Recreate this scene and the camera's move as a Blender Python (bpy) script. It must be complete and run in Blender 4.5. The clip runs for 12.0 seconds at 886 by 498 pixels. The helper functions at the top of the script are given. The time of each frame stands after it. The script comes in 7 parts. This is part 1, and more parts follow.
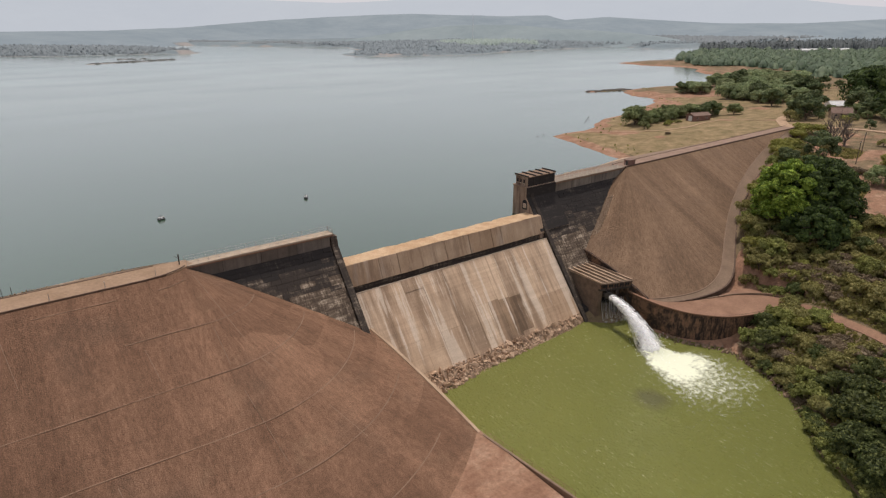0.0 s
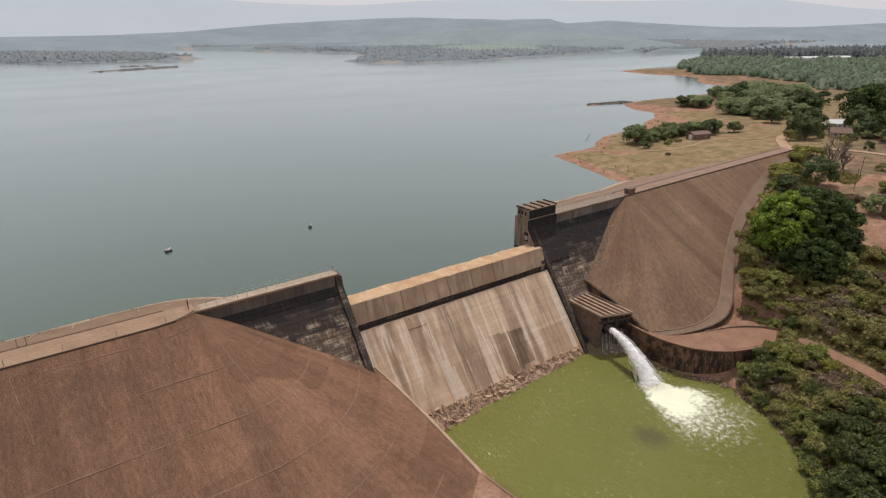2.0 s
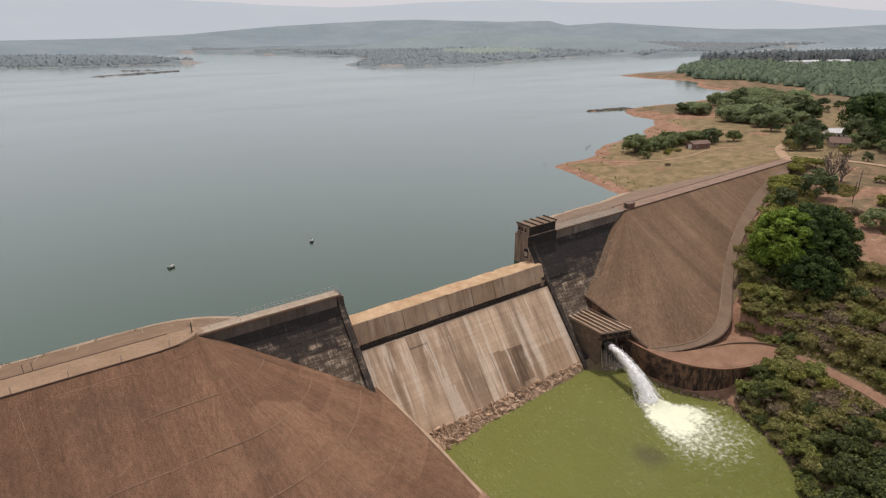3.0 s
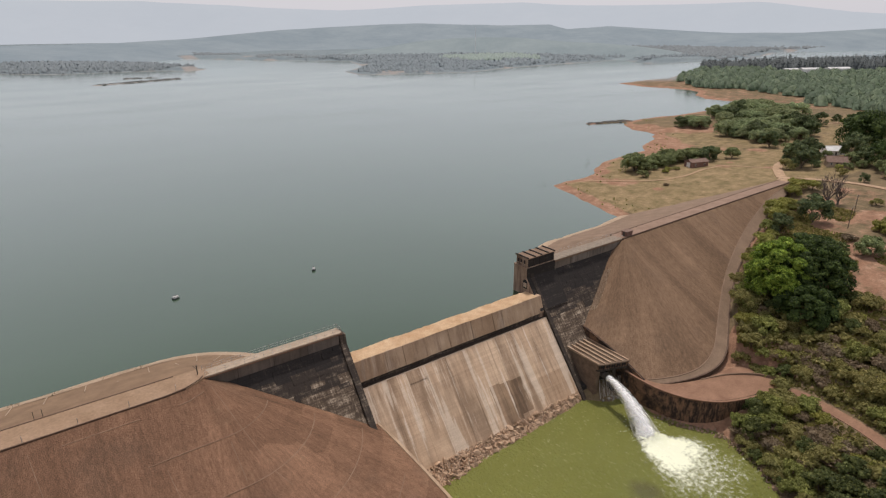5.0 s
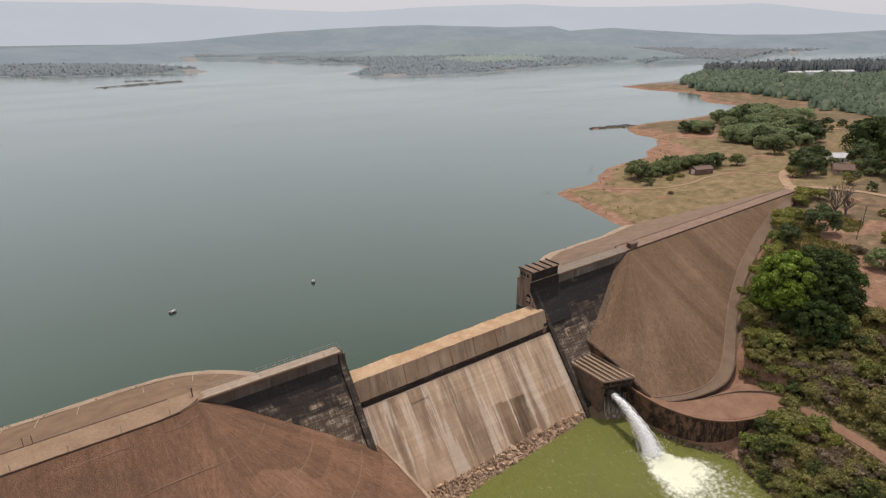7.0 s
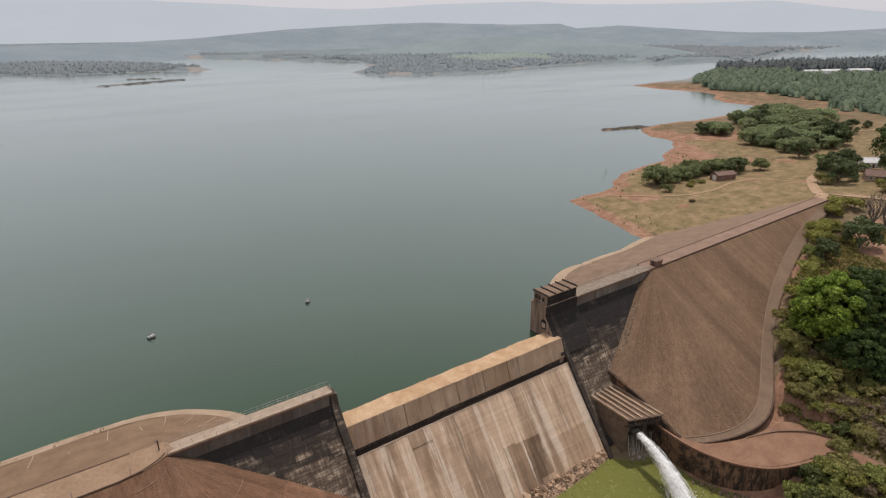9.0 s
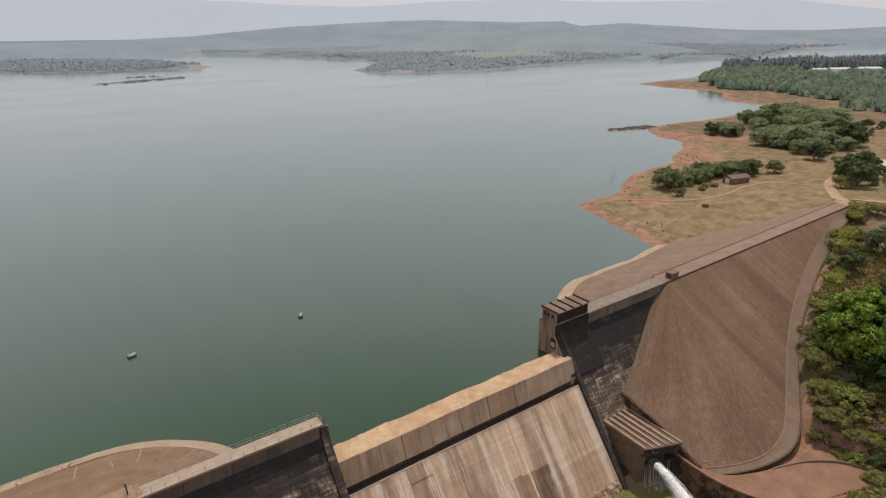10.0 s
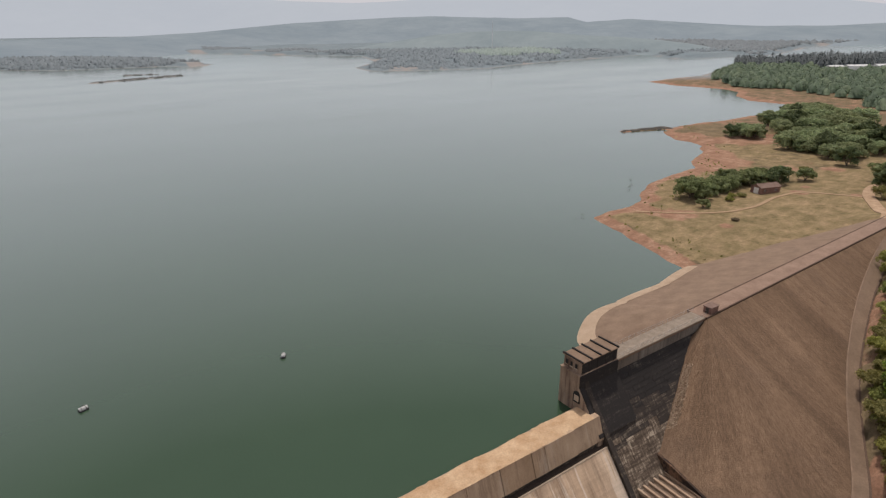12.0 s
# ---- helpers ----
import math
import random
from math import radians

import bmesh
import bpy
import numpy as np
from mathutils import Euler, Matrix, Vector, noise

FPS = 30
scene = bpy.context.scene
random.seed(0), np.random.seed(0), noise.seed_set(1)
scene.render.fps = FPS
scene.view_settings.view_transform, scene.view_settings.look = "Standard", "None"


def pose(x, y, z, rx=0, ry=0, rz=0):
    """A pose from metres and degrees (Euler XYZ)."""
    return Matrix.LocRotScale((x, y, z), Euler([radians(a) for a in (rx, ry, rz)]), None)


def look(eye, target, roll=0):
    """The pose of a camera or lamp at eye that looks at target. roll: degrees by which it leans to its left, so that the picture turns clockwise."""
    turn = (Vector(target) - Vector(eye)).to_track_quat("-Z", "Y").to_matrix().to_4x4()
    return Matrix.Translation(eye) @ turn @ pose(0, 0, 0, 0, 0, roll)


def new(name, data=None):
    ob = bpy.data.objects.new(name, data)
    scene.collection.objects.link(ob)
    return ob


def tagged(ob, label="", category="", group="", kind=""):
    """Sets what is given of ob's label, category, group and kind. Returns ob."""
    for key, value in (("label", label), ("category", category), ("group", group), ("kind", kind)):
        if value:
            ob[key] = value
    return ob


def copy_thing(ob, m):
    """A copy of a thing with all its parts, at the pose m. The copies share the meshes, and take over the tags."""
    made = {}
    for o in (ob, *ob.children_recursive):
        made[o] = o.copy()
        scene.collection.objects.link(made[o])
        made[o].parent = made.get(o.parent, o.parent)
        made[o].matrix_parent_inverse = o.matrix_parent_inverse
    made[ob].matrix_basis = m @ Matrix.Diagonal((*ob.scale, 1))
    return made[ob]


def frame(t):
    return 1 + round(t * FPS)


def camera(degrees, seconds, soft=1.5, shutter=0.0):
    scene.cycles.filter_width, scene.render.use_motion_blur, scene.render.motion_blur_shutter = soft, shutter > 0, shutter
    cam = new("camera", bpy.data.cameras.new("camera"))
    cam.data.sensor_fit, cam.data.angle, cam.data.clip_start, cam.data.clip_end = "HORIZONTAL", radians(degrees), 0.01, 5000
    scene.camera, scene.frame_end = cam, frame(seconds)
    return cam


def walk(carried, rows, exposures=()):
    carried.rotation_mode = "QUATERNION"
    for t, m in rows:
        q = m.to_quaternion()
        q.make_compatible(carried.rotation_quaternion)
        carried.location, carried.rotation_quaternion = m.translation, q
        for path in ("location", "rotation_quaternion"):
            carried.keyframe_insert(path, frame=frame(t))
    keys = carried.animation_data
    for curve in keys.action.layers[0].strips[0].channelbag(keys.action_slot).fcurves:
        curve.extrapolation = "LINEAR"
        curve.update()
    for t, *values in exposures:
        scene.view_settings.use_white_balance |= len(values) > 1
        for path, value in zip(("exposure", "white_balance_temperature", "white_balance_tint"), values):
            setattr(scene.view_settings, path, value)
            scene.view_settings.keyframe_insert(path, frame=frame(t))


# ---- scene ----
cam = camera(74.0, 12.0, 1.25)
# seconds, eye, yaw, pitch, roll
PATH = [
    (0.0, -53.94, -109.17, 49.58, -36.526, -20.971, -0.228),
    (0.5, -53.95, -109.04, 51.74, -36.509, -20.993, -0.184),
    (1.0, -54.03, -108.69, 53.81, -36.507, -20.980, -0.147),
    (1.5, -53.87, -108.44, 56.03, -36.468, -20.944, -0.165),
    (2.0, -53.74, -108.45, 58.27, -36.376, -20.863, -0.244),
    (2.5, -53.59, -108.14, 60.52, -36.368, -20.821, -0.291),
    (3.0, -53.51, -108.12, 62.73, -36.322, -20.777, -0.322),
    (5.0, -52.99, -107.76, 71.50, -36.244, -20.656, -0.374),
    (5.5, -52.92, -107.64, 73.05, -36.218, -20.578, -0.401),
    (6.0, -52.85, -107.41, 73.24, -36.220, -20.505, -0.420),
    (6.5, -51.94, -106.27, 73.55, -36.236, -20.544, -0.373),
    (7.0, -50.52, -104.42, 73.70, -36.067, -20.561, -0.377),
    (9.0, -40.76, -90.88, 73.35, -35.463, -20.755, -0.385),
    (9.5, -37.77, -86.59, 73.35, -35.358, -20.887, -0.344),
    (10.0, -34.35, -82.05, 73.00, -35.242, -20.956, -0.351),
    (10.5, -31.41, -77.43, 73.18, -35.176, -21.089, -0.330),
    (11.0, -28.34, -73.24, 73.09, -35.049, -21.162, -0.352),
    (11.5, -24.75, -68.56, 72.91, -34.896, -21.203, -0.453),
    (12.0, -21.56, -63.92, 72.90, -34.832, -21.275, -0.443),
]


def heading(x, y, z, yaw, pitch, roll):
    return pose(x, y, z, 0, 0, yaw) @ pose(0, 0, 0, 90 + pitch, 0, 0) @ pose(0, 0, 0, 0, 0, roll)


walk(cam, [(row[0], heading(*row[1:])) for row in PATH], exposures=((0.0, 0.12, 6620, 15), (3.0, 0.11, 6620, 15), (6.0, 0.08, 6620, 15), (9.0, 0.07, 6620, 15), (12.0, 0.0, 6620, 15)))

# ---- world, sun, exposure ----
SUN = Vector((0.21, 0.26, 0.943)).normalized()
world = bpy.data.worlds.new("world")
scene.world = world
world.use_nodes = True
wt = world.node_tree
sky = wt.nodes.new("ShaderNodeTexSky")
sky.sky_type = "NISHITA"
sky.sun_disc = False
sky.sun_elevation = math.asin(SUN.z)
sky.sun_rotation = math.atan2(SUN.x, SUN.y)
sky.air_density, sky.dust_density, sky.ozone_density = 1.0, 4.0, 1.0
sky.altitude = 700
wt.nodes["Background"].inputs[1].default_value = 0.10
veil = wt.nodes.new("ShaderNodeMix")  # dry-season haze whitens the whole sky
veil.data_type = "RGBA"
veil.inputs[0].default_value = 0.85
veil.inputs[7].default_value = (6.35, 6.45, 6.85, 1)
wt.links.new(sky.outputs[0], veil.inputs[6])
wt.links.new(veil.outputs[2], wt.nodes["Background"].inputs[0])

lamp = bpy.data.lights.new("sun", "SUN")
lamp.energy, lamp.angle, lamp.color = 2.6, radians(0.8), (1.0, 0.95, 0.87)
new("sun", lamp).matrix_world = look(SUN * 300, (0, 0, 0))


WATER, POOL, CREST = 0.0, -23.3, 8.1  # levels of the lake, of the pool below and of the dam's crest

# ---- materials ----
class Nodes:
    """A small builder for one principled material."""

    def __init__(self, name, rough=0.85, metal=0.0, spec=0.3):
        self.mat = bpy.data.materials.new(name)
        self.mat.use_nodes = True
        self.t = self.mat.node_tree
        self.b = self.t.nodes["Principled BSDF"]
        self.b.inputs["Roughness"].default_value = rough
        self.b.inputs["Metallic"].default_value = metal
        self.b.inputs["Specular IOR Level"].default_value = spec
        self.pos = self.t.nodes.new("ShaderNodeNewGeometry").outputs["Position"]

    def node(self, kind, **values):
        n = self.t.nodes.new(kind)
        for k, v in values.items():
            n.inputs[k].default_value = v
        return n

    def link(self, a, b):
        self.t.links.new(a, b)

    def noise(self, scale, stretch=(1, 1, 1), detail=6.0, rough=0.6, coords=None):
        m = self.node("ShaderNodeMapping")
        m.inputs["Scale"].default_value = stretch
        self.link(coords or self.pos, m.inputs["Vector"])
        n = self.node("ShaderNodeTexNoise", Scale=scale, Detail=detail, Roughness=rough)
        self.link(m.outputs[0], n.inputs["Vector"])
        return n.outputs["Fac"]

    def ramp(self, fac, *stops):
        r = self.t.nodes.new("ShaderNodeValToRGB")
        while len(r.color_ramp.elements) < len(stops):
            r.color_ramp.elements.new(0.5)
        for e, (p, c) in zip(r.color_ramp.elements, stops):
            e.position = p
            e.color = (*c, 1) if isinstance(c, tuple) else (c, c, c, 1)
        self.link(fac, r.inputs[0])
        return r.outputs[0]

    def mix(self, fac, a, b, blend="MIX"):
        m = self.t.nodes.new("ShaderNodeMix")
        m.data_type, m.blend_type = "RGBA", blend
        for k, v in ((0, fac), (6, a), (7, b)):
            socket = m.inputs[k]
            if isinstance(v, (int, float)):
                socket.default_value = v if k == 0 else (v, v, v, 1)
            elif isinstance(v, tuple):
                socket.default_value = (*v, 1)
            else:
                self.link(v, socket)
        return m.outputs[2]

    def math(self, op, a, b=0.0, clamp=False):
        m = self.t.nodes.new("ShaderNodeMath")
        m.operation, m.use_clamp = op, clamp
        for socket, v in zip(m.inputs, (a, b)):
            if isinstance(v, (int, float)):
                socket.default_value = v
            else:
                self.link(v, socket)
        return m.outputs[0]

    def attr(self, name):
        a = self.t.nodes.new("ShaderNodeAttribute")
        a.attribute_name = name
        return a

    def random(self):
        return self.t.nodes.new("ShaderNodeObjectInfo").outputs["Random"]

    def island(self):
        return self.t.nodes.new("ShaderNodeNewGeometry").outputs["Random Per Island"]

    def axis(self, which):
        s = self.t.nodes.new("ShaderNodeSeparateXYZ")
        self.link(self.pos, s.inputs[0])
        return s.outputs[which]

    def bump(self, height, strength=0.3, distance=0.1):
        n = self.node("ShaderNodeBump", Strength=strength, Distance=distance)
        self.link(height, n.inputs["Height"])
        self.link(n.outputs[0], self.b.inputs["Normal"])

    def done(self, colour):
        if isinstance(colour, tuple):
            self.b.inputs["Base Color"].default_value = (*colour, 1)
        else:
            self.link(colour, self.b.inputs["Base Color"])
        return self.mat


def mat_concrete(name, lo, hi, dark, streak=0.5, dark_from=0.5, dark_to=0.62, grain=(1.0, 0.03, 0.03), seed=0.0, bleach=0.25, fine=1.0):
    """Weathered concrete with run-off streaks down the face and a shade of its own for each panel."""
    n = Nodes(name, 0.9, 0, 0.2)
    shift = n.node("ShaderNodeMapping")
    shift.inputs["Location"].default_value = (seed * 13.0, seed * 7.0, seed * 3.0)
    n.link(n.pos, shift.inputs["Vector"])
    p = shift.outputs[0]
    base = n.ramp(n.noise(0.25, detail=8, coords=p), (0.3, lo), (0.7, hi))
    base = n.mix(n.math("MULTIPLY", n.random(), 0.6), base, n.mix(1.0, base, (0.60, 0.52, 0.45), "MULTIPLY"))
    runs = n.noise(0.75 * fine, grain, detail=7, rough=0.7, coords=p)
    wide = n.noise(0.22 * fine, grain, detail=4, coords=p)
    base = n.mix(n.math("MULTIPLY", n.ramp(runs, (dark_from, 0.0), (dark_to, 1.0)), streak), base, dark)
    base = n.mix(n.math("MULTIPLY", n.ramp(wide, (0.52, 0.0), (0.68, 1.0)), streak * 0.8), base, dark)
    pale = n.noise(0.5 * fine, grain, detail=6, rough=0.65, coords=p)
    base = n.mix(n.math("MULTIPLY", n.ramp(pale, (0.55, 0.0), (0.70, 1.0)), bleach), base, (0.62, 0.54, 0.45))
    speck = n.noise(6.0, detail=8, coords=p)
    base = n.mix(0.35, base, n.ramp(speck, (0.3, 0.55), (0.7, 1.15)), "MULTIPLY")
    n.bump(speck, 0.35, 0.05)
    return n.done(base)


def mat_slab(name, lo, hi, dark):
    """Spillway face: narrow dark run-off lines, broad pale bleached tongues, faint lift lines."""
    n = Nodes(name, 0.9, 0, 0.2)
    base = n.ramp(n.noise(0.11, (1, 0.6, 0.6), detail=7, rough=0.65), (0.30, lo), (0.70, hi))
    base = n.mix(n.math("MULTIPLY", n.random(), 0.55), base, n.mix(1.0, base, (0.64, 0.57, 0.50), "MULTIPLY"))
    bend = n.node("ShaderNodeTexNoise", Scale=0.16, Detail=3.0)
    n.link(n.pos, bend.inputs["Vector"])
    p = n.t.nodes.new("ShaderNodeVectorMath")
    p.operation = "MULTIPLY_ADD"
    n.link(bend.outputs["Color"], p.inputs[0])
    p.inputs[1].default_value = (0.5, 0, 0)
    n.link(n.pos, p.inputs[2])
    p = p.outputs[0]
    lines = n.noise(1.5, (1, 0.030, 0.030), detail=5, rough=0.7, coords=p)
    base = n.mix(n.math("MULTIPLY", n.ramp(lines, (0.55, 0.0), (0.66, 1.0)), 0.42), base, dark)
    wide = n.noise(0.26, (1, 0.12, 0.12), detail=6, rough=0.6, coords=p)
    base = n.mix(n.math("MULTIPLY", n.ramp(wide, (0.46, 0.0), (0.64, 1.0)), 0.72), base, dark)
    tongue = n.noise(0.36, (1, 0.07, 0.07), detail=7, rough=0.62, coords=p)
    base = n.mix(n.math("MULTIPLY", n.ramp(tongue, (0.56, 0.0), (0.60, 1.0)), 0.62), base, (0.66, 0.545, 0.430))
    lime = n.noise(1.1, (1, 0.045, 0.045), detail=6, rough=0.7, coords=p)
    base = n.mix(n.math("MULTIPLY", n.ramp(lime, (0.60, 0.0), (0.66, 1.0)), 0.55), base, (0.72, 0.62, 0.51))
    lift = n.noise(0.9, (0.03, 1, 1), detail=4, rough=0.7)
    base = n.mix(0.35, base, n.ramp(lift, (0.35, 0.70), (0.65, 1.20)), "MULTIPLY")
    speck = n.noise(4.0, detail=8, rough=0.7)
    base = n.mix(0.4, base, n.ramp(speck, (0.3, 0.6), (0.7, 1.2)), "MULTIPLY")
    n.bump(speck, 0.4, 0.05)
    return n.done(base)


def mat_wall(name, black, mid, pale, share, parts=(0.28, 0.34, 0.38)):
    """Old dam wall: black growth in ragged sheets, with bare beige concrete where it has come away."""
    n = Nodes(name, 0.92, 0, 0.2)
    sheet = n.noise(0.40, (0.5, 1, 1), detail=8, rough=0.72)
    runs = n.noise(2.0, (1, 0.14, 0.14), detail=8, rough=0.75)
    course = n.noise(1.9, (0.10, 1, 1), detail=8, rough=0.75)
    f = n.math("ADD", n.math("MULTIPLY", sheet, parts[0]), n.math("ADD", n.math("MULTIPLY", runs, parts[1]), n.math("MULTIPLY", course, parts[2])))
    f = n.math("ADD", f, n.math("MULTIPLY", n.math("SUBTRACT", n.random(), 0.5), 0.035))
    c = n.ramp(f, (share - 0.03, black), (share + 0.02, mid), (share + 0.07, pale))
    speck = n.noise(5.0, detail=8)
    c = n.mix(0.5, c, n.ramp(speck, (0.3, 0.55), (0.7, 1.25)), "MULTIPLY")
    n.bump(speck, 0.5, 0.08)
    return n.done(c)


def mat_plain(name, a, b, scale=1.0, rough=0.85, metal=0.0, bump=0.3, stretch=(1, 1, 1), tint=0.25):
    """Two tones mottled at two scales, with some change from object to object."""
    n = Nodes(name, rough, metal)
    big = n.noise(scale, stretch)
    fine = n.noise(scale * 9, stretch, detail=8)
    c = n.ramp(big, (0.32, a), (0.68, b))
    c = n.mix(0.5, c, n.ramp(fine, (0.3, 0.6), (0.7, 1.2)), "MULTIPLY")
    c = n.mix(n.math("MULTIPLY", n.random(), tint), c, n.mix(1.0, c, 0.5, "MULTIPLY"))
    n.bump(fine, bump, 0.05)
    return n.done(c)


def mat_leaves(name, a, b, c, thin=0.3, patchy=0.6):
    n = Nodes(name, 0.65, 0, 0.25)
    col = n.ramp(n.island(), (0.0, a), (0.55, b), (1.0, c))
    col = n.mix(n.math("MULTIPLY", n.random(), 0.5), col, n.mix(1.0, col, (0.75, 0.62, 0.55), "MULTIPLY"))
    col = n.mix(patchy, col, n.ramp(n.noise(0.25, detail=3), (0.3, 0.55), (0.7, 1.35)), "MULTIPLY")
    mat = n.done(col)
    back = n.node("ShaderNodeBsdfTranslucent")
    n.link(col, back.inputs[0])
    both = n.node("ShaderNodeMixShader", Fac=thin)
    n.link(n.b.outputs[0], both.inputs[1])
    n.link(back.outputs[0], both.inputs[2])
    n.link(both.outputs[0], n.t.nodes["Material Output"].inputs["Surface"])
    return mat


def mat_water(name, shallow, deep, ripple, strength, rough, ior=1.33, sheen=False, tall=0.4, flecks=False):
    n = Nodes(name, rough, 0, 0.5)
    n.b.inputs["IOR"].default_value = ior
    col = n.ramp(n.noise(0.012, detail=4), (0.35, deep), (0.65, shallow))
    wave = n.noise(ripple, (1.0, 0.55, 1.0), detail=5)
    swell = n.noise(ripple * 0.16, (0.6, 1.0, 1.0), detail=3)
    fine = n.noise(ripple * 3.1, (1.0, 0.6, 1.0), detail=4)
    n.bump(n.math("ADD", n.math("MULTIPLY", fine, 0.6), n.math("ADD", wave, n.math("MULTIPLY", swell, 1.5))), strength, tall)
    if flecks:  # froth drifting on the pool; its pale specks also paint in ripple glints
        froth_glint = n.noise(2.2, (1.0, 0.32, 1.0), detail=7, rough=0.75)
        jet_away = n.t.nodes.new("ShaderNodeVectorMath")
        jet_away.operation = "DISTANCE"
        n.link(n.pos, jet_away.inputs[0])
        jet_away.inputs[1].default_value = (58.0, -36.0, POOL)
        where = n.math("ADD", n.noise(0.06, detail=3), n.ramp(n.math("DIVIDE", jet_away.outputs["Value"], 40.0), (0.15, 0.22), (0.8, 0.0)))
        col = n.mix(n.math("MULTIPLY", n.ramp(froth_glint, (0.58, 0.0), (0.70, 1.0)), n.ramp(where, (0.40, 0.10), (0.62, 0.95))), col, (0.46, 0.46, 0.27))
        spot = n.t.nodes.new("ShaderNodeVectorMath")
        spot.operation = "DISTANCE"
        n.link(n.pos, spot.inputs[0])
        spot.inputs[1].default_value = (42.0, -52.4, POOL)
        away = n.math("ADD", spot.outputs["Value"], n.math("MULTIPLY", n.noise(0.25, detail=4), 4.0))
        col = n.mix(n.math("MULTIPLY", n.ramp(n.math("DIVIDE", away, 10.0), (0.35, 1.0), (0.68, 0.0)), 0.55), col, (0.075, 0.066, 0.042))  # a darker brown patch of ragged outline in the pool
    if sheen:  # open water mirrors more at a low angle: a coat added in place of haze
        low = n.node("ShaderNodeLayerWeight", Blend=0.5)
        n.link(n.ramp(low.outputs["Facing"], (0.40, 0.0), (0.57, 0.55), (0.72, 0.75), (1.0, 0.74)), n.b.inputs["Coat Weight"])
        n.b.inputs["Coat IOR"].default_value = 2.2
        n.b.inputs["Coat Roughness"].default_value = 0.22
        n.b.inputs["Coat Tint"].default_value = (0.885, 1.0, 0.965, 1)
    n.link(n.ramp(n.noise(0.015, (0.35, 1.0, 1.0), detail=5), (0.35, rough * 0.7), (0.65, rough * 1.7)), n.b.inputs["Roughness"])
    return n.done(col)


def mat_slope(name, lo, hi, bands=0.5, coarse=0.8, cells=0.7, spacing=0.30):
    """Weathered brown cover of the embankments: fine tufts, run-off bands, pale worn patches."""
    n = Nodes(name, 0.95, 0, 0.1)
    c = n.ramp(n.noise(0.06, detail=6), (0.32, lo), (0.7, hi))
    band = n.attr("down")
    tuft = n.noise(1.7, (1.0, 0.38, 1.0), detail=8, rough=0.72, coords=band.outputs["Vector"])
    c = n.mix(0.62, c, n.ramp(tuft, (0.32, 0.55), (0.68, 1.35)), "MULTIPLY")
    lines = n.node("ShaderNodeTexNoise", Scale=1.0, Detail=5.0, Roughness=0.6)
    m = n.node("ShaderNodeMapping")
    m.inputs["Scale"].default_value = (spacing, 0.010, 1.0)
    n.link(band.outputs["Vector"], m.inputs["Vector"])
    n.link(m.outputs[0], lines.inputs["Vector"])
    c = n.mix(bands, c, n.ramp(lines.outputs["Fac"], (0.3, 0.62), (0.7, 1.25)), "MULTIPLY")
    rows = n.noise(2.0, (1.0, 0.03, 1.0), detail=3, coords=band.outputs["Vector"])
    c = n.mix(0.22, c, n.ramp(rows, (0.35, 0.78), (0.65, 1.18)), "MULTIPLY")
    patch = n.noise(0.13, detail=7, rough=0.7)
    c = n.mix(n.math("MULTIPLY", n.ramp(patch, (0.58, 0.0), (0.74, 1.0)), 0.35), c, (0.30, 0.195, 0.122))
    c = n.mix(n.math("MULTIPLY", n.ramp(n.noise(0.09, detail=6), (0.54, 0.0), (0.72, 1.0)), 0.4), c, (0.115, 0.080, 0.057))
    cell = n.node("ShaderNodeTexVoronoi", Scale=1.0, Randomness=0.55)
    cell.distance = "CHEBYCHEV"
    m2 = n.node("ShaderNodeMapping")
    m2.inputs["Scale"].default_value = (0.075, 0.105, 1.0)
    n.link(band.outputs["Vector"], m2.inputs["Vector"])
    n.link(m2.outputs[0], cell.inputs["Vector"])
    grey = n.t.nodes.new("ShaderNodeSeparateColor")
    n.link(cell.outputs["Color"], grey.inputs[0])
    c = n.mix(cells, c, n.ramp(grey.outputs[0], (0.0, 0.72), (1.0, 1.22)), "MULTIPLY")
    side = n.node("ShaderNodeMapRange", **{"From Min": -72.0, "From Max": -25.0, "To Min": 0.82, "To Max": 1.08})  # light put into the colour: darker at the far end, brighter towards the cone
    n.link(n.axis(0), side.inputs["Value"])
    c = n.mix(1.0, c, side.outputs[0], "MULTIPLY")
    grit = n.noise(5.5, detail=6, rough=0.8)
    c = n.mix(coarse, c, n.ramp(grit, (0.34, 0.5), (0.66, 1.45)), "MULTIPLY")
    n.bump(n.math("ADD", tuft, grit), 0.9, 0.25)
    return n.done(c)


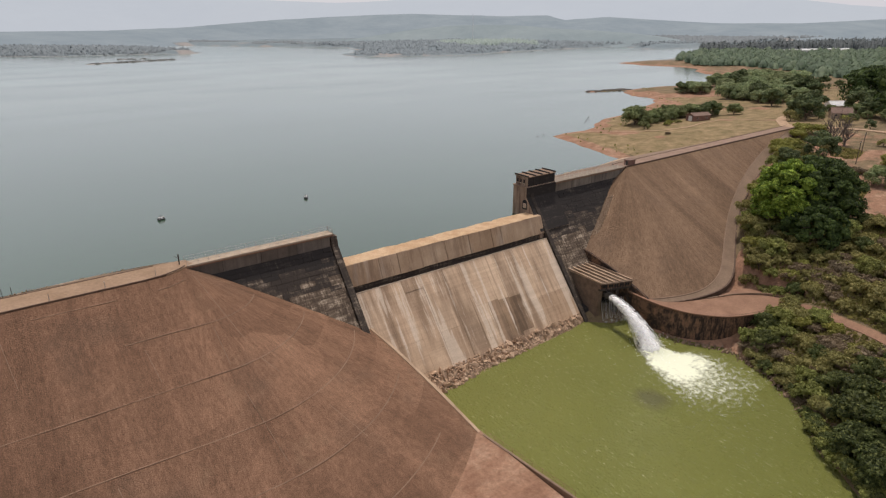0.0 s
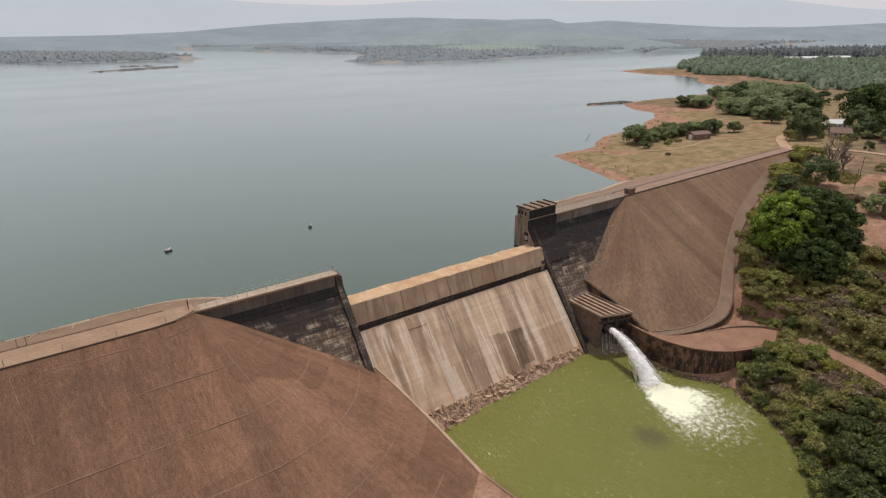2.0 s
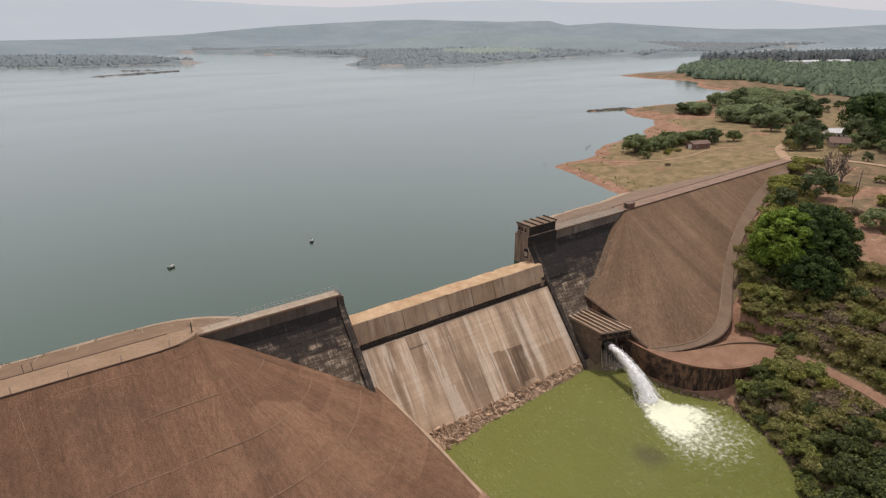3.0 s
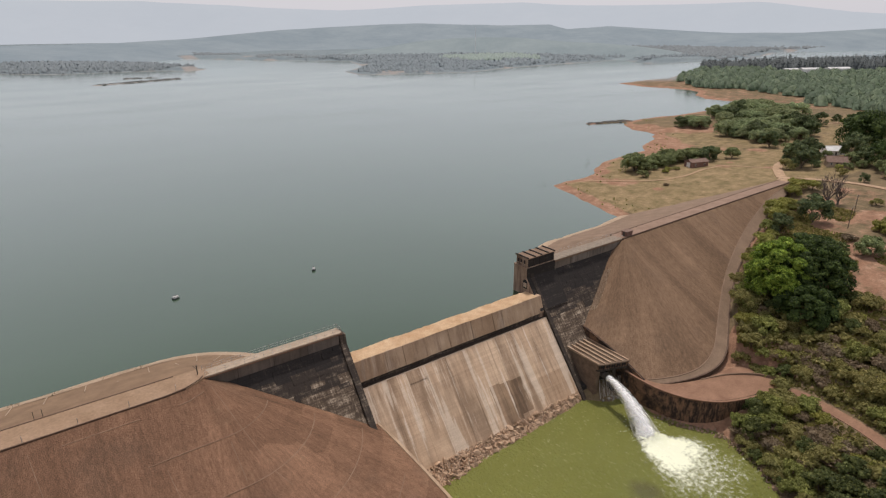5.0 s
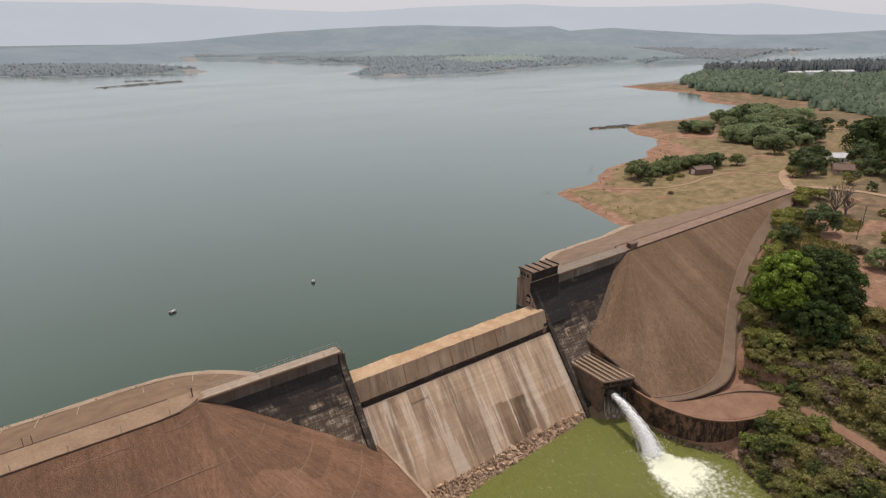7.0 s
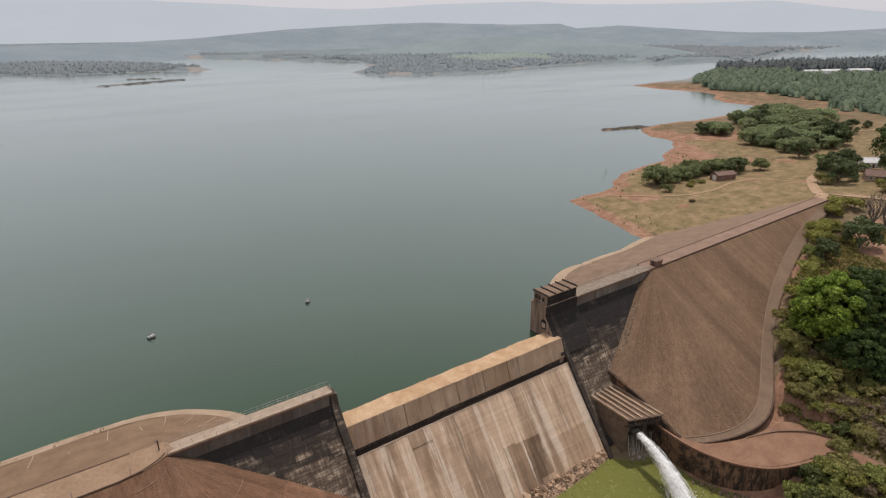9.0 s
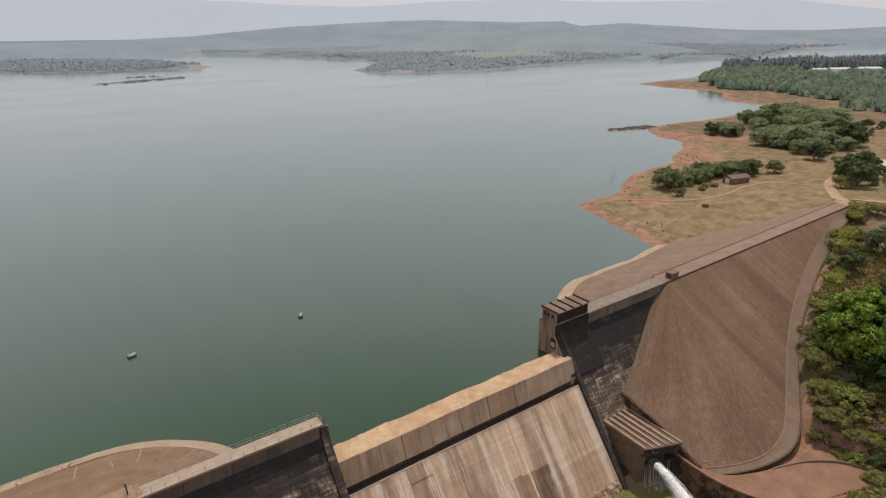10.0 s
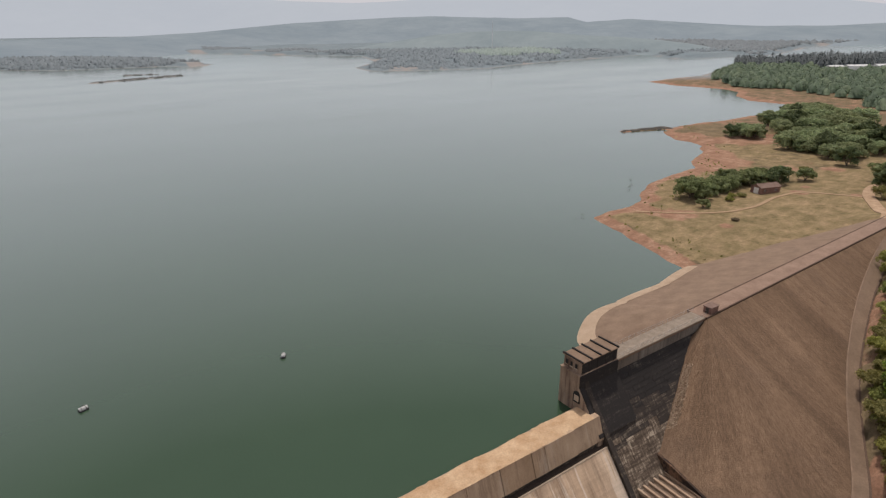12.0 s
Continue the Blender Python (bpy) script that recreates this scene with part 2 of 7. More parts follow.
def mat_ground():
    """Red earth, dry grass and scrub, by the cover that each spot of the plan carries; far land takes a haze colour."""
    n = Nodes("ground_cover", 0.95, 0, 0.1)
    cover = n.attr("cover")
    s = n.t.nodes.new("ShaderNodeSeparateColor")
    n.link(cover.outputs["Color"], s.inputs[0])
    grass, soil, far = s.outputs[0], s.outputs[1], s.outputs[2]
    rough = n.noise(0.12, detail=8, rough=0.7)
    fine = n.noise(1.4, detail=8, rough=0.75)
    scrub = n.ramp(rough, (0.35, (0.122, 0.094, 0.054)), (0.65, (0.218, 0.158, 0.094)))
    # dry grass, with a little blue for haze mixed into its colour
    dry = n.ramp(n.noise(0.2, (1, 1, 1), detail=9, rough=0.7), (0.33, (0.136, 0.110, 0.053)), (0.5, (0.220, 0.162, 0.086)), (0.68, (0.312, 0.222, 0.130)))
    earth = n.ramp(n.noise(0.17, detail=9, rough=0.75), (0.33, (0.205, 0.108, 0.068)), (0.52, (0.280, 0.162, 0.105)), (0.76, (0.46, 0.315, 0.222)))
    edge = n.math("MULTIPLY", n.math("SUBTRACT", rough, 0.5), 1.6)
    c = n.mix(n.ramp(n.math("ADD", grass, edge), (0.4, 0.0), (0.6, 1.0)), scrub, dry)
    c = n.mix(n.ramp(n.math("ADD", soil, edge), (0.4, 0.0), (0.6, 1.0)), c, earth)
    # land far off turns blue-grey: distance haze put into the colour
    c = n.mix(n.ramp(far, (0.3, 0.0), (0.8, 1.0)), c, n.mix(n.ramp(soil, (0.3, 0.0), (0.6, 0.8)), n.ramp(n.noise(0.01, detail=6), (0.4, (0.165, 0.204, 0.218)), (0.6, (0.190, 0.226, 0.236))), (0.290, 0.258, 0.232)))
    c = n.mix(0.6, c, n.ramp(fine, (0.3, 0.55), (0.7, 1.35)), "MULTIPLY")
    streak = n.noise(0.5, (0.25, 1.0, 1.0), detail=7, rough=0.7)
    c = n.mix(0.5, c, n.ramp(streak, (0.3, 0.66), (0.7, 1.28)), "MULTIPLY")
    n.bump(fine, 0.7, 0.3)
    return n.done(c)


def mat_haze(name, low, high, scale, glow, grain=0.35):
    """Far ridges with dry-season haze put into the colour: they glow with it."""
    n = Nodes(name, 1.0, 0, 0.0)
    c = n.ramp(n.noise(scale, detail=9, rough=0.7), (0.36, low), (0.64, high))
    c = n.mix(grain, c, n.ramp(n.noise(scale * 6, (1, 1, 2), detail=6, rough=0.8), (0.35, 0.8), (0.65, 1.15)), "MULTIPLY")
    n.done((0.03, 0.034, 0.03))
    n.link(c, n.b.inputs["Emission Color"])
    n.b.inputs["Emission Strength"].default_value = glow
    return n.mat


M = dict(
    slope=mat_slope("slope_cover", (0.200, 0.112, 0.070), (0.264, 0.150, 0.094)),
    slope_grey=mat_slope("grey_slope_cover", (0.164, 0.105, 0.066), (0.217, 0.141, 0.090), 0.8, 0.30, 0.0, 0.15),
    ground=mat_ground(),
    slab=mat_slab("slab_concrete", (0.50, 0.352, 0.238), (0.66, 0.492, 0.345), (0.180, 0.116, 0.074)),
    slab_dark=mat_slab("stained_slab_concrete", (0.32, 0.215, 0.138), (0.46, 0.325, 0.220), (0.070, 0.046, 0.031)),
    crest=mat_plain("worn_crest_concrete", (0.40, 0.245, 0.130), (0.56, 0.395, 0.245), 0.35, 0.9, 0, 0.7),
    block=mat_concrete("crest_block_concrete", (0.36, 0.250, 0.165), (0.50, 0.365, 0.25), (0.17, 0.112, 0.078), 0.5, grain=(1.0, 0.12, 0.12)),
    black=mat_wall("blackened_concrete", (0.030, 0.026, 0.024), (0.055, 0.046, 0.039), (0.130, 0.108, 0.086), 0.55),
    mossy=mat_wall("streaked_dark_concrete", (0.045, 0.036, 0.030), (0.095, 0.074, 0.057), (0.25, 0.202, 0.155), 0.528),
    pale=mat_concrete("pale_wall_concrete", (0.150, 0.128, 0.107), (0.235, 0.204, 0.170), (0.045, 0.039, 0.036), 0.65, 0.50, 0.62),
    # left wall's upper band: shade below the coping is put into the colour
    dim=mat_concrete("shaded_band_concrete", (0.105, 0.090, 0.078), (0.175, 0.150, 0.128), (0.035, 0.031, 0.029), 0.4, 0.52, 0.66, bleach=0.08),
    coping=mat_plain("grey_coping_concrete", (0.190, 0.148, 0.110), (0.285, 0.230, 0.175), 0.6),
    beige=mat_wall("bleached_wall_concrete", (0.085, 0.062, 0.045), (0.180, 0.136, 0.098), (0.42, 0.342, 0.255), 0.500, (0.34, 0.36, 0.30)),
    tower=mat_concrete("tower_concrete", (0.24, 0.170, 0.118), (0.40, 0.295, 0.210), (0.075, 0.042, 0.032), 0.7, grain=(0.5, 0.5, 0.04), fine=2.0),
    walkway=mat_plain("walkway_concrete", (0.34, 0.26, 0.185), (0.45, 0.355, 0.265), 0.6),
    retaining=mat_wall("retaining_concrete", (0.030, 0.022, 0.018), (0.092, 0.056, 0.036), (0.185, 0.105, 0.064), 0.49, (0.2, 0.7, 0.1)),
    joint=mat_plain("joint_filler", (0.045, 0.032, 0.024), (0.085, 0.062, 0.046), 2.0),
    dirt=mat_plain("dirt_road", (0.29, 0.186, 0.108), (0.46, 0.318, 0.205), 0.35, 0.9, 0, 0.5),
    trail=mat_plain("trodden_trail", (0.30, 0.200, 0.112), (0.37, 0.250, 0.148), 0.5),
    beach=mat_plain("bare_bank", (0.33, 0.235, 0.155), (0.42, 0.31, 0.215), 0.4),
    redearth=mat_plain("red_earth", (0.212, 0.113, 0.069), (0.298, 0.170, 0.107), 0.25),
    track=mat_plain("crest_track", (0.225, 0.142, 0.098), (0.305, 0.205, 0.148), 0.25),
    crestroad=mat_plain("pale_crest_track", (0.255, 0.162, 0.097), (0.335, 0.224, 0.144), 0.25),
    drain=mat_plain("pale_drain", (0.225, 0.138, 0.088), (0.32, 0.207, 0.137), 0.35, tint=0.3),
    gutter=mat_plain("toe_berm", (0.185, 0.122, 0.080), (0.258, 0.174, 0.117), 0.3),
    berm=mat_plain("brown_berm", (0.192, 0.130, 0.086), (0.258, 0.176, 0.118), 0.25),
    darkroof=mat_plain("dark_roof_slab", (0.11, 0.075, 0.053), (0.20, 0.138, 0.096), 0.6),
    shoulder=mat_plain("dry_grass_shoulder", (0.172, 0.107, 0.062), (0.245, 0.157, 0.093), 0.25),
    kerb=mat_plain("dark_brown_kerb", (0.085, 0.052, 0.034), (0.135, 0.085, 0.058), 1.0),
    steel=mat_plain("galvanised_steel", (0.32, 0.30, 0.28), (0.45, 0.43, 0.40), 3.0, 0.5, 0.6, 0.1),
    darksteel=mat_plain("dark_steel", (0.05, 0.045, 0.042), (0.09, 0.08, 0.07), 3.0, 0.5, 0.5, 0.1),
    rust=mat_plain("rusty_steel", (0.17, 0.085, 0.05), (0.27, 0.15, 0.09), 3.0, 0.8, 0.2),
    # near-black fill: the dark inside openings is put into the colour
    hole=mat_plain("dark_opening_fill", (0.012, 0.012, 0.012), (0.02, 0.02, 0.02), 1.0),
    rock=mat_plain("broken_rock", (0.42, 0.275, 0.175), (0.64, 0.455, 0.310), 0.8, 0.95, 0, 0.8, tint=0.6),
    rubble=mat_plain("brown_rubble", (0.17, 0.115, 0.075), (0.36, 0.25, 0.17), 0.9, 0.95, 0, 0.8),
    bark=mat_plain("bark", (0.10, 0.075, 0.055), (0.20, 0.155, 0.12), 2.0, 0.95, 0, 0.6),
    deadwood=mat_plain("grey_dead_wood", (0.11, 0.085, 0.072), (0.19, 0.155, 0.135), 2.0, 0.95),
    brick=mat_plain("dark_brick", (0.16, 0.085, 0.065), (0.26, 0.15, 0.115), 1.0),
    plaster=mat_plain("white_plaster", (0.66, 0.63, 0.58), (0.78, 0.75, 0.70), 0.8),
    rooftile=mat_plain("brown_roof", (0.15, 0.095, 0.072), (0.24, 0.16, 0.125), 1.0),
    redroof=mat_plain("red_roof", (0.34, 0.15, 0.10), (0.45, 0.23, 0.16), 1.0),
    tin=mat_plain("pale_sheet_roof", (0.55, 0.55, 0.54), (0.72, 0.72, 0.70), 0.5, 0.6),
    white=mat_plain("white_float", (0.42, 0.42, 0.40), (0.60, 0.60, 0.58), 2.0, 0.5),
    mast=mat_plain("white_mast_paint", (0.80, 0.80, 0.80), (0.88, 0.88, 0.88), 0.1, 0.5),
    rubber=mat_plain("black_float", (0.02, 0.02, 0.02), (0.04, 0.04, 0.04), 2.0, 0.6),
    lake=mat_water("lake_water", (0.036, 0.066, 0.037), (0.030, 0.057, 0.032), 0.45, 0.07, 0.10, 1.33, True),
    pool=mat_water("green_pool_water", (0.180, 0.186, 0.048), (0.148, 0.157, 0.039), 0.75, 1.0, 0.07, 1.33, tall=1.0, flecks=True),
    # dark green, with the great tree's shaded side in the colour
    leaf_big=mat_leaves("deep_shaded_green_leaves", (0.023, 0.043, 0.012), (0.053, 0.092, 0.022), (0.128, 0.185, 0.042)),
    # light green, with sun on the left crown in the colour
    leaf_bright=mat_leaves("sunlit_green_leaves", (0.068, 0.116, 0.016), (0.172, 0.262, 0.032), (0.385, 0.480, 0.074)),
    leaf_mid=mat_leaves("bushveld_leaves", (0.125, 0.165, 0.070), (0.225, 0.270, 0.112), (0.330, 0.365, 0.160), 0.4),
    # grove leaves greyer and lighter: haze is put into the colour
    leaf_grove=mat_leaves("hazed_grove_leaves", (0.195, 0.255, 0.132), (0.310, 0.378, 0.188), (0.425, 0.475, 0.240), 0.45),
    leaf_bank=mat_leaves("bank_shrub_leaves", (0.140, 0.162, 0.045), (0.250, 0.280, 0.078), (0.385, 0.405, 0.122), 0.4),
    leaf_bankdark=mat_leaves("dark_bank_shrub_leaves", (0.052, 0.070, 0.022), (0.098, 0.122, 0.037), (0.175, 0.200, 0.062)),
    leaf_olive=mat_leaves("olive_scrub_leaves", (0.158, 0.156, 0.052), (0.280, 0.270, 0.092), (0.430, 0.390, 0.156), 0.45),
    leaf_lime=mat_leaves("yellow_green_leaves", (0.190, 0.200, 0.046), (0.300, 0.310, 0.072), (0.420, 0.400, 0.120), 0.45),
    leaf_dark=mat_leaves("dark_leaves", (0.058, 0.088, 0.040), (0.108, 0.146, 0.060), (0.188, 0.225, 0.088)),
    leaf_deep=mat_leaves("deep_shade_leaves", (0.030, 0.044, 0.015), (0.068, 0.090, 0.026), (0.155, 0.175, 0.050)),
    leaf_dry=mat_leaves("dry_twigs", (0.160, 0.125, 0.080), (0.250, 0.195, 0.125), (0.330, 0.265, 0.170), 0.45),
    # leaf_far, leaf_young, leaf_pine, leaf_farther: distance haze put into the leaf colour
    leaf_far=mat_leaves("hazed_green_leaves", (0.072, 0.112, 0.068), (0.098, 0.146, 0.086), (0.140, 0.188, 0.108), 0.15, 0.6),
    leaf_young=mat_leaves("hazed_young_leaves", (0.215, 0.272, 0.248), (0.230, 0.288, 0.260), (0.245, 0.302, 0.270), 0.1, 0.2),
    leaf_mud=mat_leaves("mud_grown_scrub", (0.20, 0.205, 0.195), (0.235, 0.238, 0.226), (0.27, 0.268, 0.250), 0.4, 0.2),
    leaf_pine=mat_leaves("hazed_plantation_leaves", (0.078, 0.098, 0.106), (0.092, 0.114, 0.121), (0.108, 0.132, 0.137), 0.1, 0.3),
    leaf_farther=mat_leaves("hazed_blue_grey_leaves", (0.158, 0.196, 0.216), (0.172, 0.212, 0.231), (0.188, 0.228, 0.246), 0.1, 0.25),
    # ridge materials glow in haze colours, palest for the mountains
    hill=mat_haze("haze_glow_hill", (0.212, 0.256, 0.290), (0.268, 0.310, 0.338), 0.006, 1.0, 0.2),
    foothill=mat_haze("haze_glow_foothill", (0.212, 0.256, 0.272), (0.262, 0.304, 0.314), 0.008, 1.0, 0.22),
    mountain=mat_haze("haze_glow_mountain", (0.425, 0.470, 0.520), (0.440, 0.483, 0.530), 0.002, 1.0, 0.05),
)


# ---- helpers for building ----
def mesh_object(name, verts, faces, material, parent=None, smooth=False):
    me = bpy.data.meshes.new(name)
    me.from_pydata([tuple(v) for v in verts], [], [tuple(f) for f in faces])
    me.materials.append(material)
    if smooth:
        me.polygons.foreach_set("use_smooth", [True] * len(me.polygons))
    me.update()
    ob = new(name, me)
    ob.parent = parent
    return ob


def part(name, bm, material, parent=None, label="", smooth=False):
    me = bpy.data.meshes.new(name)
    bmesh.ops.recalc_face_normals(bm, faces=bm.faces)
    bm.to_mesh(me)
    bm.free()
    me.materials.append(material)
    if smooth:
        me.polygons.foreach_set("use_smooth", [True] * len(me.polygons))
    ob = new(name, me)
    ob.parent = parent
    if label:
        ob["label"] = label
    return ob


def share(ob, name, m, parent=None):
    """One more piece on the same mesh."""
    o = bpy.data.objects.new(name, ob.data)
    scene.collection.objects.link(o)
    o.parent = parent
    o.matrix_basis = m
    return o


def empty(name, at=(0, 0, 0), turn=0.0):
    ob = new(name)
    ob.matrix_basis = pose(*at, 0, 0, turn)
    return ob


def add_box(bm, lo, hi, m=None):
    vs = [bm.verts.new((x, y, z)) for x in (lo[0], hi[0]) for y in (lo[1], hi[1]) for z in (lo[2], hi[2])]
    if m is not None:
        for v in vs:
            v.co = m @ v.co
    for f in ((0, 1, 3, 2), (4, 6, 7, 5), (0, 4, 5, 1), (2, 3, 7, 6), (0, 2, 6, 4), (1, 5, 7, 3)):
        bm.faces.new([vs[i] for i in f])
    return vs


def box(lo, hi, bevel=0.0, m=None):
    bm = bmesh.new()
    add_box(bm, lo, hi, m)
    if bevel:
        bmesh.ops.bevel(bm, geom=bm.edges[:], offset=bevel, segments=1, affect="EDGES")
    return bm


def prism(profile, x0, x1, bevel=0.0):
    """A body with the outline profile of (y, z) from x0 to x1."""
    bm = bmesh.new()
    a = [bm.verts.new((x0, y, z)) for y, z in profile]
    b = [bm.verts.new((x1, y, z)) for y, z in profile]
    bm.faces.new(a), bm.faces.new(b[::-1])
    for i in range(len(a)):
        j = (i + 1) % len(a)
        bm.faces.new((a[i], b[i], b[j], a[j]))
    if bevel:
        bmesh.ops.recalc_face_normals(bm, faces=bm.faces)
        bmesh.ops.bevel(bm, geom=bm.edges[:], offset=bevel, segments=1, affect="EDGES")
    return bm


def add_tube(bm, points, radii, sides=6):
    rings = []
    for i, p in enumerate(points):
        p = Vector(p)
        ahead = (Vector(points[min(i + 1, len(points) - 1)]) - Vector(points[max(i - 1, 0)])).normalized()
        u = ahead.orthogonal().normalized()
        v = ahead.cross(u)
        r = radii[i] if hasattr(radii, "__len__") else radii
        rings.append([bm.verts.new(p + r * (math.cos(a) * u + math.sin(a) * v)) for a in np.linspace(0, 2 * math.pi, sides, endpoint=False)])
    for a, b in zip(rings, rings[1:]):
        turn = min(range(sides), key=lambda k: (a[0].co - b[k].co).length)
        for i in range(sides):
            bm.faces.new((a[i], a[(i + 1) % sides], b[(i + 1 + turn) % sides], b[(i + turn) % sides]))
    bm.faces.new(rings[0][::-1]), bm.faces.new(rings[-1])


def tube(points, radii, sides=6):
    bm = bmesh.new()
    add_tube(bm, points, radii, sides)
    return bm


def grid_faces(nu, nv):
    i = np.arange(nu - 1)[:, None] * nv + np.arange(nv - 1)[None, :]
    return np.stack([i, i + nv, i + nv + 1, i + 1], -1).reshape(-1, 4)


def smoothstep(a, b, x):
    t = np.clip((x - a) / (b - a), 0, 1)
    return t * t * (3 - 2 * t)


def lattice(x, y, seed):
    """Smooth value noise in the plane, -1 to 1, for arrays."""
    xi, yi = np.floor(x), np.floor(y)
    fx, fy = x - xi, y - yi
    fx, fy = fx * fx * (3 - 2 * fx), fy * fy * (3 - 2 * fy)

    def at(a, b):
        v = np.sin(a * 127.1 + b * 311.7 + seed * 74.7) * 43758.5453
        return 2 * (v - np.floor(v)) - 1

    return (at(xi, yi) * (1 - fx) + at(xi + 1, yi) * fx) * (1 - fy) + (at(xi, yi + 1) * (1 - fx) + at(xi + 1, yi + 1) * fx) * fy


def fractal(x, y, size, seed, octaves=4):
    return sum(lattice(x / size * 2**k, y / size * 2**k, seed + k) / 2**k for k in range(octaves)) / 1.8


# ---- the plan ----
APEX_L, APEX_R = (-33.0, -1.0), (98.0, 0.6)
SLOPE = 1.8
SHORE_RIGHT = [(-40, -60), (120, -60), (122, 18), (137, 31), (139, 40), (142, 50), (144, 58), (149, 67), (151, 76), (152, 82), (160, 83.5), (168, 84), (178, 83),
               (186, 86), (193, 92), (203, 96.5), (208, 100), (220, 103), (236, 106), (247, 106.5), (258, 109), (264, 114), (281, 122), (299, 129), (313, 139), (318, 150),
               (318, 161), (326, 173), (337, 184), (357, 189), (380, 190), (416, 184), (450, 185), (480, 181), (537, 172), (541, 206), (540, 236), (564, 261), (598, 280),
               (612, 305), (606, 357), (615, 405), (660, 414), (695, 417), (740, 412), (790, 432), (1110, 545), (1390, 490), (4600, 700), (4600, -4600), (-40, -4600)]
SHORE_FAR = [(4600, 1500), (2050, 705), (1760, 740), (1265, 590), (1010, 636), (1100, 782), (970, 766), (745, 742), (600, 702), (508, 728), (430, 768),
             (440, 850), (540, 960), (610, 1150), (515, 1268), (440, 1400), (338, 1560), (230, 1900), (-600, 2300), (-4600, 2300), (-4600, 4800), (4600, 4800)]
ISLAND = [(-700, 1500), (-300, 1240), (-41, 1200), (34, 1118), (118, 1112), (198, 1094), (232, 1050), (280, 1098), (276, 1120), (240, 1160), (230, 1240), (160, 1330), (-100, 1600), (-600, 1700)]
BAR_SMALL = [(108, 930), (132, 936), (152, 926), (150, 936), (128, 946), (108, 944)]
BAR = [(54, 832), (112, 852), (182, 884), (178, 896), (106, 872), (52, 844)]
SPIT = [(312, 197), (330, 192), (350, 184), (356, 194), (332, 200), (314, 203)]
POOL_EDGE = [(7.5, -22), (57, -22), (62, -27), (67, -27), (66.5, -36), (69, -43.5), (73, -51), (71, -59), (62, -75), (52, -81), (45, -89), (40, -110),
             (44, -160), (12, -160), (8, -75), (6, -45), (8, -30)]


# along the right embankment: metres below the crest to the berm's upper and lower edges
TOE_X = [98, 105, 115, 127, 141, 154, 163, 178, 194, 214]
TOE_IN = [34.5, 30.9, 25.8, 20.6, 15.6, 11.6, 9.2, 5.6, 2.6, 0.3]
TOE_OUT = [38.4, 34.4, 29.0, 23.6, 19.0, 15.2, 12.7, 9.6, 5.8, 2.0]


def polygon_distance(x, y, ring):
    """Metres to the ring's edge: positive inside."""
    near, inside = np.full(x.shape, 1e9), np.zeros(x.shape, bool)
    for (ax, ay), (bx, by) in zip(ring, ring[1:] + ring[:1]):
        dx, dy = bx - ax, by - ay
        t = np.clip(((x - ax) * dx + (y - ay) * dy) / (dx * dx + dy * dy), 0, 1)
        near = np.minimum(near, np.hypot(x - ax - t * dx, y - ay - t * dy))
        if ay != by:
            inside ^= ((ay > y) != (by > y)) & (x < ax + (y - ay) / (by - ay) * dx)
    return np.where(inside, near, -near)


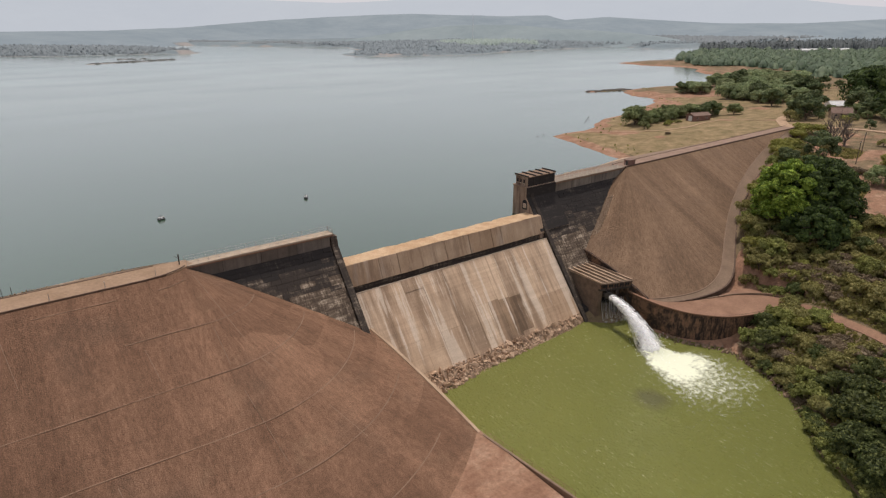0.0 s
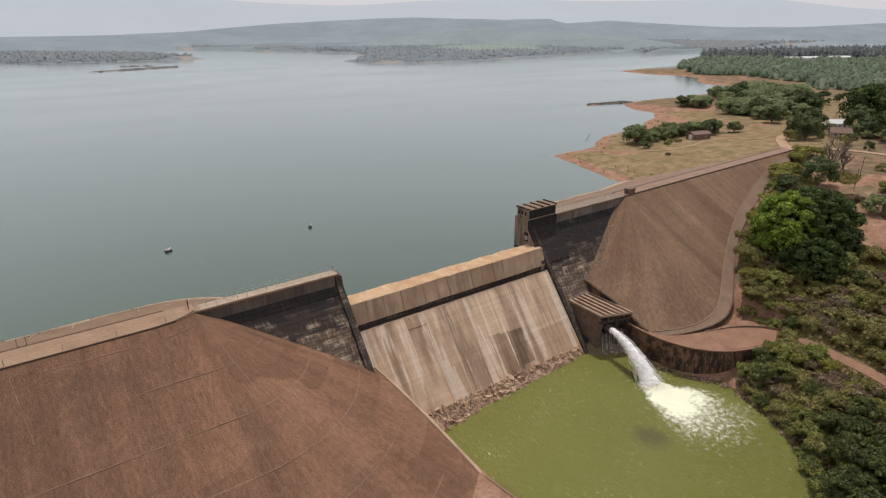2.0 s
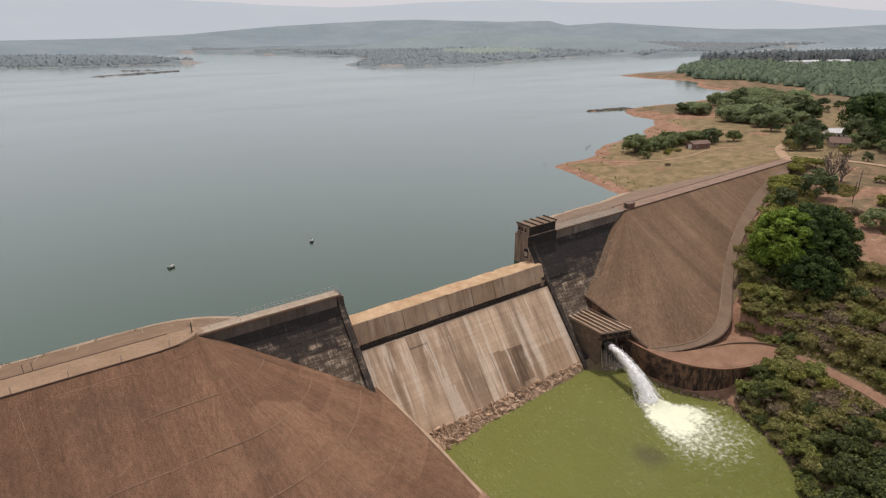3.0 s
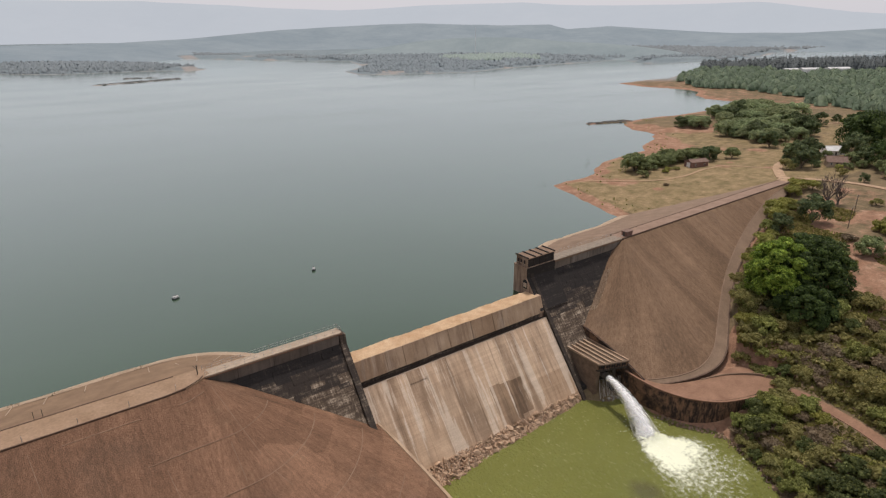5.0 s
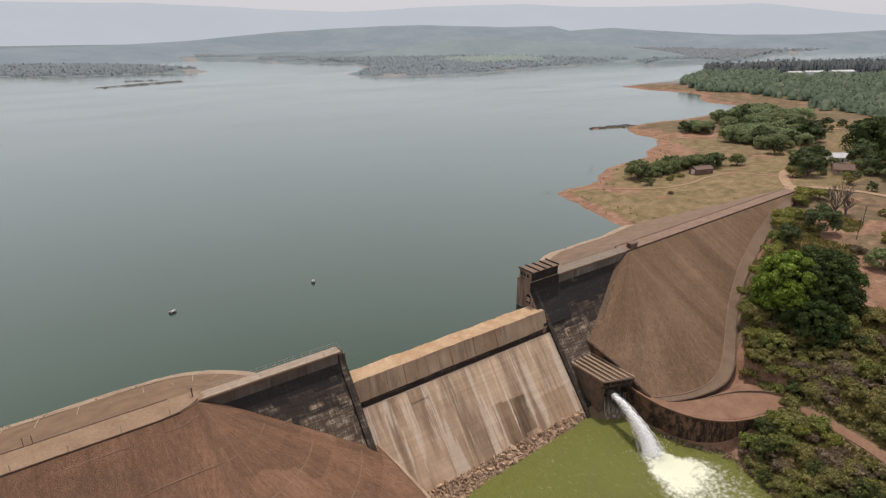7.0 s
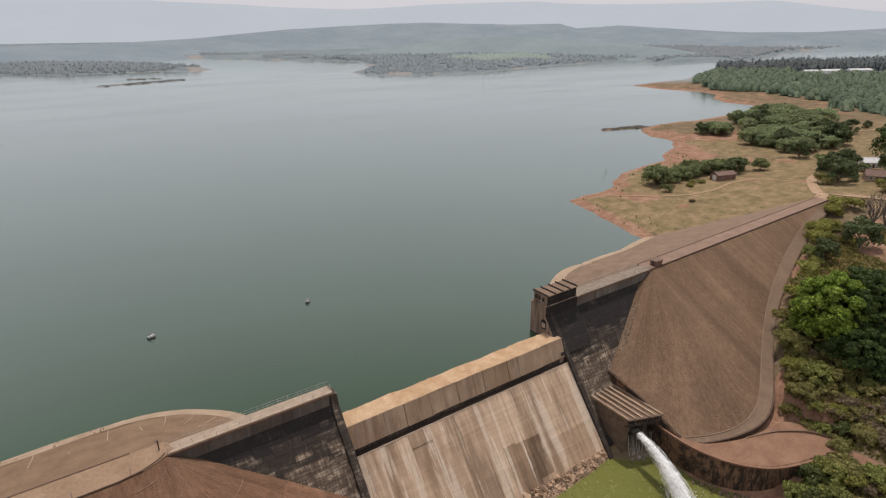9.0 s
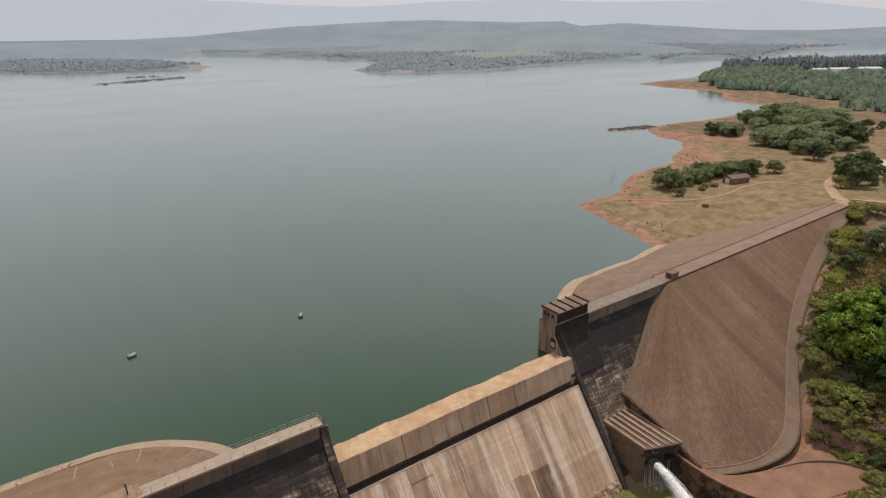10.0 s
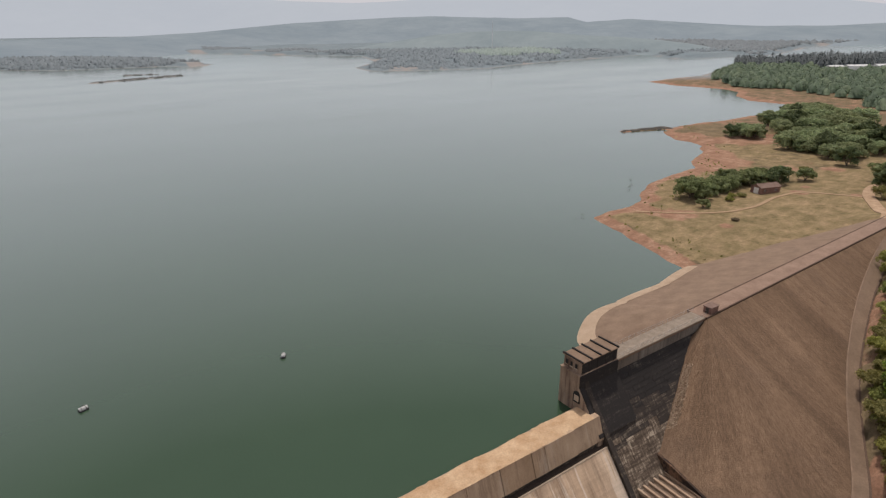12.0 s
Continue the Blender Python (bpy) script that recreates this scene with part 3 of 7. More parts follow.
def ground_height(x, y):
    """The height of the land, and the metres to the lake's shore and to the pool's edge."""
    x, y = np.asarray(x, float), np.asarray(y, float)
    span = np.hypot(x - 60, y)
    wobble = (1.5 + 3.5 * smoothstep(400, 750, span)) * fractal(x, y, 26, 3) * smoothstep(40, 110, span) + 1.9 * fractal(x, y, 9, 13, 4) * smoothstep(75, 95, span)
    right = polygon_distance(x, y, SHORE_RIGHT) + wobble
    far = np.maximum(polygon_distance(x, y, SHORE_FAR), polygon_distance(x, y, ISLAND)) + wobble
    low = np.maximum(np.maximum(polygon_distance(x, y, BAR), polygon_distance(x, y, BAR_SMALL)), polygon_distance(x, y, SPIT))
    d = np.maximum(right, far)
    up = np.where(d > 0, np.interp(d, [0, 5, 25, 60, 120, 300, 900], [0, 0.8, 1.9, 3.6, 6.4, 9, 14]), np.maximum(d * 0.1, -7))
    up = np.where(np.hypot(x, y) > 1350, np.minimum(up, 2.5), up)
    up = up + smoothstep(1500, 1100, np.hypot(x, y)) * smoothstep(10, 60, d) * (0.5 * fractal(x, y, 40, 5) + 2.5 * fractal(x, y, 180, 6) * smoothstep(200, 500, np.hypot(x, y)))
    up = up + 0.32 * fractal(x, y, 7, 15, 3) * smoothstep(0.5, 4, d) * smoothstep(60, 25, d)  # gullied bank
    up = up + 3.6 * smoothstep(13, 24, d) * smoothstep(950, 1020, np.hypot(x, y)) * (y > 650)  # ground raised under the far woods to hide dark gaps, softening them like haze
    up = np.maximum(up, np.minimum(low * 0.3, 0.4))
    p = -polygon_distance(x, y, POOL_EDGE)
    down = np.where(p > 0, np.interp(p, [0, 1.5, 5, 12, 22, 45, 70, 100, 160, 300, 900], [-23.7, -22.6, -20.5, -17.2, -14, -6.2, -0.8, 3.0, 6.3, 8, 12]), np.maximum(-24 + p * 0.4, -27))
    down = down + smoothstep(14, 40, p) * (0.9 * fractal(x, y, 22, 8))
    left = np.where(p > 0, -22.2, down)
    down = np.where(x < 25, left, down)
    w = smoothstep(-8, 22, y - 0.10 * np.clip(x - 215, 0, 200))
    h = down * (1 - w) + up * w
    h = np.where((x < 140) & (y > 0.5), np.minimum(h, np.where(d > 0, h, up)), h)
    h = np.where((x < 118) & (y > -9) & (y < 12), -26.0, h)
    edge = 0.6 + 0.02 * np.clip(x - 98, 0, 999)
    run = np.interp(x, TOE_X, TOE_OUT)
    out = np.where(x > 98, edge - y, np.hypot(x - 98, y - 0.6))
    run = np.where(x > 98, run, 45.0)
    under = np.where(out < run, 8.1 - out / 1.8 - 1.2, 8.1 - run / 1.8 - 0.55)
    h = np.where((x > 69) & (x < 213) & (y < 1) & (out < run + 1.2), np.minimum(h, under), h)
    h = np.where((x > 67) & (x < 99) & (y < -20) & (out < 58), np.minimum(h, -16.6 + 3.2 * smoothstep(97, 101, x)), h)
    h = h + smoothstep(206, 214, x) * np.maximum(0.0, CREST - 0.25 - h) * np.exp(-np.clip(np.hypot((x - 216) / 15, (y - 5.2) / 11) - 0.3, 0, None) ** 2 * 2.2)
    return h, d, p


def height_at(x, y):
    return float(ground_height(np.array([x]), np.array([y]))[0][0])


# ---- ground, water ----
def steps(*runs):
    out = []
    for a, b, n, power in runs:
        out.append(a + (b - a) * np.linspace(0, 1, n, endpoint=False) ** power)
    return np.concatenate(out + [[runs[-1][1]]])


def build_ground():
    xs = np.concatenate([-steps((80, 4700, 24, 2.2))[::-1], steps((-78, 130, 104, 1.0), (130, 345, 150, 1.0), (345, 700, 100, 1.0), (700, 4700, 60, 2.0))])
    ys = np.concatenate([-steps((130, 4700, 16, 2.2))[::-1], steps((-128, 20, 74, 1.0), (20, 205, 120, 1.0), (205, 450, 62, 1.0), (450, 1300, 130, 1.0), (1300, 4700, 24, 2.0))])
    X, Y = np.meshgrid(xs, ys, indexing="ij")
    H, d, p = ground_height(X, Y)
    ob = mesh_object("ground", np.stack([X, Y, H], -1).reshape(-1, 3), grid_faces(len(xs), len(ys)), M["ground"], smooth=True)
    field = smoothstep(2, 8, d) * np.maximum(smoothstep(235, 215, Y + 0.55 * X), 0.62 * smoothstep(345, 330, Y + 0.55 * X)) * (Y > -2)
    meadow = 0.3 * smoothstep(125, 150, X) * smoothstep(-75, -50, Y) * (Y < 5) * smoothstep(60, 80, p)
    # third channel of cover: how much haze colour the land takes
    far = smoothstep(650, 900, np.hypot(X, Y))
    soil = 1.1 * smoothstep(9, 1.5, np.where(Y > 8, d, 99)) * (1 - 0.5 * far) + 0.62 * smoothstep(0.1, 0.5, fractal(X, Y, 30, 27)) * (Y > 8) * (d > 4) * (X < 330) * smoothstep(48, 20, d)
    soil += 0.62 * smoothstep(-0.45, 0.1, fractal(X, Y, 45, 21)) * (X > 128) * (Y < -10) * (X < 330)
    soil += 0.7 * smoothstep(0.2, 0.5, fractal(X, Y, 60, 24)) * (X > 230) * (Y > 60) * (d < 70)
    soil += 1.0 * (X < 20) * (Y < -20) + 0.45 * smoothstep(3, 1, np.abs(p - 1)) * (Y < -40)
    for x, y, r in ((268, 102, 12), (290, 116, 12), (258, 104, 9), (300, 124, 9), (281, 98, 9), (307, 134, 7), (340, 121, 7), (352, 126, 9), (362, 121, 8), (414, 134, 9), (322, 160, 9), (330, 174, 7), (177, 76, 5), (190, 84, 5), (174, 68, 4), (179, 43, 3), (240, 47, 4), (252, 50, 4), (295, 57, 6), (251, 30, 2.5)):
        soil += 0.9 * np.exp(-(((X - x) / r) ** 2 + ((Y - y) / r) ** 2))  # bare patches round the cove and the shed
    soil += 0.42 * smoothstep(600, 560, Y) * (X > 380) * (X < 760) * (Y > 110) * smoothstep(75, 45, d)
    soil += 1.0 * (X > 66) * (X < 106) * (Y < -34) * (Y > -62) * smoothstep(60, 54, np.hypot(X - 98, Y - 0.6))
    soil *= smoothstep(6, 22, np.hypot(X - 334, Y - 193))
    grass = np.clip(np.maximum(field, meadow), 0, 1)
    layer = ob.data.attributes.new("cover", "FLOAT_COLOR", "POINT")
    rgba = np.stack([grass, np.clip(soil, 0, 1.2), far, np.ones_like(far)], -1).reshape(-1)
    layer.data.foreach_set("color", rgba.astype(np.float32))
    tagged(ob, "dry grass, scrub and red earth on the valley's sides", "ground", kind="structure")


build_ground()

lake = mesh_object("water_reservoir", [(-4700, 0.6, WATER), (4700, 0.6, WATER), (4700, 4700, WATER), (-4700, 4700, WATER)], [(0, 1, 2, 3)], M["lake"])
tagged(lake, "calm grey-green reservoir water with a fine ripple", "water", kind="structure")
pool = mesh_object("water_pool", [(4, -165, POOL), (110, -165, POOL), (110, -10, POOL), (4, -10, POOL)], [(0, 1, 2, 3)], M["pool"])
tagged(pool, "murky green water of the pool below the spillway", "water", kind="structure")


# ---- far hills ----
def build_ridge(name, label, points, depth, height_noise, material, seed):
    """A long ridge whose skyline runs through points of (x, y, height)."""
    px = np.array(points, float)
    s = np.linspace(0, len(points) - 1, 160)
    line = np.stack([np.interp(s, np.arange(len(points)), px[:, k]) for k in range(3)], -1)
    toward = np.array([0.0, 0.0, 0.0]) - line * [1, 1, 0]
    rows = []
    for f in np.linspace(0, 1, 14):
        q = line + toward * depth * f  # depth as a share of the way to the dam
        fall = 0.5 + 0.5 * math.cos(math.pi * f)
        q[:, 2] = (line[:, 2] + height_noise * fractal(s * 3, s * 0 + 1, 4, seed)) * fall + 0.35 * line[:, 2] * fractal(s * 2, s * 0 + f * 5, 3, seed + 9) * math.sin(math.pi * f) - 3 * f
        rows.append(q)
    v = np.stack(rows, 1).reshape(-1, 3)
    tagged(mesh_object(name, v, grid_faces(160, 14), material, smooth=True), label, "hill", kind="structure")


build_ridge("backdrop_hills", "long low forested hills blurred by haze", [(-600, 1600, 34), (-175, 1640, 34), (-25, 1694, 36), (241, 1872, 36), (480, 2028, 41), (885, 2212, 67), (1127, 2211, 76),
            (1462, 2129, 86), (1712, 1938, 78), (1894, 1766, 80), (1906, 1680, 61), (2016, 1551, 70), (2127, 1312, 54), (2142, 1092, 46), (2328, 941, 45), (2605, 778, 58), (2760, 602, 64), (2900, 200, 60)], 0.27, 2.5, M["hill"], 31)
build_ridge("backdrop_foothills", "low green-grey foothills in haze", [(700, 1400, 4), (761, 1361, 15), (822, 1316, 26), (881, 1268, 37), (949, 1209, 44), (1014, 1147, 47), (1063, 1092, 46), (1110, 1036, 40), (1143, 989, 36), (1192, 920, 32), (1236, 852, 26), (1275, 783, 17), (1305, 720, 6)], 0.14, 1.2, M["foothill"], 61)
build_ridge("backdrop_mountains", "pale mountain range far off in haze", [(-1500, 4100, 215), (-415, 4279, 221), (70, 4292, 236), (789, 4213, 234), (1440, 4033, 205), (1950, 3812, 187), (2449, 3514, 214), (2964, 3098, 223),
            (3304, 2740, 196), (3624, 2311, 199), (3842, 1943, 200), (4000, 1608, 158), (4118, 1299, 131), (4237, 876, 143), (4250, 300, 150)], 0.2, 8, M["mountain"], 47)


# ---- embankments ----
def sheet(name, start, run, drop_dirs, material, label, lift=0.0, settle=None):
    """A sloping cover: rows of (foot, direction, length, fall per metre) swept from the crest's edge."""
    v, down = [], []
    n = run
    along = 0.0
    last = None
    for (fx, fy), ang, length, fall in drop_dirs:
        if last is not None:
            along += max(math.hypot(fx - last[0], fy - last[1]), 0.0) + 25 * abs(ang - last[2])
        last = (fx, fy, ang)
        for k in range(n + 1):
            r = length * k / n
            x, y = fx + r * math.cos(ang), fy + r * math.sin(ang)
            ripple = 0.05 * math.sin(x * 0.31 + y * 0.17) * min(1, r / 3)
            v.append((x, y, start - r * fall + (ripple if 0 < k < n else 0) + lift - (settle(fx, r) if settle else 0.0)))
            down.append((along, r, 0.0))
    ob = mesh_object(name, v, grid_faces(len(drop_dirs), n + 1), material, smooth=True)
    layer = ob.data.attributes.new("down", "FLOAT_VECTOR", "POINT")
    layer.data.foreach_set("vector", np.array(down, np.float32).reshape(-1))
    return tagged(ob, label, "embankment", kind="structure")


def left_edge_y(x):
    """The downstream edge of the left crest."""
    return float(np.interp(x, [-240, -40, -36.5, -34.5, -33], [-3.5, -3.3, -2.8, -1.9, -1.0]))


def left_wall_x(y):
    """The line on which the left slope ends above the spillway and the pool."""
    return -0.6 + 0.215 * max(0.0, -11.1 - y)


def left_cut(a):
    """How far the left slope runs in a direction before that line."""
    c, s = math.cos(a), math.sin(a)
    r = 30.23 / max(c + 0.215 * s, 1e-3)
    if APEX_L[1] + r * s > -11.1:
        r = 32.4 / max(c, 1e-3)
    return r


def down_left():
    rows = [((x, left_edge_y(x)), -math.pi / 2, 54, 1 / SLOPE) for x in np.linspace(-240, APEX_L[0] - 0.3, 90)]
    for a in np.linspace(-math.pi / 2, 0.0, 60):
        rows.append((APEX_L, a, min(56, left_cut(a)), 1 / SLOPE))
    return rows


def toe_right(x):
    """How far below the crest the right slope and its berm end."""
    return float(np.interp(x, TOE_X, TOE_OUT))


def crest_y(x):
    return 0.6 + 0.02 * max(0.0, x - 98)


def down_right():
    rows = []
    for a in np.linspace(math.pi, 1.5 * math.pi, 50):
        c = -math.cos(a)
        cut = (APEX_R[0] - 68.6) / c if c > 1e-3 else 99
        full = float(np.interp(a / math.pi, [1.0, 1.27, 1.323, 1.404, 1.442, 1.5], [46.0, 45.0, 44.4, 42.9, 41.7, 38.4]))
        rows.append((APEX_R, a, min(full, cut), 1 / SLOPE))
    for x in np.linspace(99, 214, 60):
        rows.append(((x, crest_y(x)), 1.5 * math.pi, toe_right(x), 1 / SLOPE))
    return rows


def settle_left(x, r):
    """How far the straight slope eases down towards the rounded end."""
    if x > APEX_L[0] - 0.01:
        return 0.0
    ease = -3.3 + 2.3 * float(smoothstep(-60, -33, x)) - left_edge_y(x)
    return ease * float(smoothstep(0, 12, r)) / SLOPE


sheet("embankment_left", CREST - 0.1, 60, down_left(), M["slope"], "wide brown earth embankment slope, worn and streaked", settle=settle_left)
sheet("embankment_right", CREST - 0.1, 50, down_right(), M["slope_grey"], "brown earth embankment slope fanning round the wall's end")


def reach_left(a):
    """Metres from the crest to the waterline round the left slope's end."""
    return float(np.interp(a, [0, 0.6, 0.9, 1.2, 1.57], [22.6, 22.1, 21.7, 22.0, 22.8]))


def reach_left_straight(x):
    return float(np.interp(x, [-75, -52, -43, -36], [22.7, 22.9, 23.3, 23.0]))


def reach_right(a):
    return float(np.interp(a, [0, 0.3, 0.56, 0.82, 1.13, 1.57], [26.5, 28.0, 28.2, 26.8, 25.3, 23.6]))


def reach_right_straight(x):
    return float(np.interp(x, [100, 120, 140, 216], [23.6, 23.4, 26.5, 20]))


def up_left():
    rows = [((x, 3.0), math.pi / 2, 1.3 * reach_left_straight(x), 8 / reach_left_straight(x)) for x in np.linspace(-240, -36, 80)]
    for a in np.linspace(math.pi / 2, 0.0, 40):
        rows.append(((-35.5, 3.0), a, 1.3 * reach_left(a), 8 / reach_left(a)))
    return rows


def up_right():
    rows = []
    for a in np.linspace(0, math.pi / 2, 40):
        rows.append(((100.5, 4.8), math.pi - a, 1.3 * reach_right(a), 8 / reach_right(a)))
    for x in np.linspace(102, 216, 50):
        k = float(np.interp(x, [100, 140, 216], [1.3, 1.2, 0.1]))
        rows.append(((x, crest_y(x) + 4.7), math.pi / 2, k * reach_right_straight(x), 8 / reach_right_straight(x)))
    return rows


sheet("embankment_upstream_left", CREST - 0.1, 40, up_left(), M["shoulder"], "pale brown upstream slope running down to the lake")
sheet("embankment_upstream_right", CREST - 0.1, 40, up_right(), M["gutter"], "brown upstream slope curving down to the lake")


def ribbon(name, line, width, material, label, category, thick=0.25, lift=0.06, drape=False, kind="structure"):
    """A strip of some thickness along a line of (x, y, z)."""
    pts = [Vector(p) for p in line]
    v, f = [], []
    for i, p in enumerate(pts):
        ahead = pts[min(i + 1, len(pts) - 1)] - pts[max(i - 1, 0)]
        side = Vector((ahead.y, -ahead.x, 0)).normalized()
        w = width[i] if hasattr(width, "__len__") else width
        for s, dz in ((-0.5, 0), (0.5, 0), (0.5, -thick), (-0.5, -thick)):
            q = p + side * w * s
            z = (height_at(q.x, q.y) if drape else q.z) + lift + dz
            v.append((q.x, q.y, z))
    for i in range(len(pts) - 1):
        for k in range(4):
            f.append((4 * i + k, 4 * i + (k + 1) % 4, 4 * i + 4 + (k + 1) % 4, 4 * i + 4 + k))
    f += [(3, 2, 1, 0), tuple(len(v) - 4 + k for k in range(4))]
    return tagged(mesh_object(name, v, f, material), label, category, kind=kind)


def curve_points(controls, n):
    """Points along a smooth line through the controls."""
    c = np.array(controls, float)
    t = np.linspace(0, len(c) - 1, n)
    out = []
    for u in t:
        i = min(int(u), len(c) - 2)
        a, b, d, e = c[max(i - 1, 0)], c[i], c[i + 1], c[min(i + 2, len(c) - 1)]
        s = u - i
        out.append(tuple(0.5 * (2 * b + (d - a) * s + (2 * a - 5 * b + 4 * d - e) * s * s + (3 * b - a - 3 * d + e) * s**3)))
    return out


# crest roads and their kerbs
left_edge = [(x, left_edge_y(x), CREST) for x in [*np.linspace(-240, -42, 40), *np.linspace(-41, -33.2, 20)]]
ribbon("road_crest_left", [(x, 0.5 * (y + 2.95), z) for x, y, z in left_edge] + [(-31.5, 1.3, CREST)], [2.95 - y for x, y, z in left_edge] + [2.7], M["crestroad"], "pale earth track along the left embankment's crest", "road", 0.5, 0.02)
# kerb's dark colour paints in the thin shadow line below the crest
ribbon("kerb_left", [(x, y + 0.05, z) for x, y, z in left_edge] + [(-32.6, -0.35, CREST)], 0.22, M["kerb"], "low concrete kerb, darkened as a shadow line, on the crest's downstream edge", "kerb", 0.5, 0.16)
ribbon("kerb_left_upstream", [(x, 2.95, z) for x, y, z in left_edge[:-10]], 0.25, M["kerb"], "dark kerb between crest track and upstream slope", "kerb", 0.4, 0.10)
right_line = [(x, crest_y(x), CREST) for x in np.linspace(97.5, 218, 50)]
ribbon("road_crest_right", [(x, y + 2.4, z) for x, y, z in right_line], 4.9, M["track"], "reddish earth track along the right embankment's crest", "road", 0.5, 0.02)
ribbon("kerb_right", [(x, y, z) for x, y, z in right_line], 0.35, M["kerb"], "low dark kerb on the crest's downstream edge", "kerb", 0.5, 0.18)
ribbon("kerb_right_upstream", [(x, y + 4.8, z) for x, y, z in right_line], 0.3, M["kerb"], "low dark kerb between crest track and upstream slope", "kerb", 0.5, 0.12)

# bare rims where the upstream slopes enter the lake
def rim_rows(rows):
    """The lowest stretch of an upstream slope, just above and below the waterline."""
    out = []
    for (fx, fy), a, length, fall in rows:
        r = 8 / fall
        out.append(((fx + 0.855 * r * math.cos(a), fy + 0.855 * r * math.sin(a)), a, 0.2 * r, fall))
    return out


sheet("bank_left", 8.0 * 0.145 + 0.07, 5, rim_rows(up_left()), M["beach"], "pale bare bank at the waterline")
sheet("bank_right", 8.0 * 0.145 + 0.07, 5, rim_rows([row for row in up_right() if row[0][0] < 140]), M["beach"], "pale bare bank at the waterline")
for a in (1.45, 1.15, 0.85, 0.6, 0.35):
    line = [(-35.5 + f * 22 * math.cos(a + 0.02 * k), 3.0 + f * 22 * math.sin(a + 0.02 * k), 8.0 - 8 * f) for k, f in enumerate((0.55, 0.62, 0.7, 0.78, 0.85))]
    ribbon("trim_drain", line, 0.14, M["walkway"], "short pale drain line on the upstream slope", "drain", 0.3, 0.10)
for x in (-41, -47, -53, -60, -66):
    ribbon("trim_drain", [(x + 2.2 * f, 3.0 + f * 22.9, 8.0 - 8 * f) for f in (0.55, 0.65, 0.75, 0.84)], 0.14, M["walkway"], "short pale drain line on the upstream slope", "drain", 0.3, 0.10)

# drain lines across the left slope
def slope_z(x, y):
    r = math.hypot(x - APEX_L[0], y - APEX_L[1]) if x > APEX_L[0] else left_edge_y(x) - y
    return CREST - 0.1 - r / SLOPE - settle_left(x, r)


def long_drain(r_straight, r_cone, back, end):
    """A drain at one level along the straight slope, then round the cone to an angle from the dam's axis."""
    y0, y1 = -3.3 - r_straight, APEX_L[1] - r_cone
    flat = [(x, y0 + (y1 - y0) * float(smoothstep(-60, -33, x))) for x in np.linspace(APEX_L[0] - back, APEX_L[0] - 0.3, int(back * 1.2) + 4)]
    bend = [(APEX_L[0] + r_cone * math.cos(t), APEX_L[1] + r_cone * math.sin(t)) for t in np.linspace(-math.pi / 2, end, 60)]
    return [(x, y, slope_z(x, y)) for x, y in flat + bend]


for r_straight, r_cone, back, end in ((10.6, 11.7, 13, -0.45), (19.5, 20.6, 160, -0.42), (28.3, 30.1, 160, -0.42), (37.3, 39.0, 160, -0.68), (46.4, 48.6, 160, -0.9)):
    ribbon("trim_drain", long_drain(r_straight, r_cone, back, end), 0.13, M["drain"], "thin pale stone drain line across the brown slope", "drain", 0.3, 0.085)
for x0, x1 in ((-57, -45), (-38.5, -33.5)):
    ribbon("trim_drain", [(x, left_edge_y(x) - 2.3, slope_z(x, left_edge_y(x) - 2.3)) for x in np.linspace(x0, x1, 12)], 0.12, M["drain"], "thin pale stone drain line across the brown slope", "drain", 0.3, 0.085)
for xa, ya, xb, yb in ((-43.4, -14.6, -42.7, -20.4), (-27.1, -20.9, -25.3, -23.8), (-31.8, -25.3, -30.2, -37.5), (-31.9, -2.9, -28.2, -17.3), (-32.3, -13.7, -32.2, -20.6), (-61.7, -5.2, -60.3, -16.0),
                       (-52.0, -33.0, -50.8, -40.0), (-70.5, -24.0, -69.5, -31.0), (-20.0, -31.0, -16.5, -37.5)):
    line = [(xa + (xb - xa) * f, ya + (yb - ya) * f) for f in np.linspace(0, 1, 14)]
    ribbon("trim_drain", [(x, y, slope_z(x, y)) for x, y in line], 0.085, M["drain"], "short pale drain line down the brown slope", "drain", 0.3, 0.085)


# ---- spillway ----
WEIR_L, WEIR_R = -1.82, 56.9
weir = box((WEIR_L, -4.9, -27), (WEIR_R, 1.0, -3.2))
weir_body = tagged(part("wall_spillway", weir, M["mossy"]), "broad concrete spillway weir with a sloping stained face", "spillway", kind="structure")
part("backing", prism([(0.8, -27), (0.8, -4.4), (-6.2, -4.55), (-23.6, -27)], WEIR_L, WEIR_R), M["joint"], weir_body)
rng = random.Random(4)
cols = [WEIR_L, 6.2, 11.0, 17.6, 24.4, 31.6, 38.8, 42.0, 49.6, WEIR_R]
for a, b in zip(cols, cols[1:]):
    dy = rng.uniform(-0.12, 0.12)
    block = prism([(1.2, -6), (1.2, 0.9 + rng.uniform(-0.1, 0.15)), (0.6, 1.38), (-3.9 + dy, 1.42), (-5.55 + dy, -3.1), (-4.7, -3.3), (-4.7, -6)], a + 0.03, b - 0.03, 0.05)
    part("crest_block", block, M["block"], weir_body)


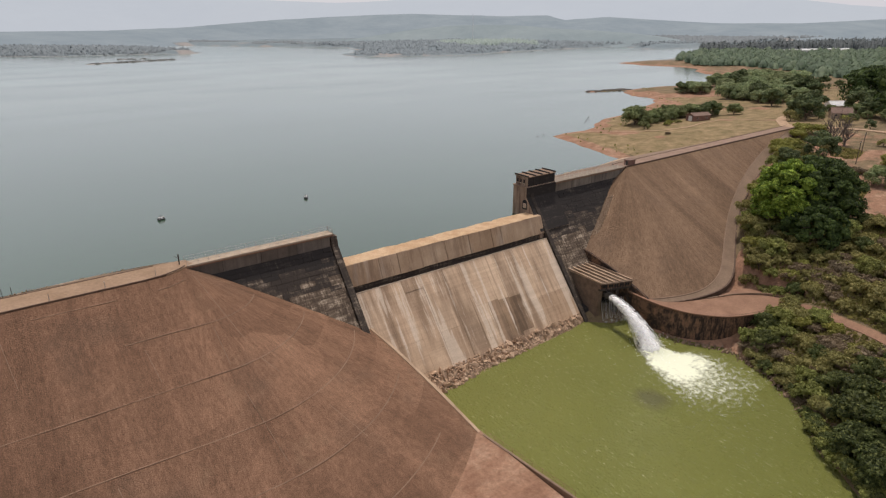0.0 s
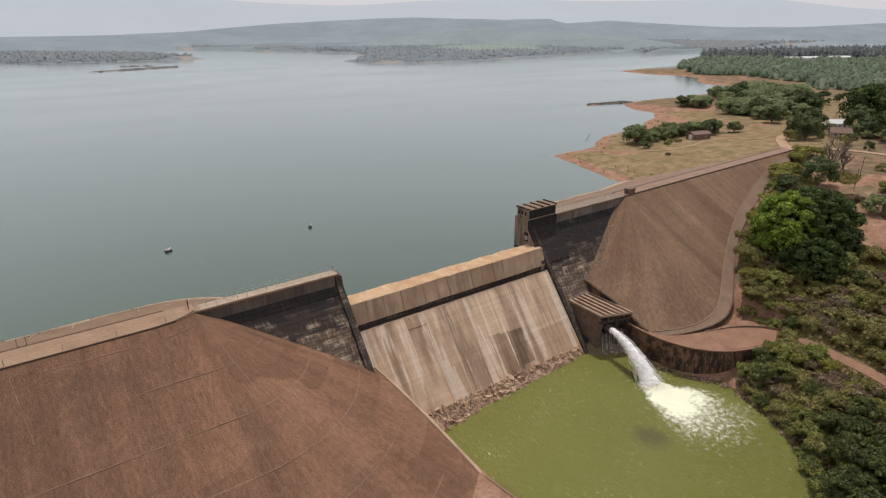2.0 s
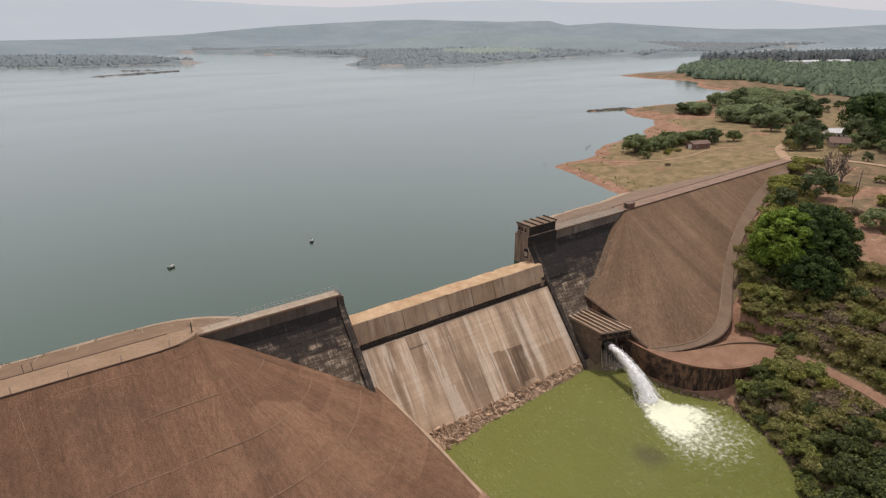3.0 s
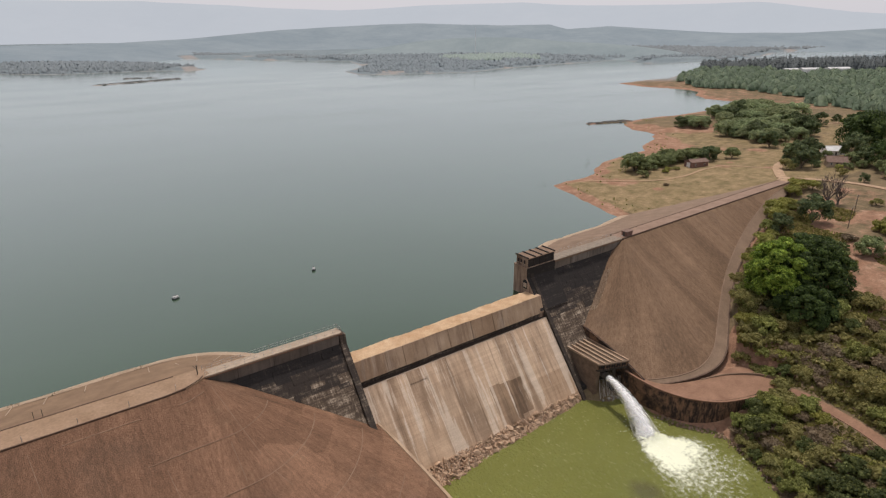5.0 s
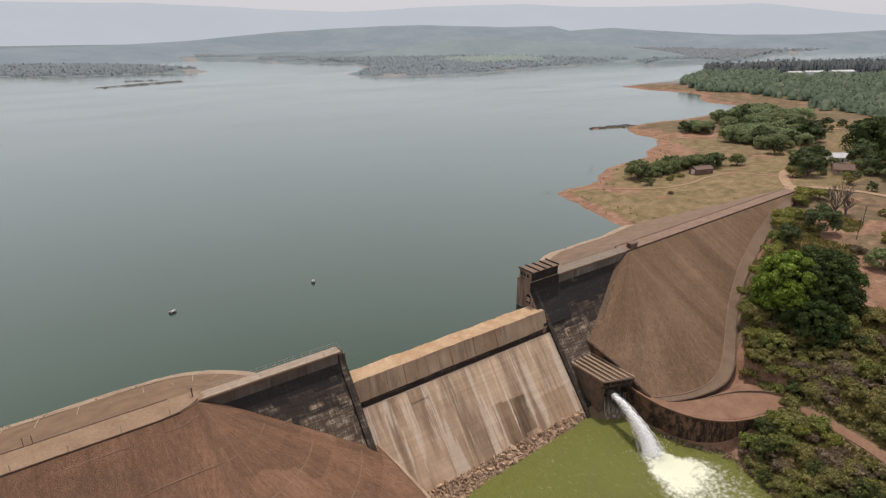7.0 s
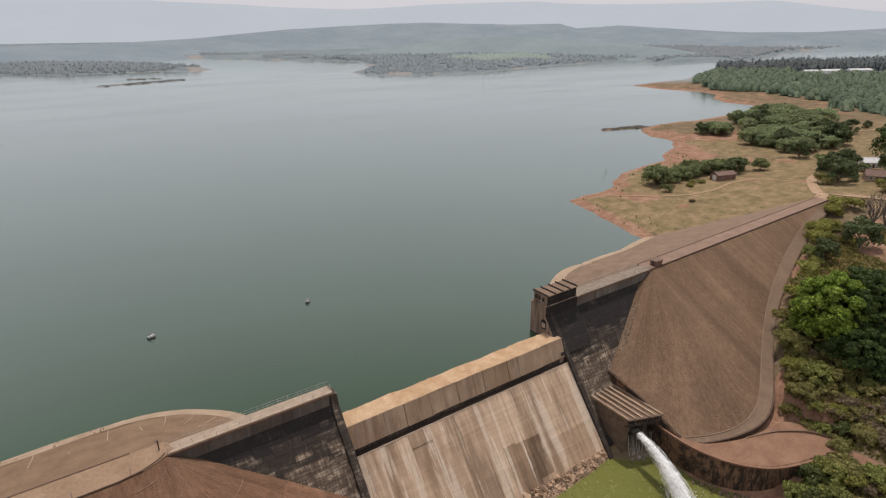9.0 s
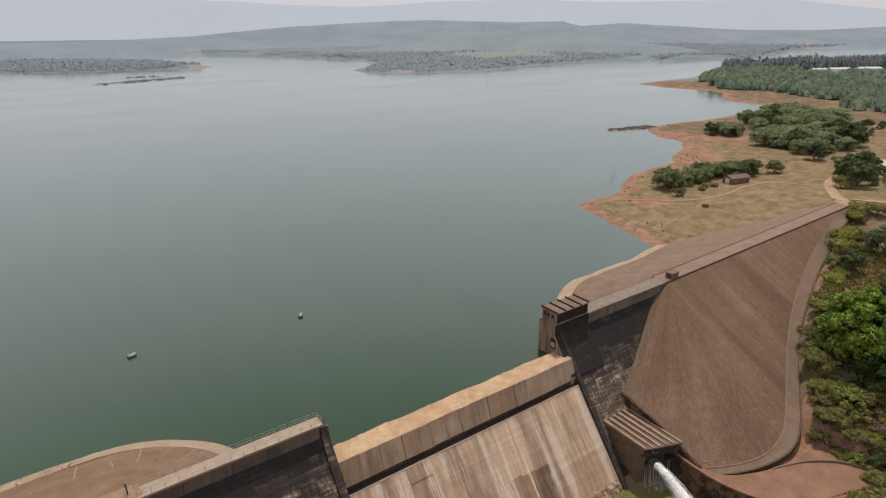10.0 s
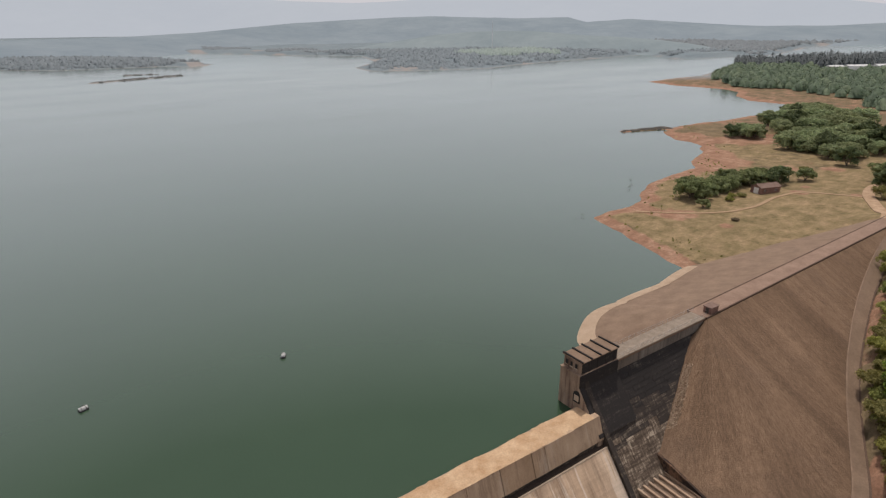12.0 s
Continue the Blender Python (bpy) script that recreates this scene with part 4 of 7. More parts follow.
def face_panel(x0, x1, s0, s1, proud):
    """A slab lying on the spillway's slope between two distances down the face."""
    d = Vector((0, -15.2, -19.3)).normalized()
    nrm = Vector((0, -0.7856, 0.6187))
    o = Vector((0, -6.25, -4.45))
    bm = bmesh.new()
    c = []
    for x in (x0, x1):
        for s in (s0, s1):
            for h in (-0.3, proud):
                c.append(bm.verts.new(o + Vector((x, 0, 0)) + d * s + nrm * h))
    for f in ((0, 1, 3, 2), (4, 6, 7, 5), (0, 4, 5, 1), (2, 3, 7, 6), (0, 2, 6, 4), (1, 5, 7, 3)):
        bm.faces.new([c[i] for i in f])
    bmesh.ops.recalc_face_normals(bm, faces=bm.faces)
    bmesh.ops.bevel(bm, geom=bm.edges[:], offset=0.02, segments=1, affect="EDGES")
    return bm


cuts = [WEIR_L, 4.6, 10.2, 15.2, 21.4, 26.2, 30.4, 33.6, 37.0, 40.8, 46.0, 51.6, WEIR_R]
splits = [[14.0], [14.0, 21.0], [3.0, 8.0, 17.0], [14.0], [13.0, 22.0], [11.0, 19.0], [11.0], [11.4], [11.6, 20.5], [14.0], [6.0, 14.0], [14.0]]
for k, (a, b) in enumerate(zip(cuts, cuts[1:])):
    ends = [0.0, *splits[k], 29.0]
    for q, (s0, s1) in enumerate(zip(ends, ends[1:])):
        tone = "slab_dark" if (k, q) in ((6, 1), (7, 1), (8, 1)) else "slab"
        part("face_panel", face_panel(a + 0.012, b - 0.012, s0 + 0.012, s1 - 0.012, 0.16 + rng.uniform(0, 0.04) - (0.12 if (k, q) == (2, 1) else 0)), M[tone], weir_body)


for a, b in zip(cuts, cuts[1:]):  # strip added along the head of the slabs for their pale sunlit edge
    part("lip", face_panel(a + 0.012, b - 0.012, -0.12, 0.11, 0.26), M["walkway"], weir_body)


def crest_top():
    """The worn, sunlit top of the weir, its lake edge broken and uneven."""
    n, v = 150, []
    for i in range(n):
        x = WEIR_L + 0.05 + (55.3 - WEIR_L) * i / (n - 1)
        jag = 0.55 * noise.noise((x * 0.16, 2.0, 0)) + 0.3 * noise.noise((x * 0.9, 5.0, 0))
        for k in range(9):
            y = 1.25 + jag - (5.1 + jag) * k / 8
            z = 1.50 + 0.10 * noise.noise((x * 0.5, y * 0.7, 1)) - (0.55 if k == 0 else 0) - (0.05 if k == 8 else 0)
            v.append((x, y, z))
    return mesh_object("crest_top", v, grid_faces(n, 9), M["crest"], weir_body, smooth=False)


crest_top()["label"] = "worn pale orange concrete top"

# ---- walls beside the spillway ----
def gravity_wall(name, x0, x1, front, back, label, top, band, sooty, reach, over=0.0):
    """A dam wall: upright upper band, face falling 0.75 to 1 below, clad in courses."""
    knee = 5.3
    foot = front - 0.75 * (knee + 27)
    body = part(name, prism([(back, -27), (back, CREST - 0.3), (front + 0.15, CREST - 0.3), (front + 0.15, knee), (foot, -27)], x0, x1), M["joint"])
    tagged(body, label, "wall", kind="structure")
    part("coping", prism([(back + 0.05, CREST - 0.3), (back + 0.05, CREST), (front - 0.12, CREST), (front - 0.12, CREST - 0.3)], x0, x1 + over, 0.03), M[top], body, "concrete walkway on top")
    part("coping_edge", prism([(front - 0.02, CREST - 0.55), (front - 0.02, CREST - 0.302), (front - 0.16, CREST - 0.302), (front - 0.16, CREST - 0.5)], x0, x1 + over), M["rust"], body)
    r = random.Random(ord(name[-1]))
    n = max(2, round((x1 - x0) / 7.4))
    for i in range(n):
        a, b = x0 + (x1 - x0) * i / n, x0 + (x1 - x0) * (i + 1) / n
        part("upper_panel", prism([(front + 0.2, knee), (front + 0.2, CREST - 0.56), (front, CREST - 0.56), (front, knee)], a + 0.03, b - 0.03, 0.03), M[band], body)
    d = Vector((0, -0.6, -0.8))
    nrm = Vector((0, -0.8, 0.6))
    s, row = 0.0, 0
    while s < 27:
        fine = s < 23
        tall = 1.05 if fine else 2.0
        x, end = x0 - r.uniform(0, 2), min(x1, reach(s))  # beyond reach the earth slope covers the wall
        while x < end:
            w = r.uniform(1.9, 3.6) if fine else 6.0
            a, b = max(x, x0), min(x + w, x1)
            if b - a > 0.4:
                bm = bmesh.new()
                c = []
                h = r.uniform(0.0, 0.10)
                for px in (a + 0.02, b - 0.02):
                    for q in (s + 0.02, s + tall - 0.02):
                        for e in (-0.25, h):
                            c.append(bm.verts.new(Vector((px, front, knee)) + d * q + nrm * e))
                for f in ((0, 1, 3, 2), (4, 6, 7, 5), (0, 4, 5, 1), (2, 3, 7, 6), (0, 2, 6, 4), (1, 5, 7, 3)):
                    bm.faces.new([c[i] for i in f])
                part("course_block", bm, M["black"] if row < sooty + r.randint(-1, 1) else M["mossy"] if row < sooty + 5 + r.randint(-2, 2) else M["beige"], body)
            x += w
        s += tall
        row += 1
    return body


gravity_wall("wall_left", APEX_L[0] - 0.5, -3.4, -0.7, 1.8, "blackened concrete dam wall with a railed walkway", "walkway", "dim", 3, lambda s: -3.4, 0.75)
gravity_wall("wall_right", 58.2, 98.5, 0.9, 4.6, "blackened concrete dam wall beside the gate tower", "coping", "pale", 7, lambda s: 99.5 - 1.3 * s)


def training_wall(name, x0, x1, front, top, proud, label):
    """The raised rib that edges the spillway, running down the wall's face."""
    knee = 5.3
    end = -25.0
    y1 = front - 0.75 * (knee - end)
    prof = [(front + 2.6, -27), (front + 2.6, top), (front - 0.14, top), (front - 0.14 - proud * 0.5, knee), (y1 - proud * 1.25, end), (y1 - proud * 1.25, -27)]
    ob = part(name, prism(prof, x0, x1, 0.05), M["mossy"])
    tagged(ob, label, "wall", kind="structure")
    return ob


training_wall("wall_training_left", -3.35, -1.85, -0.7, CREST - 0.57, 0.9, "dark streaked concrete rib edging the spillway")
training_wall("wall_training_right", 56.92, 58.15, 0.9, 7.6, 1.1, "dark streaked concrete rib edging the spillway")


# ---- railings ----
def railing(line, label, spacing=2.0, high=1.1, material="steel", mid=True):
    """Posts and two rails along a line of points."""
    a, b = Vector(line[0]), Vector(line[1])
    n = max(2, round((b - a).length / spacing))
    root = tagged(empty("railing", a), label, "railing", "crest railings")
    post = None
    for i in range(n + 1):
        p = (b - a) * i / n
        if post is None:
            post = part("post", tube([(0, 0, -0.05), (0, 0, high)], 0.032, 6), M[material], root)
            post.matrix_basis = pose(*p)
        else:
            share(post, "post", pose(*p), root)
    for h in ((high - 0.03, high * 0.5) if mid else (high - 0.03,)):
        part("rail", tube([Vector((0, 0, h)), b - a + Vector((0, 0, h))], 0.024, 6), M[material], root)
    return root


railing([(-32.2, -0.65, CREST), (-2.8, -0.65, CREST)], "thin steel railing along the downstream edge of the walkway")
railing([(-32.2, 1.65, CREST), (-2.8, 1.65, CREST)], "thin steel railing along the lake edge of the walkway")
railing([(-2.72, -0.6, CREST), (-2.72, 1.6, CREST)], "short steel railing closing the end of the walkway")
railing([(66.8, 1.0, CREST), (98, 1.0, CREST)], "thin steel railing along the downstream edge of the walkway")
railing([(66.8, 4.45, CREST), (98, 4.45, CREST)], "thin steel railing along the lake edge of the walkway")
gate = tagged(empty("gate_post", (-33.2, 0.9, CREST)), "dark steel gate post at the walkway's end", "post")
part("post", tube([(0, 0, -0.1), (0, 0, 1.9)], 0.11, 8), M["darksteel"], gate)
part("cap", tube([(0, 0, 1.9), (0, 0, 2.0)], 0.15, 8), M["darksteel"], gate)
part("arm", tube([(0, 0, 1.2), (-0.3, 1.9, 1.1)], 0.05, 6), M["darksteel"], gate)


def marker_post(x, y, z, high, name="fence_post", material="steel", label="thin steel post on the crest's kerb"):
    root = tagged(empty(name, (x, y, z)), label, "post", "crest posts")
    part("post", tube([(0, 0, -0.2), (0, 0, high)], 0.05, 6), M[material], root)
    part("cap", tube([(0, 0, high), (0, 0, high + 0.05)], 0.075, 6), M[material], root)


for x in (-38, -46, -54, -62, -70):
    marker_post(x, left_edge_y(x) + 0.35, CREST, 1.3)
for x in (-60, -58.7):
    marker_post(x, 3.0, CREST, 1.6, material="darksteel")


# ---- gate tower ----
def gate_tower():
    root = tagged(empty("gate_tower", (61.2, 3.2, -3)), "square brown concrete gate tower with a ribbed flat roof", "tower")

    def p(name, bm, mat, label="", parent=None):
        ob = part(name, bm, M[mat], parent or root, label)
        if parent is None:
            ob.matrix_parent_inverse = Matrix.Translation((-61.2, -3.2, 3))
        return ob

    p("base", prism([(5.9, -27), (5.9, 8.2), (0.8, 8.2), (0.8, 5.6), (-5.2, -2.4), (-5.2, -27)], 55.5, 66.6, 0.08), "tower")
    # thin slabs that make the downstream faces blacker than the other sides
    p("front_facing", prism([(0.78, 8.18), (0.5, 8.18), (0.5, 5.5), (-5.5, -2.5), (-5.2, -2.5), (0.78, 5.6)], 55.62, 66.6, 0.02), "black", "black downstream face")
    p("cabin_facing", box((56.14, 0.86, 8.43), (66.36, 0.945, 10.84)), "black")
    p("ledge", box((55.35, 0.82, 8.2), (66.65, 5.95, 8.40), 0.03), "tower")
    p("cabin", box((56.1, 0.95, 8.42), (66.4, 5.6, 10.85), 0.05), "tower", "dark stained brown cabin")
    p("roof", box((55.8, 0.7, 10.85), (66.7, 5.85, 11.05), 0.03), "gutter", "flat concrete roof with dark ribs")
    for i in range(5):
        x = 56.05 + i * 2.6
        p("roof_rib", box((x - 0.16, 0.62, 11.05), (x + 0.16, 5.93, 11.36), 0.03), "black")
    for i in range(3):
        y = 4.75 - i * 1.25
        w = p("window", box((56.02, y - 0.38, 9.1), (56.095, y + 0.38, 10.25), 0.01), "tower")
        p("pane", box((55.98, y - 0.28, 9.2), (56.018, y + 0.28, 10.15)), "hole", parent=w)
        p("sill", box((55.9, y - 0.42, 9.0), (56.018, y + 0.42, 9.095)), "walkway", parent=w)
    for i in range(4):
        x = 58.2 + i * 2.4
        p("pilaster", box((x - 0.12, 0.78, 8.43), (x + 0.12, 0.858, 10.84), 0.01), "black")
    door = bmesh.new()
    arc = [(1.05 - 0.85 * math.cos(t), 4.0 + 0.85 * math.sin(t)) for t in np.linspace(0, math.pi, 9)]
    prof = [(0.2, 2.2)] + arc + [(1.9, 2.2)]
    a = [door.verts.new((55.40, y, z)) for y, z in prof]
    b = [door.verts.new((55.497, y, z)) for y, z in prof]
    door.faces.new(a), door.faces.new(b[::-1])
    for i in range(len(a)):
        door.faces.new((a[i], b[i], b[(i + 1) % len(a)], a[(i + 1) % len(a)]))
    arch = p("arched_niche", door, "hole", "arched niche with a pale panel")
    p("panel", box((55.34, 0.45, 2.6), (55.398, 1.65, 3.9), 0.01), "walkway", parent=arch)
    return root


gate_tower()


# ---- outlet house and pool walls ----
def outlet_house():
    root = tagged(empty("outlet_house", (64.3, -18, -24)), "weathered concrete outlet house with a flat ribbed roof", "outlet house")
    inv = Matrix.Translation((-64.3, 18, 24))
    x0, x1, y0, y1 = 60.0, 68.4, -24.6, -11.0
    zt = -12.95  # underside of the roof

    def p(name, bm, mat, label="", parent=None):
        for v in bm.verts:  # the front stands askew to the dam
            v.co.y -= 0.40 * (v.co.x - 64.3) * min(1.0, max(0.0, (y1 - v.co.y) / (y1 - y0)))
        ob = part(name, bm, M[mat], parent or root, label)
        if parent is None:
            ob.matrix_parent_inverse = inv
        return ob

    p("side_wall", prism([(y1, -26), (y1, zt), (y0, zt), (y0, -15.4), (y0 + 1.0, -26)], x0, x0 + 0.9, 0.05), "darkroof")
    # black body added in the gap for the rib's dark face and the shade there
    p("apron", prism([(y1, -26), (y1, -17.5), (y0 + 3.5, -20.6), (y0 + 1.2, -26)], 58.2, x0 - 0.01, 0.05), "black")
    p("side_wall", prism([(y1, -26), (y1, zt), (y0, zt), (y0, -26)], x1 - 0.9, x1, 0.05), "retaining")
    p("back_wall", box((x0 + 0.9, y0 + 3.6, -26), (x1 - 0.9, y0 + 4.1, zt)), "hole")
    # roof slab darker than the ribs on it
    p("roof", prism([(y1, zt + 0.36), (y0 - 0.5, zt + 0.30), (y0 - 0.5, zt + 0.002), (y1, zt + 0.002)], x0 - 0.15, x1 + 0.1, 0.04), "darkroof", "dark slab roof with pale upstanding ribs")
    for i in range(6):
        x = x0 + 0.15 + i * (x1 - x0 - 0.3) / 5
        p("roof_rib", prism([(y1, zt + 1.05), (y0 - 0.3, zt + 0.62), (y0 - 0.3, zt + 0.305), (y1, zt + 0.365)], x - 0.24, x + 0.24, 0.04), "block")
    p("fascia", box((x0 + 0.02, y0 - 0.12, zt - 1.35), (x1 - 0.02, y0 + 0.4, zt), 0.03), "retaining")
    for i in range(5):
        x = x0 + 1.3 + i * 1.45
        w = p("window", box((x - 0.5, y0 - 0.19, zt - 1.05), (x + 0.5, y0 - 0.125, zt - 0.25)), "hole")
        p("mullion", box((x - 0.04, y0 - 0.23, zt - 1.05), (x + 0.04, y0 - 0.193, zt - 0.25)), "retaining", parent=w)
    p("beam", box((x0 - 0.05, y0 - 0.3, zt - 1.85), (x1, y0 + 0.5, zt - 1.36), 0.03), "mossy")
    p("pier", box((64.9, y0 + 0.5, -26), (65.7, y0 + 2.4, zt - 1.86), 0.03), "mossy")
    pipe = p("outlet_pipe", tube([(62.3, y0 + 3.4, -16.2), (61.75, y0 - 1.0, -15.9)], 0.85, 20), "darksteel", "dark steel outlet pipe")
    p("flange", tube([(61.77, y0 - 0.9, -15.91), (61.73, y0 - 1.15, -15.88)], 1.05, 20), "darksteel", parent=pipe)
    p("sill", box((x0 + 0.9, y0 - 0.3, -26), (x1 - 0.9, y0 + 3.6, -22.9), 0.05), "black")
    return root


outlet_house()

# dark wall that cuts off the right slope above the outlet
cut = [(68.6, y, CREST - 0.1 - math.hypot(APEX_R[0] - 68.6, APEX_R[1] - y) / SLOPE) for y in np.linspace(-8.5, -34.6, 24)]
bm = bmesh.new()
v = []
for x, y, z in cut:
    v.append([bm.verts.new((x + dx, y, zz)) for dx, zz in ((-0.35, -26), (-0.35, z + 0.25), (0.25, z + 0.25), (0.25, -26))])
for a, b in zip(v, v[1:]):
    for k in range(4):
        bm.faces.new((a[k], a[(k + 1) % 4], b[(k + 1) % 4], b[k]))
bm.faces.new(v[0]), bm.faces.new(v[-1][::-1])
tagged(part("wall_slope_end", bm, M["retaining"]), "dark retaining wall at the foot of the slope", "wall", kind="structure")

# curved retaining wall and terrace at the pool's edge
RIM = curve_points([(68.2, -25), (67.6, -31), (67.9, -37), (70.2, -43.5), (75, -49), (81, -52), (87, -54), (92, -56.5), (96.5, -58.5)], 44)
INNER = curve_points([(68.6, -25), (68.9, -31), (70.6, -35.6), (76, -38.8), (82, -40.9), (88, -41.8), (93.5, -42.8), (98.5, -47)], 44)


def extrude_strip(name, outer, inner, z0, z1, material, label):
    v, f = [], []
    for (ax, ay), (bx, by) in zip(outer, inner):
        v += [(ax, ay, z0), (ax, ay, z1), (bx, by, z1), (bx, by, z0)]
    n = len(outer)
    for i in range(n - 1):
        for k in range(4):
            f.append((4 * i + k, 4 * i + (k + 1) % 4, 4 * i + 4 + (k + 1) % 4, 4 * i + 4 + k))
    f += [(3, 2, 1, 0), tuple(4 * n - 4 + k for k in range(4))]
    return tagged(mesh_object(name, v, f, material), label, "terrace", kind="structure")


extrude_strip("wall_pool", RIM, [(a * 0.93 + b * 0.07, c * 0.93 + d * 0.07) for (a, c), (b, d) in zip(RIM, INNER)], -27, -15.95, M["retaining"], "curved brown retaining wall, stained black, round the pool")
extrude_strip("terrace", RIM, INNER, -16.6, -16.05, M["redearth"], "red earth terrace behind the retaining wall")
ribbon("trim_rim", [(x, y, -15.95) for x, y in RIM], 0.5, M["redearth"], "low reddish rim on the retaining wall", "kerb", 0.3, 0.16)

# toe berm round the right slope, between two kerbs
def berm_line(cone, straight):
    """Points on the right slope: round its end by (angle in half turns, reach), then along it."""
    out = []
    for a in np.linspace(1.27, 1.5, 26):
        r = float(np.interp(a, *cone))
        out.append((APEX_R[0] + r * math.cos(a * math.pi), APEX_R[1] + r * math.sin(a * math.pi), CREST - 0.1 - r / SLOPE))
    for x in np.linspace(100, 205, 60):
        r = float(np.interp(x, TOE_X, straight))
        out.append((x, crest_y(x) - r, CREST - 0.1 - r / SLOPE))
    line = [Vector(p) for p in out]
    for _ in range(5):
        line = [line[0]] + [(a + 2 * b + c) / 4 for a, b, c in zip(line, line[1:], line[2:])] + [line[-1]]
    return line


BERM_IN = berm_line(([1.27, 1.328, 1.383, 1.434, 1.5], [43.6, 42.8, 41.6, 39.0, 34.5]), TOE_IN)
BERM_OUT = berm_line(([1.27, 1.323, 1.404, 1.442, 1.5], [45.0, 44.4, 42.9, 41.7, 38.4]), TOE_OUT)
v = []
for a, b in zip(BERM_IN, BERM_OUT):
    v += [a + Vector((0, 0, 0.02)), a + Vector((0, 0, 0.16)), a.lerp(b, 0.5) + Vector((0, 0, 0.13)), b + Vector((0, 0, 0.22)), b + Vector((0, 0, -3.0))]
tagged(mesh_object("trim_toe_berm", v, grid_faces(len(BERM_IN), 5), M["berm"]), "brown paved berm along the foot of the slope", "berm", kind="structure")
ribbon("kerb_berm_upper", BERM_IN, 0.28, M["gutter"], "thin pale kerb between slope and berm", "kerb", 0.3, 0.24)
ribbon("kerb_toe", BERM_OUT, 0.42, M["kerb"], "dark drain edge beside the berm", "kerb", 1.4, 0.32)
DRAIN = curve_points([(80.5, -40.6, -16.0), (85.0, -42.2, -15.9), (89.4, -44.3, -15.8), (94.4, -48.6, -15.6), (96.8, -54.6, -15.4), (96.0, -60.6, -15.2), (94.0, -66.5, -15.0), (91.2, -74, -14.7), (88, -81, -14.5), (82, -92, -14.4)], 40)
ribbon("kerb_path", DRAIN, 0.28, M["gutter"], "brown concrete drain kerb along the path", "kerb", 1.6, 0.15)

# left of the pool: kerb where slope and spillway meet, terrace and fence
left_line = [(left_wall_x(y), y) for y in np.linspace(-9.5, -42.5, 30)]
left_line = [(x, y, CREST - 0.1 - math.hypot(x - APEX_L[0], y - APEX_L[1]) / SLOPE) for x, y in left_line]
ribbon("wall_slope_end_left", left_line, 0.65, M["block"], "brown concrete wall where slope and spillway meet", "wall", 9.0, 0.3)
ribbon("wall_pool_left", [(5.7, -41, -22.1), (7.4, -62, -22.1), (9, -80, -22.1)], 0.45, M["berm"], "low concrete edge on the left side of the pool", "wall", 4.0, 0.02)
railing([(5.75, -41.5, -22.1), (7.4, -62, -22.1)], "dark steel fence on the low pool wall", 2.2, 1.2, "rust")


# ---- water jet, foam ----
def water_mat(name, colour, scale, lo, hi, most=1.0, attr=None):
    n = Nodes(name, 0.45, 0, 0.4)
    f = n.noise(scale, detail=7, rough=0.7)
    mat = n.done(colour)
    clear = n.node("ShaderNodeBsdfTransparent")
    both = n.node("ShaderNodeMixShader")
    if attr:
        f = n.math("ADD", f, n.attr(attr).outputs["Fac"])
    n.link(n.ramp(f, (lo, 0.0), (hi, most)), both.inputs[0])
    n.link(clear.outputs[0], both.inputs[1])
    n.link(n.b.outputs[0], both.inputs[2])
    n.link(both.outputs[0], n.t.nodes["Material Output"].inputs["Surface"])
    n.bump(f, 0.6, 0.3)
    return mat


def white_water(name, alpha):
    """Aerated water: light passes through it and scatters."""
    n = Nodes(name, 0.6, 0, 0.2)
    n.done((0.95, 0.95, 0.94))
    n.b.inputs["Subsurface Weight"].default_value = 1.0
    n.b.inputs["Subsurface Radius"].default_value = (1.0, 1.0, 1.0)
    n.b.inputs["Subsurface Scale"].default_value = 0.8
    f = n.noise(2.4, (1, 0.16, 0.3), detail=7, rough=0.65)
    back = n.node("ShaderNodeBsdfTranslucent", Color=(0.95, 0.95, 0.93, 1))
    both = n.node("ShaderNodeMixShader", Fac=0.35)
    n.link(n.b.outputs[0], both.inputs[1])
    n.link(back.outputs[0], both.inputs[2])
    out = both.outputs[0]
    if alpha:
        clear = n.node("ShaderNodeBsdfTransparent")
        veil = n.node("ShaderNodeMixShader")
        n.link(n.ramp(f, (0.42, 0.0), (0.72, 0.75)), veil.inputs[0])
        n.link(clear.outputs[0], veil.inputs[1])
        n.link(out, veil.inputs[2])
        out = veil.outputs[0]
    n.link(out, n.t.nodes["Material Output"].inputs["Surface"])
    return n.mat


M["spray"] = white_water("white_water", False)
M["mist"] = white_water("broken_white_water", True)
M["foam"] = water_mat("foam_on_water", (0.75, 0.77, 0.58), 1.0, 0.62, 1.75, 0.95, attr="foam")

JET0, JET1 = Vector((61.6, -25.4, -15.9)), Vector((58.0, -41.0, POOL))


def jet_point(t):
    p = JET0.lerp(JET1, t)
    p.z = JET0.z + 0.35 * t - (JET0.z + 0.35 - JET1.z) * t * t
    return p


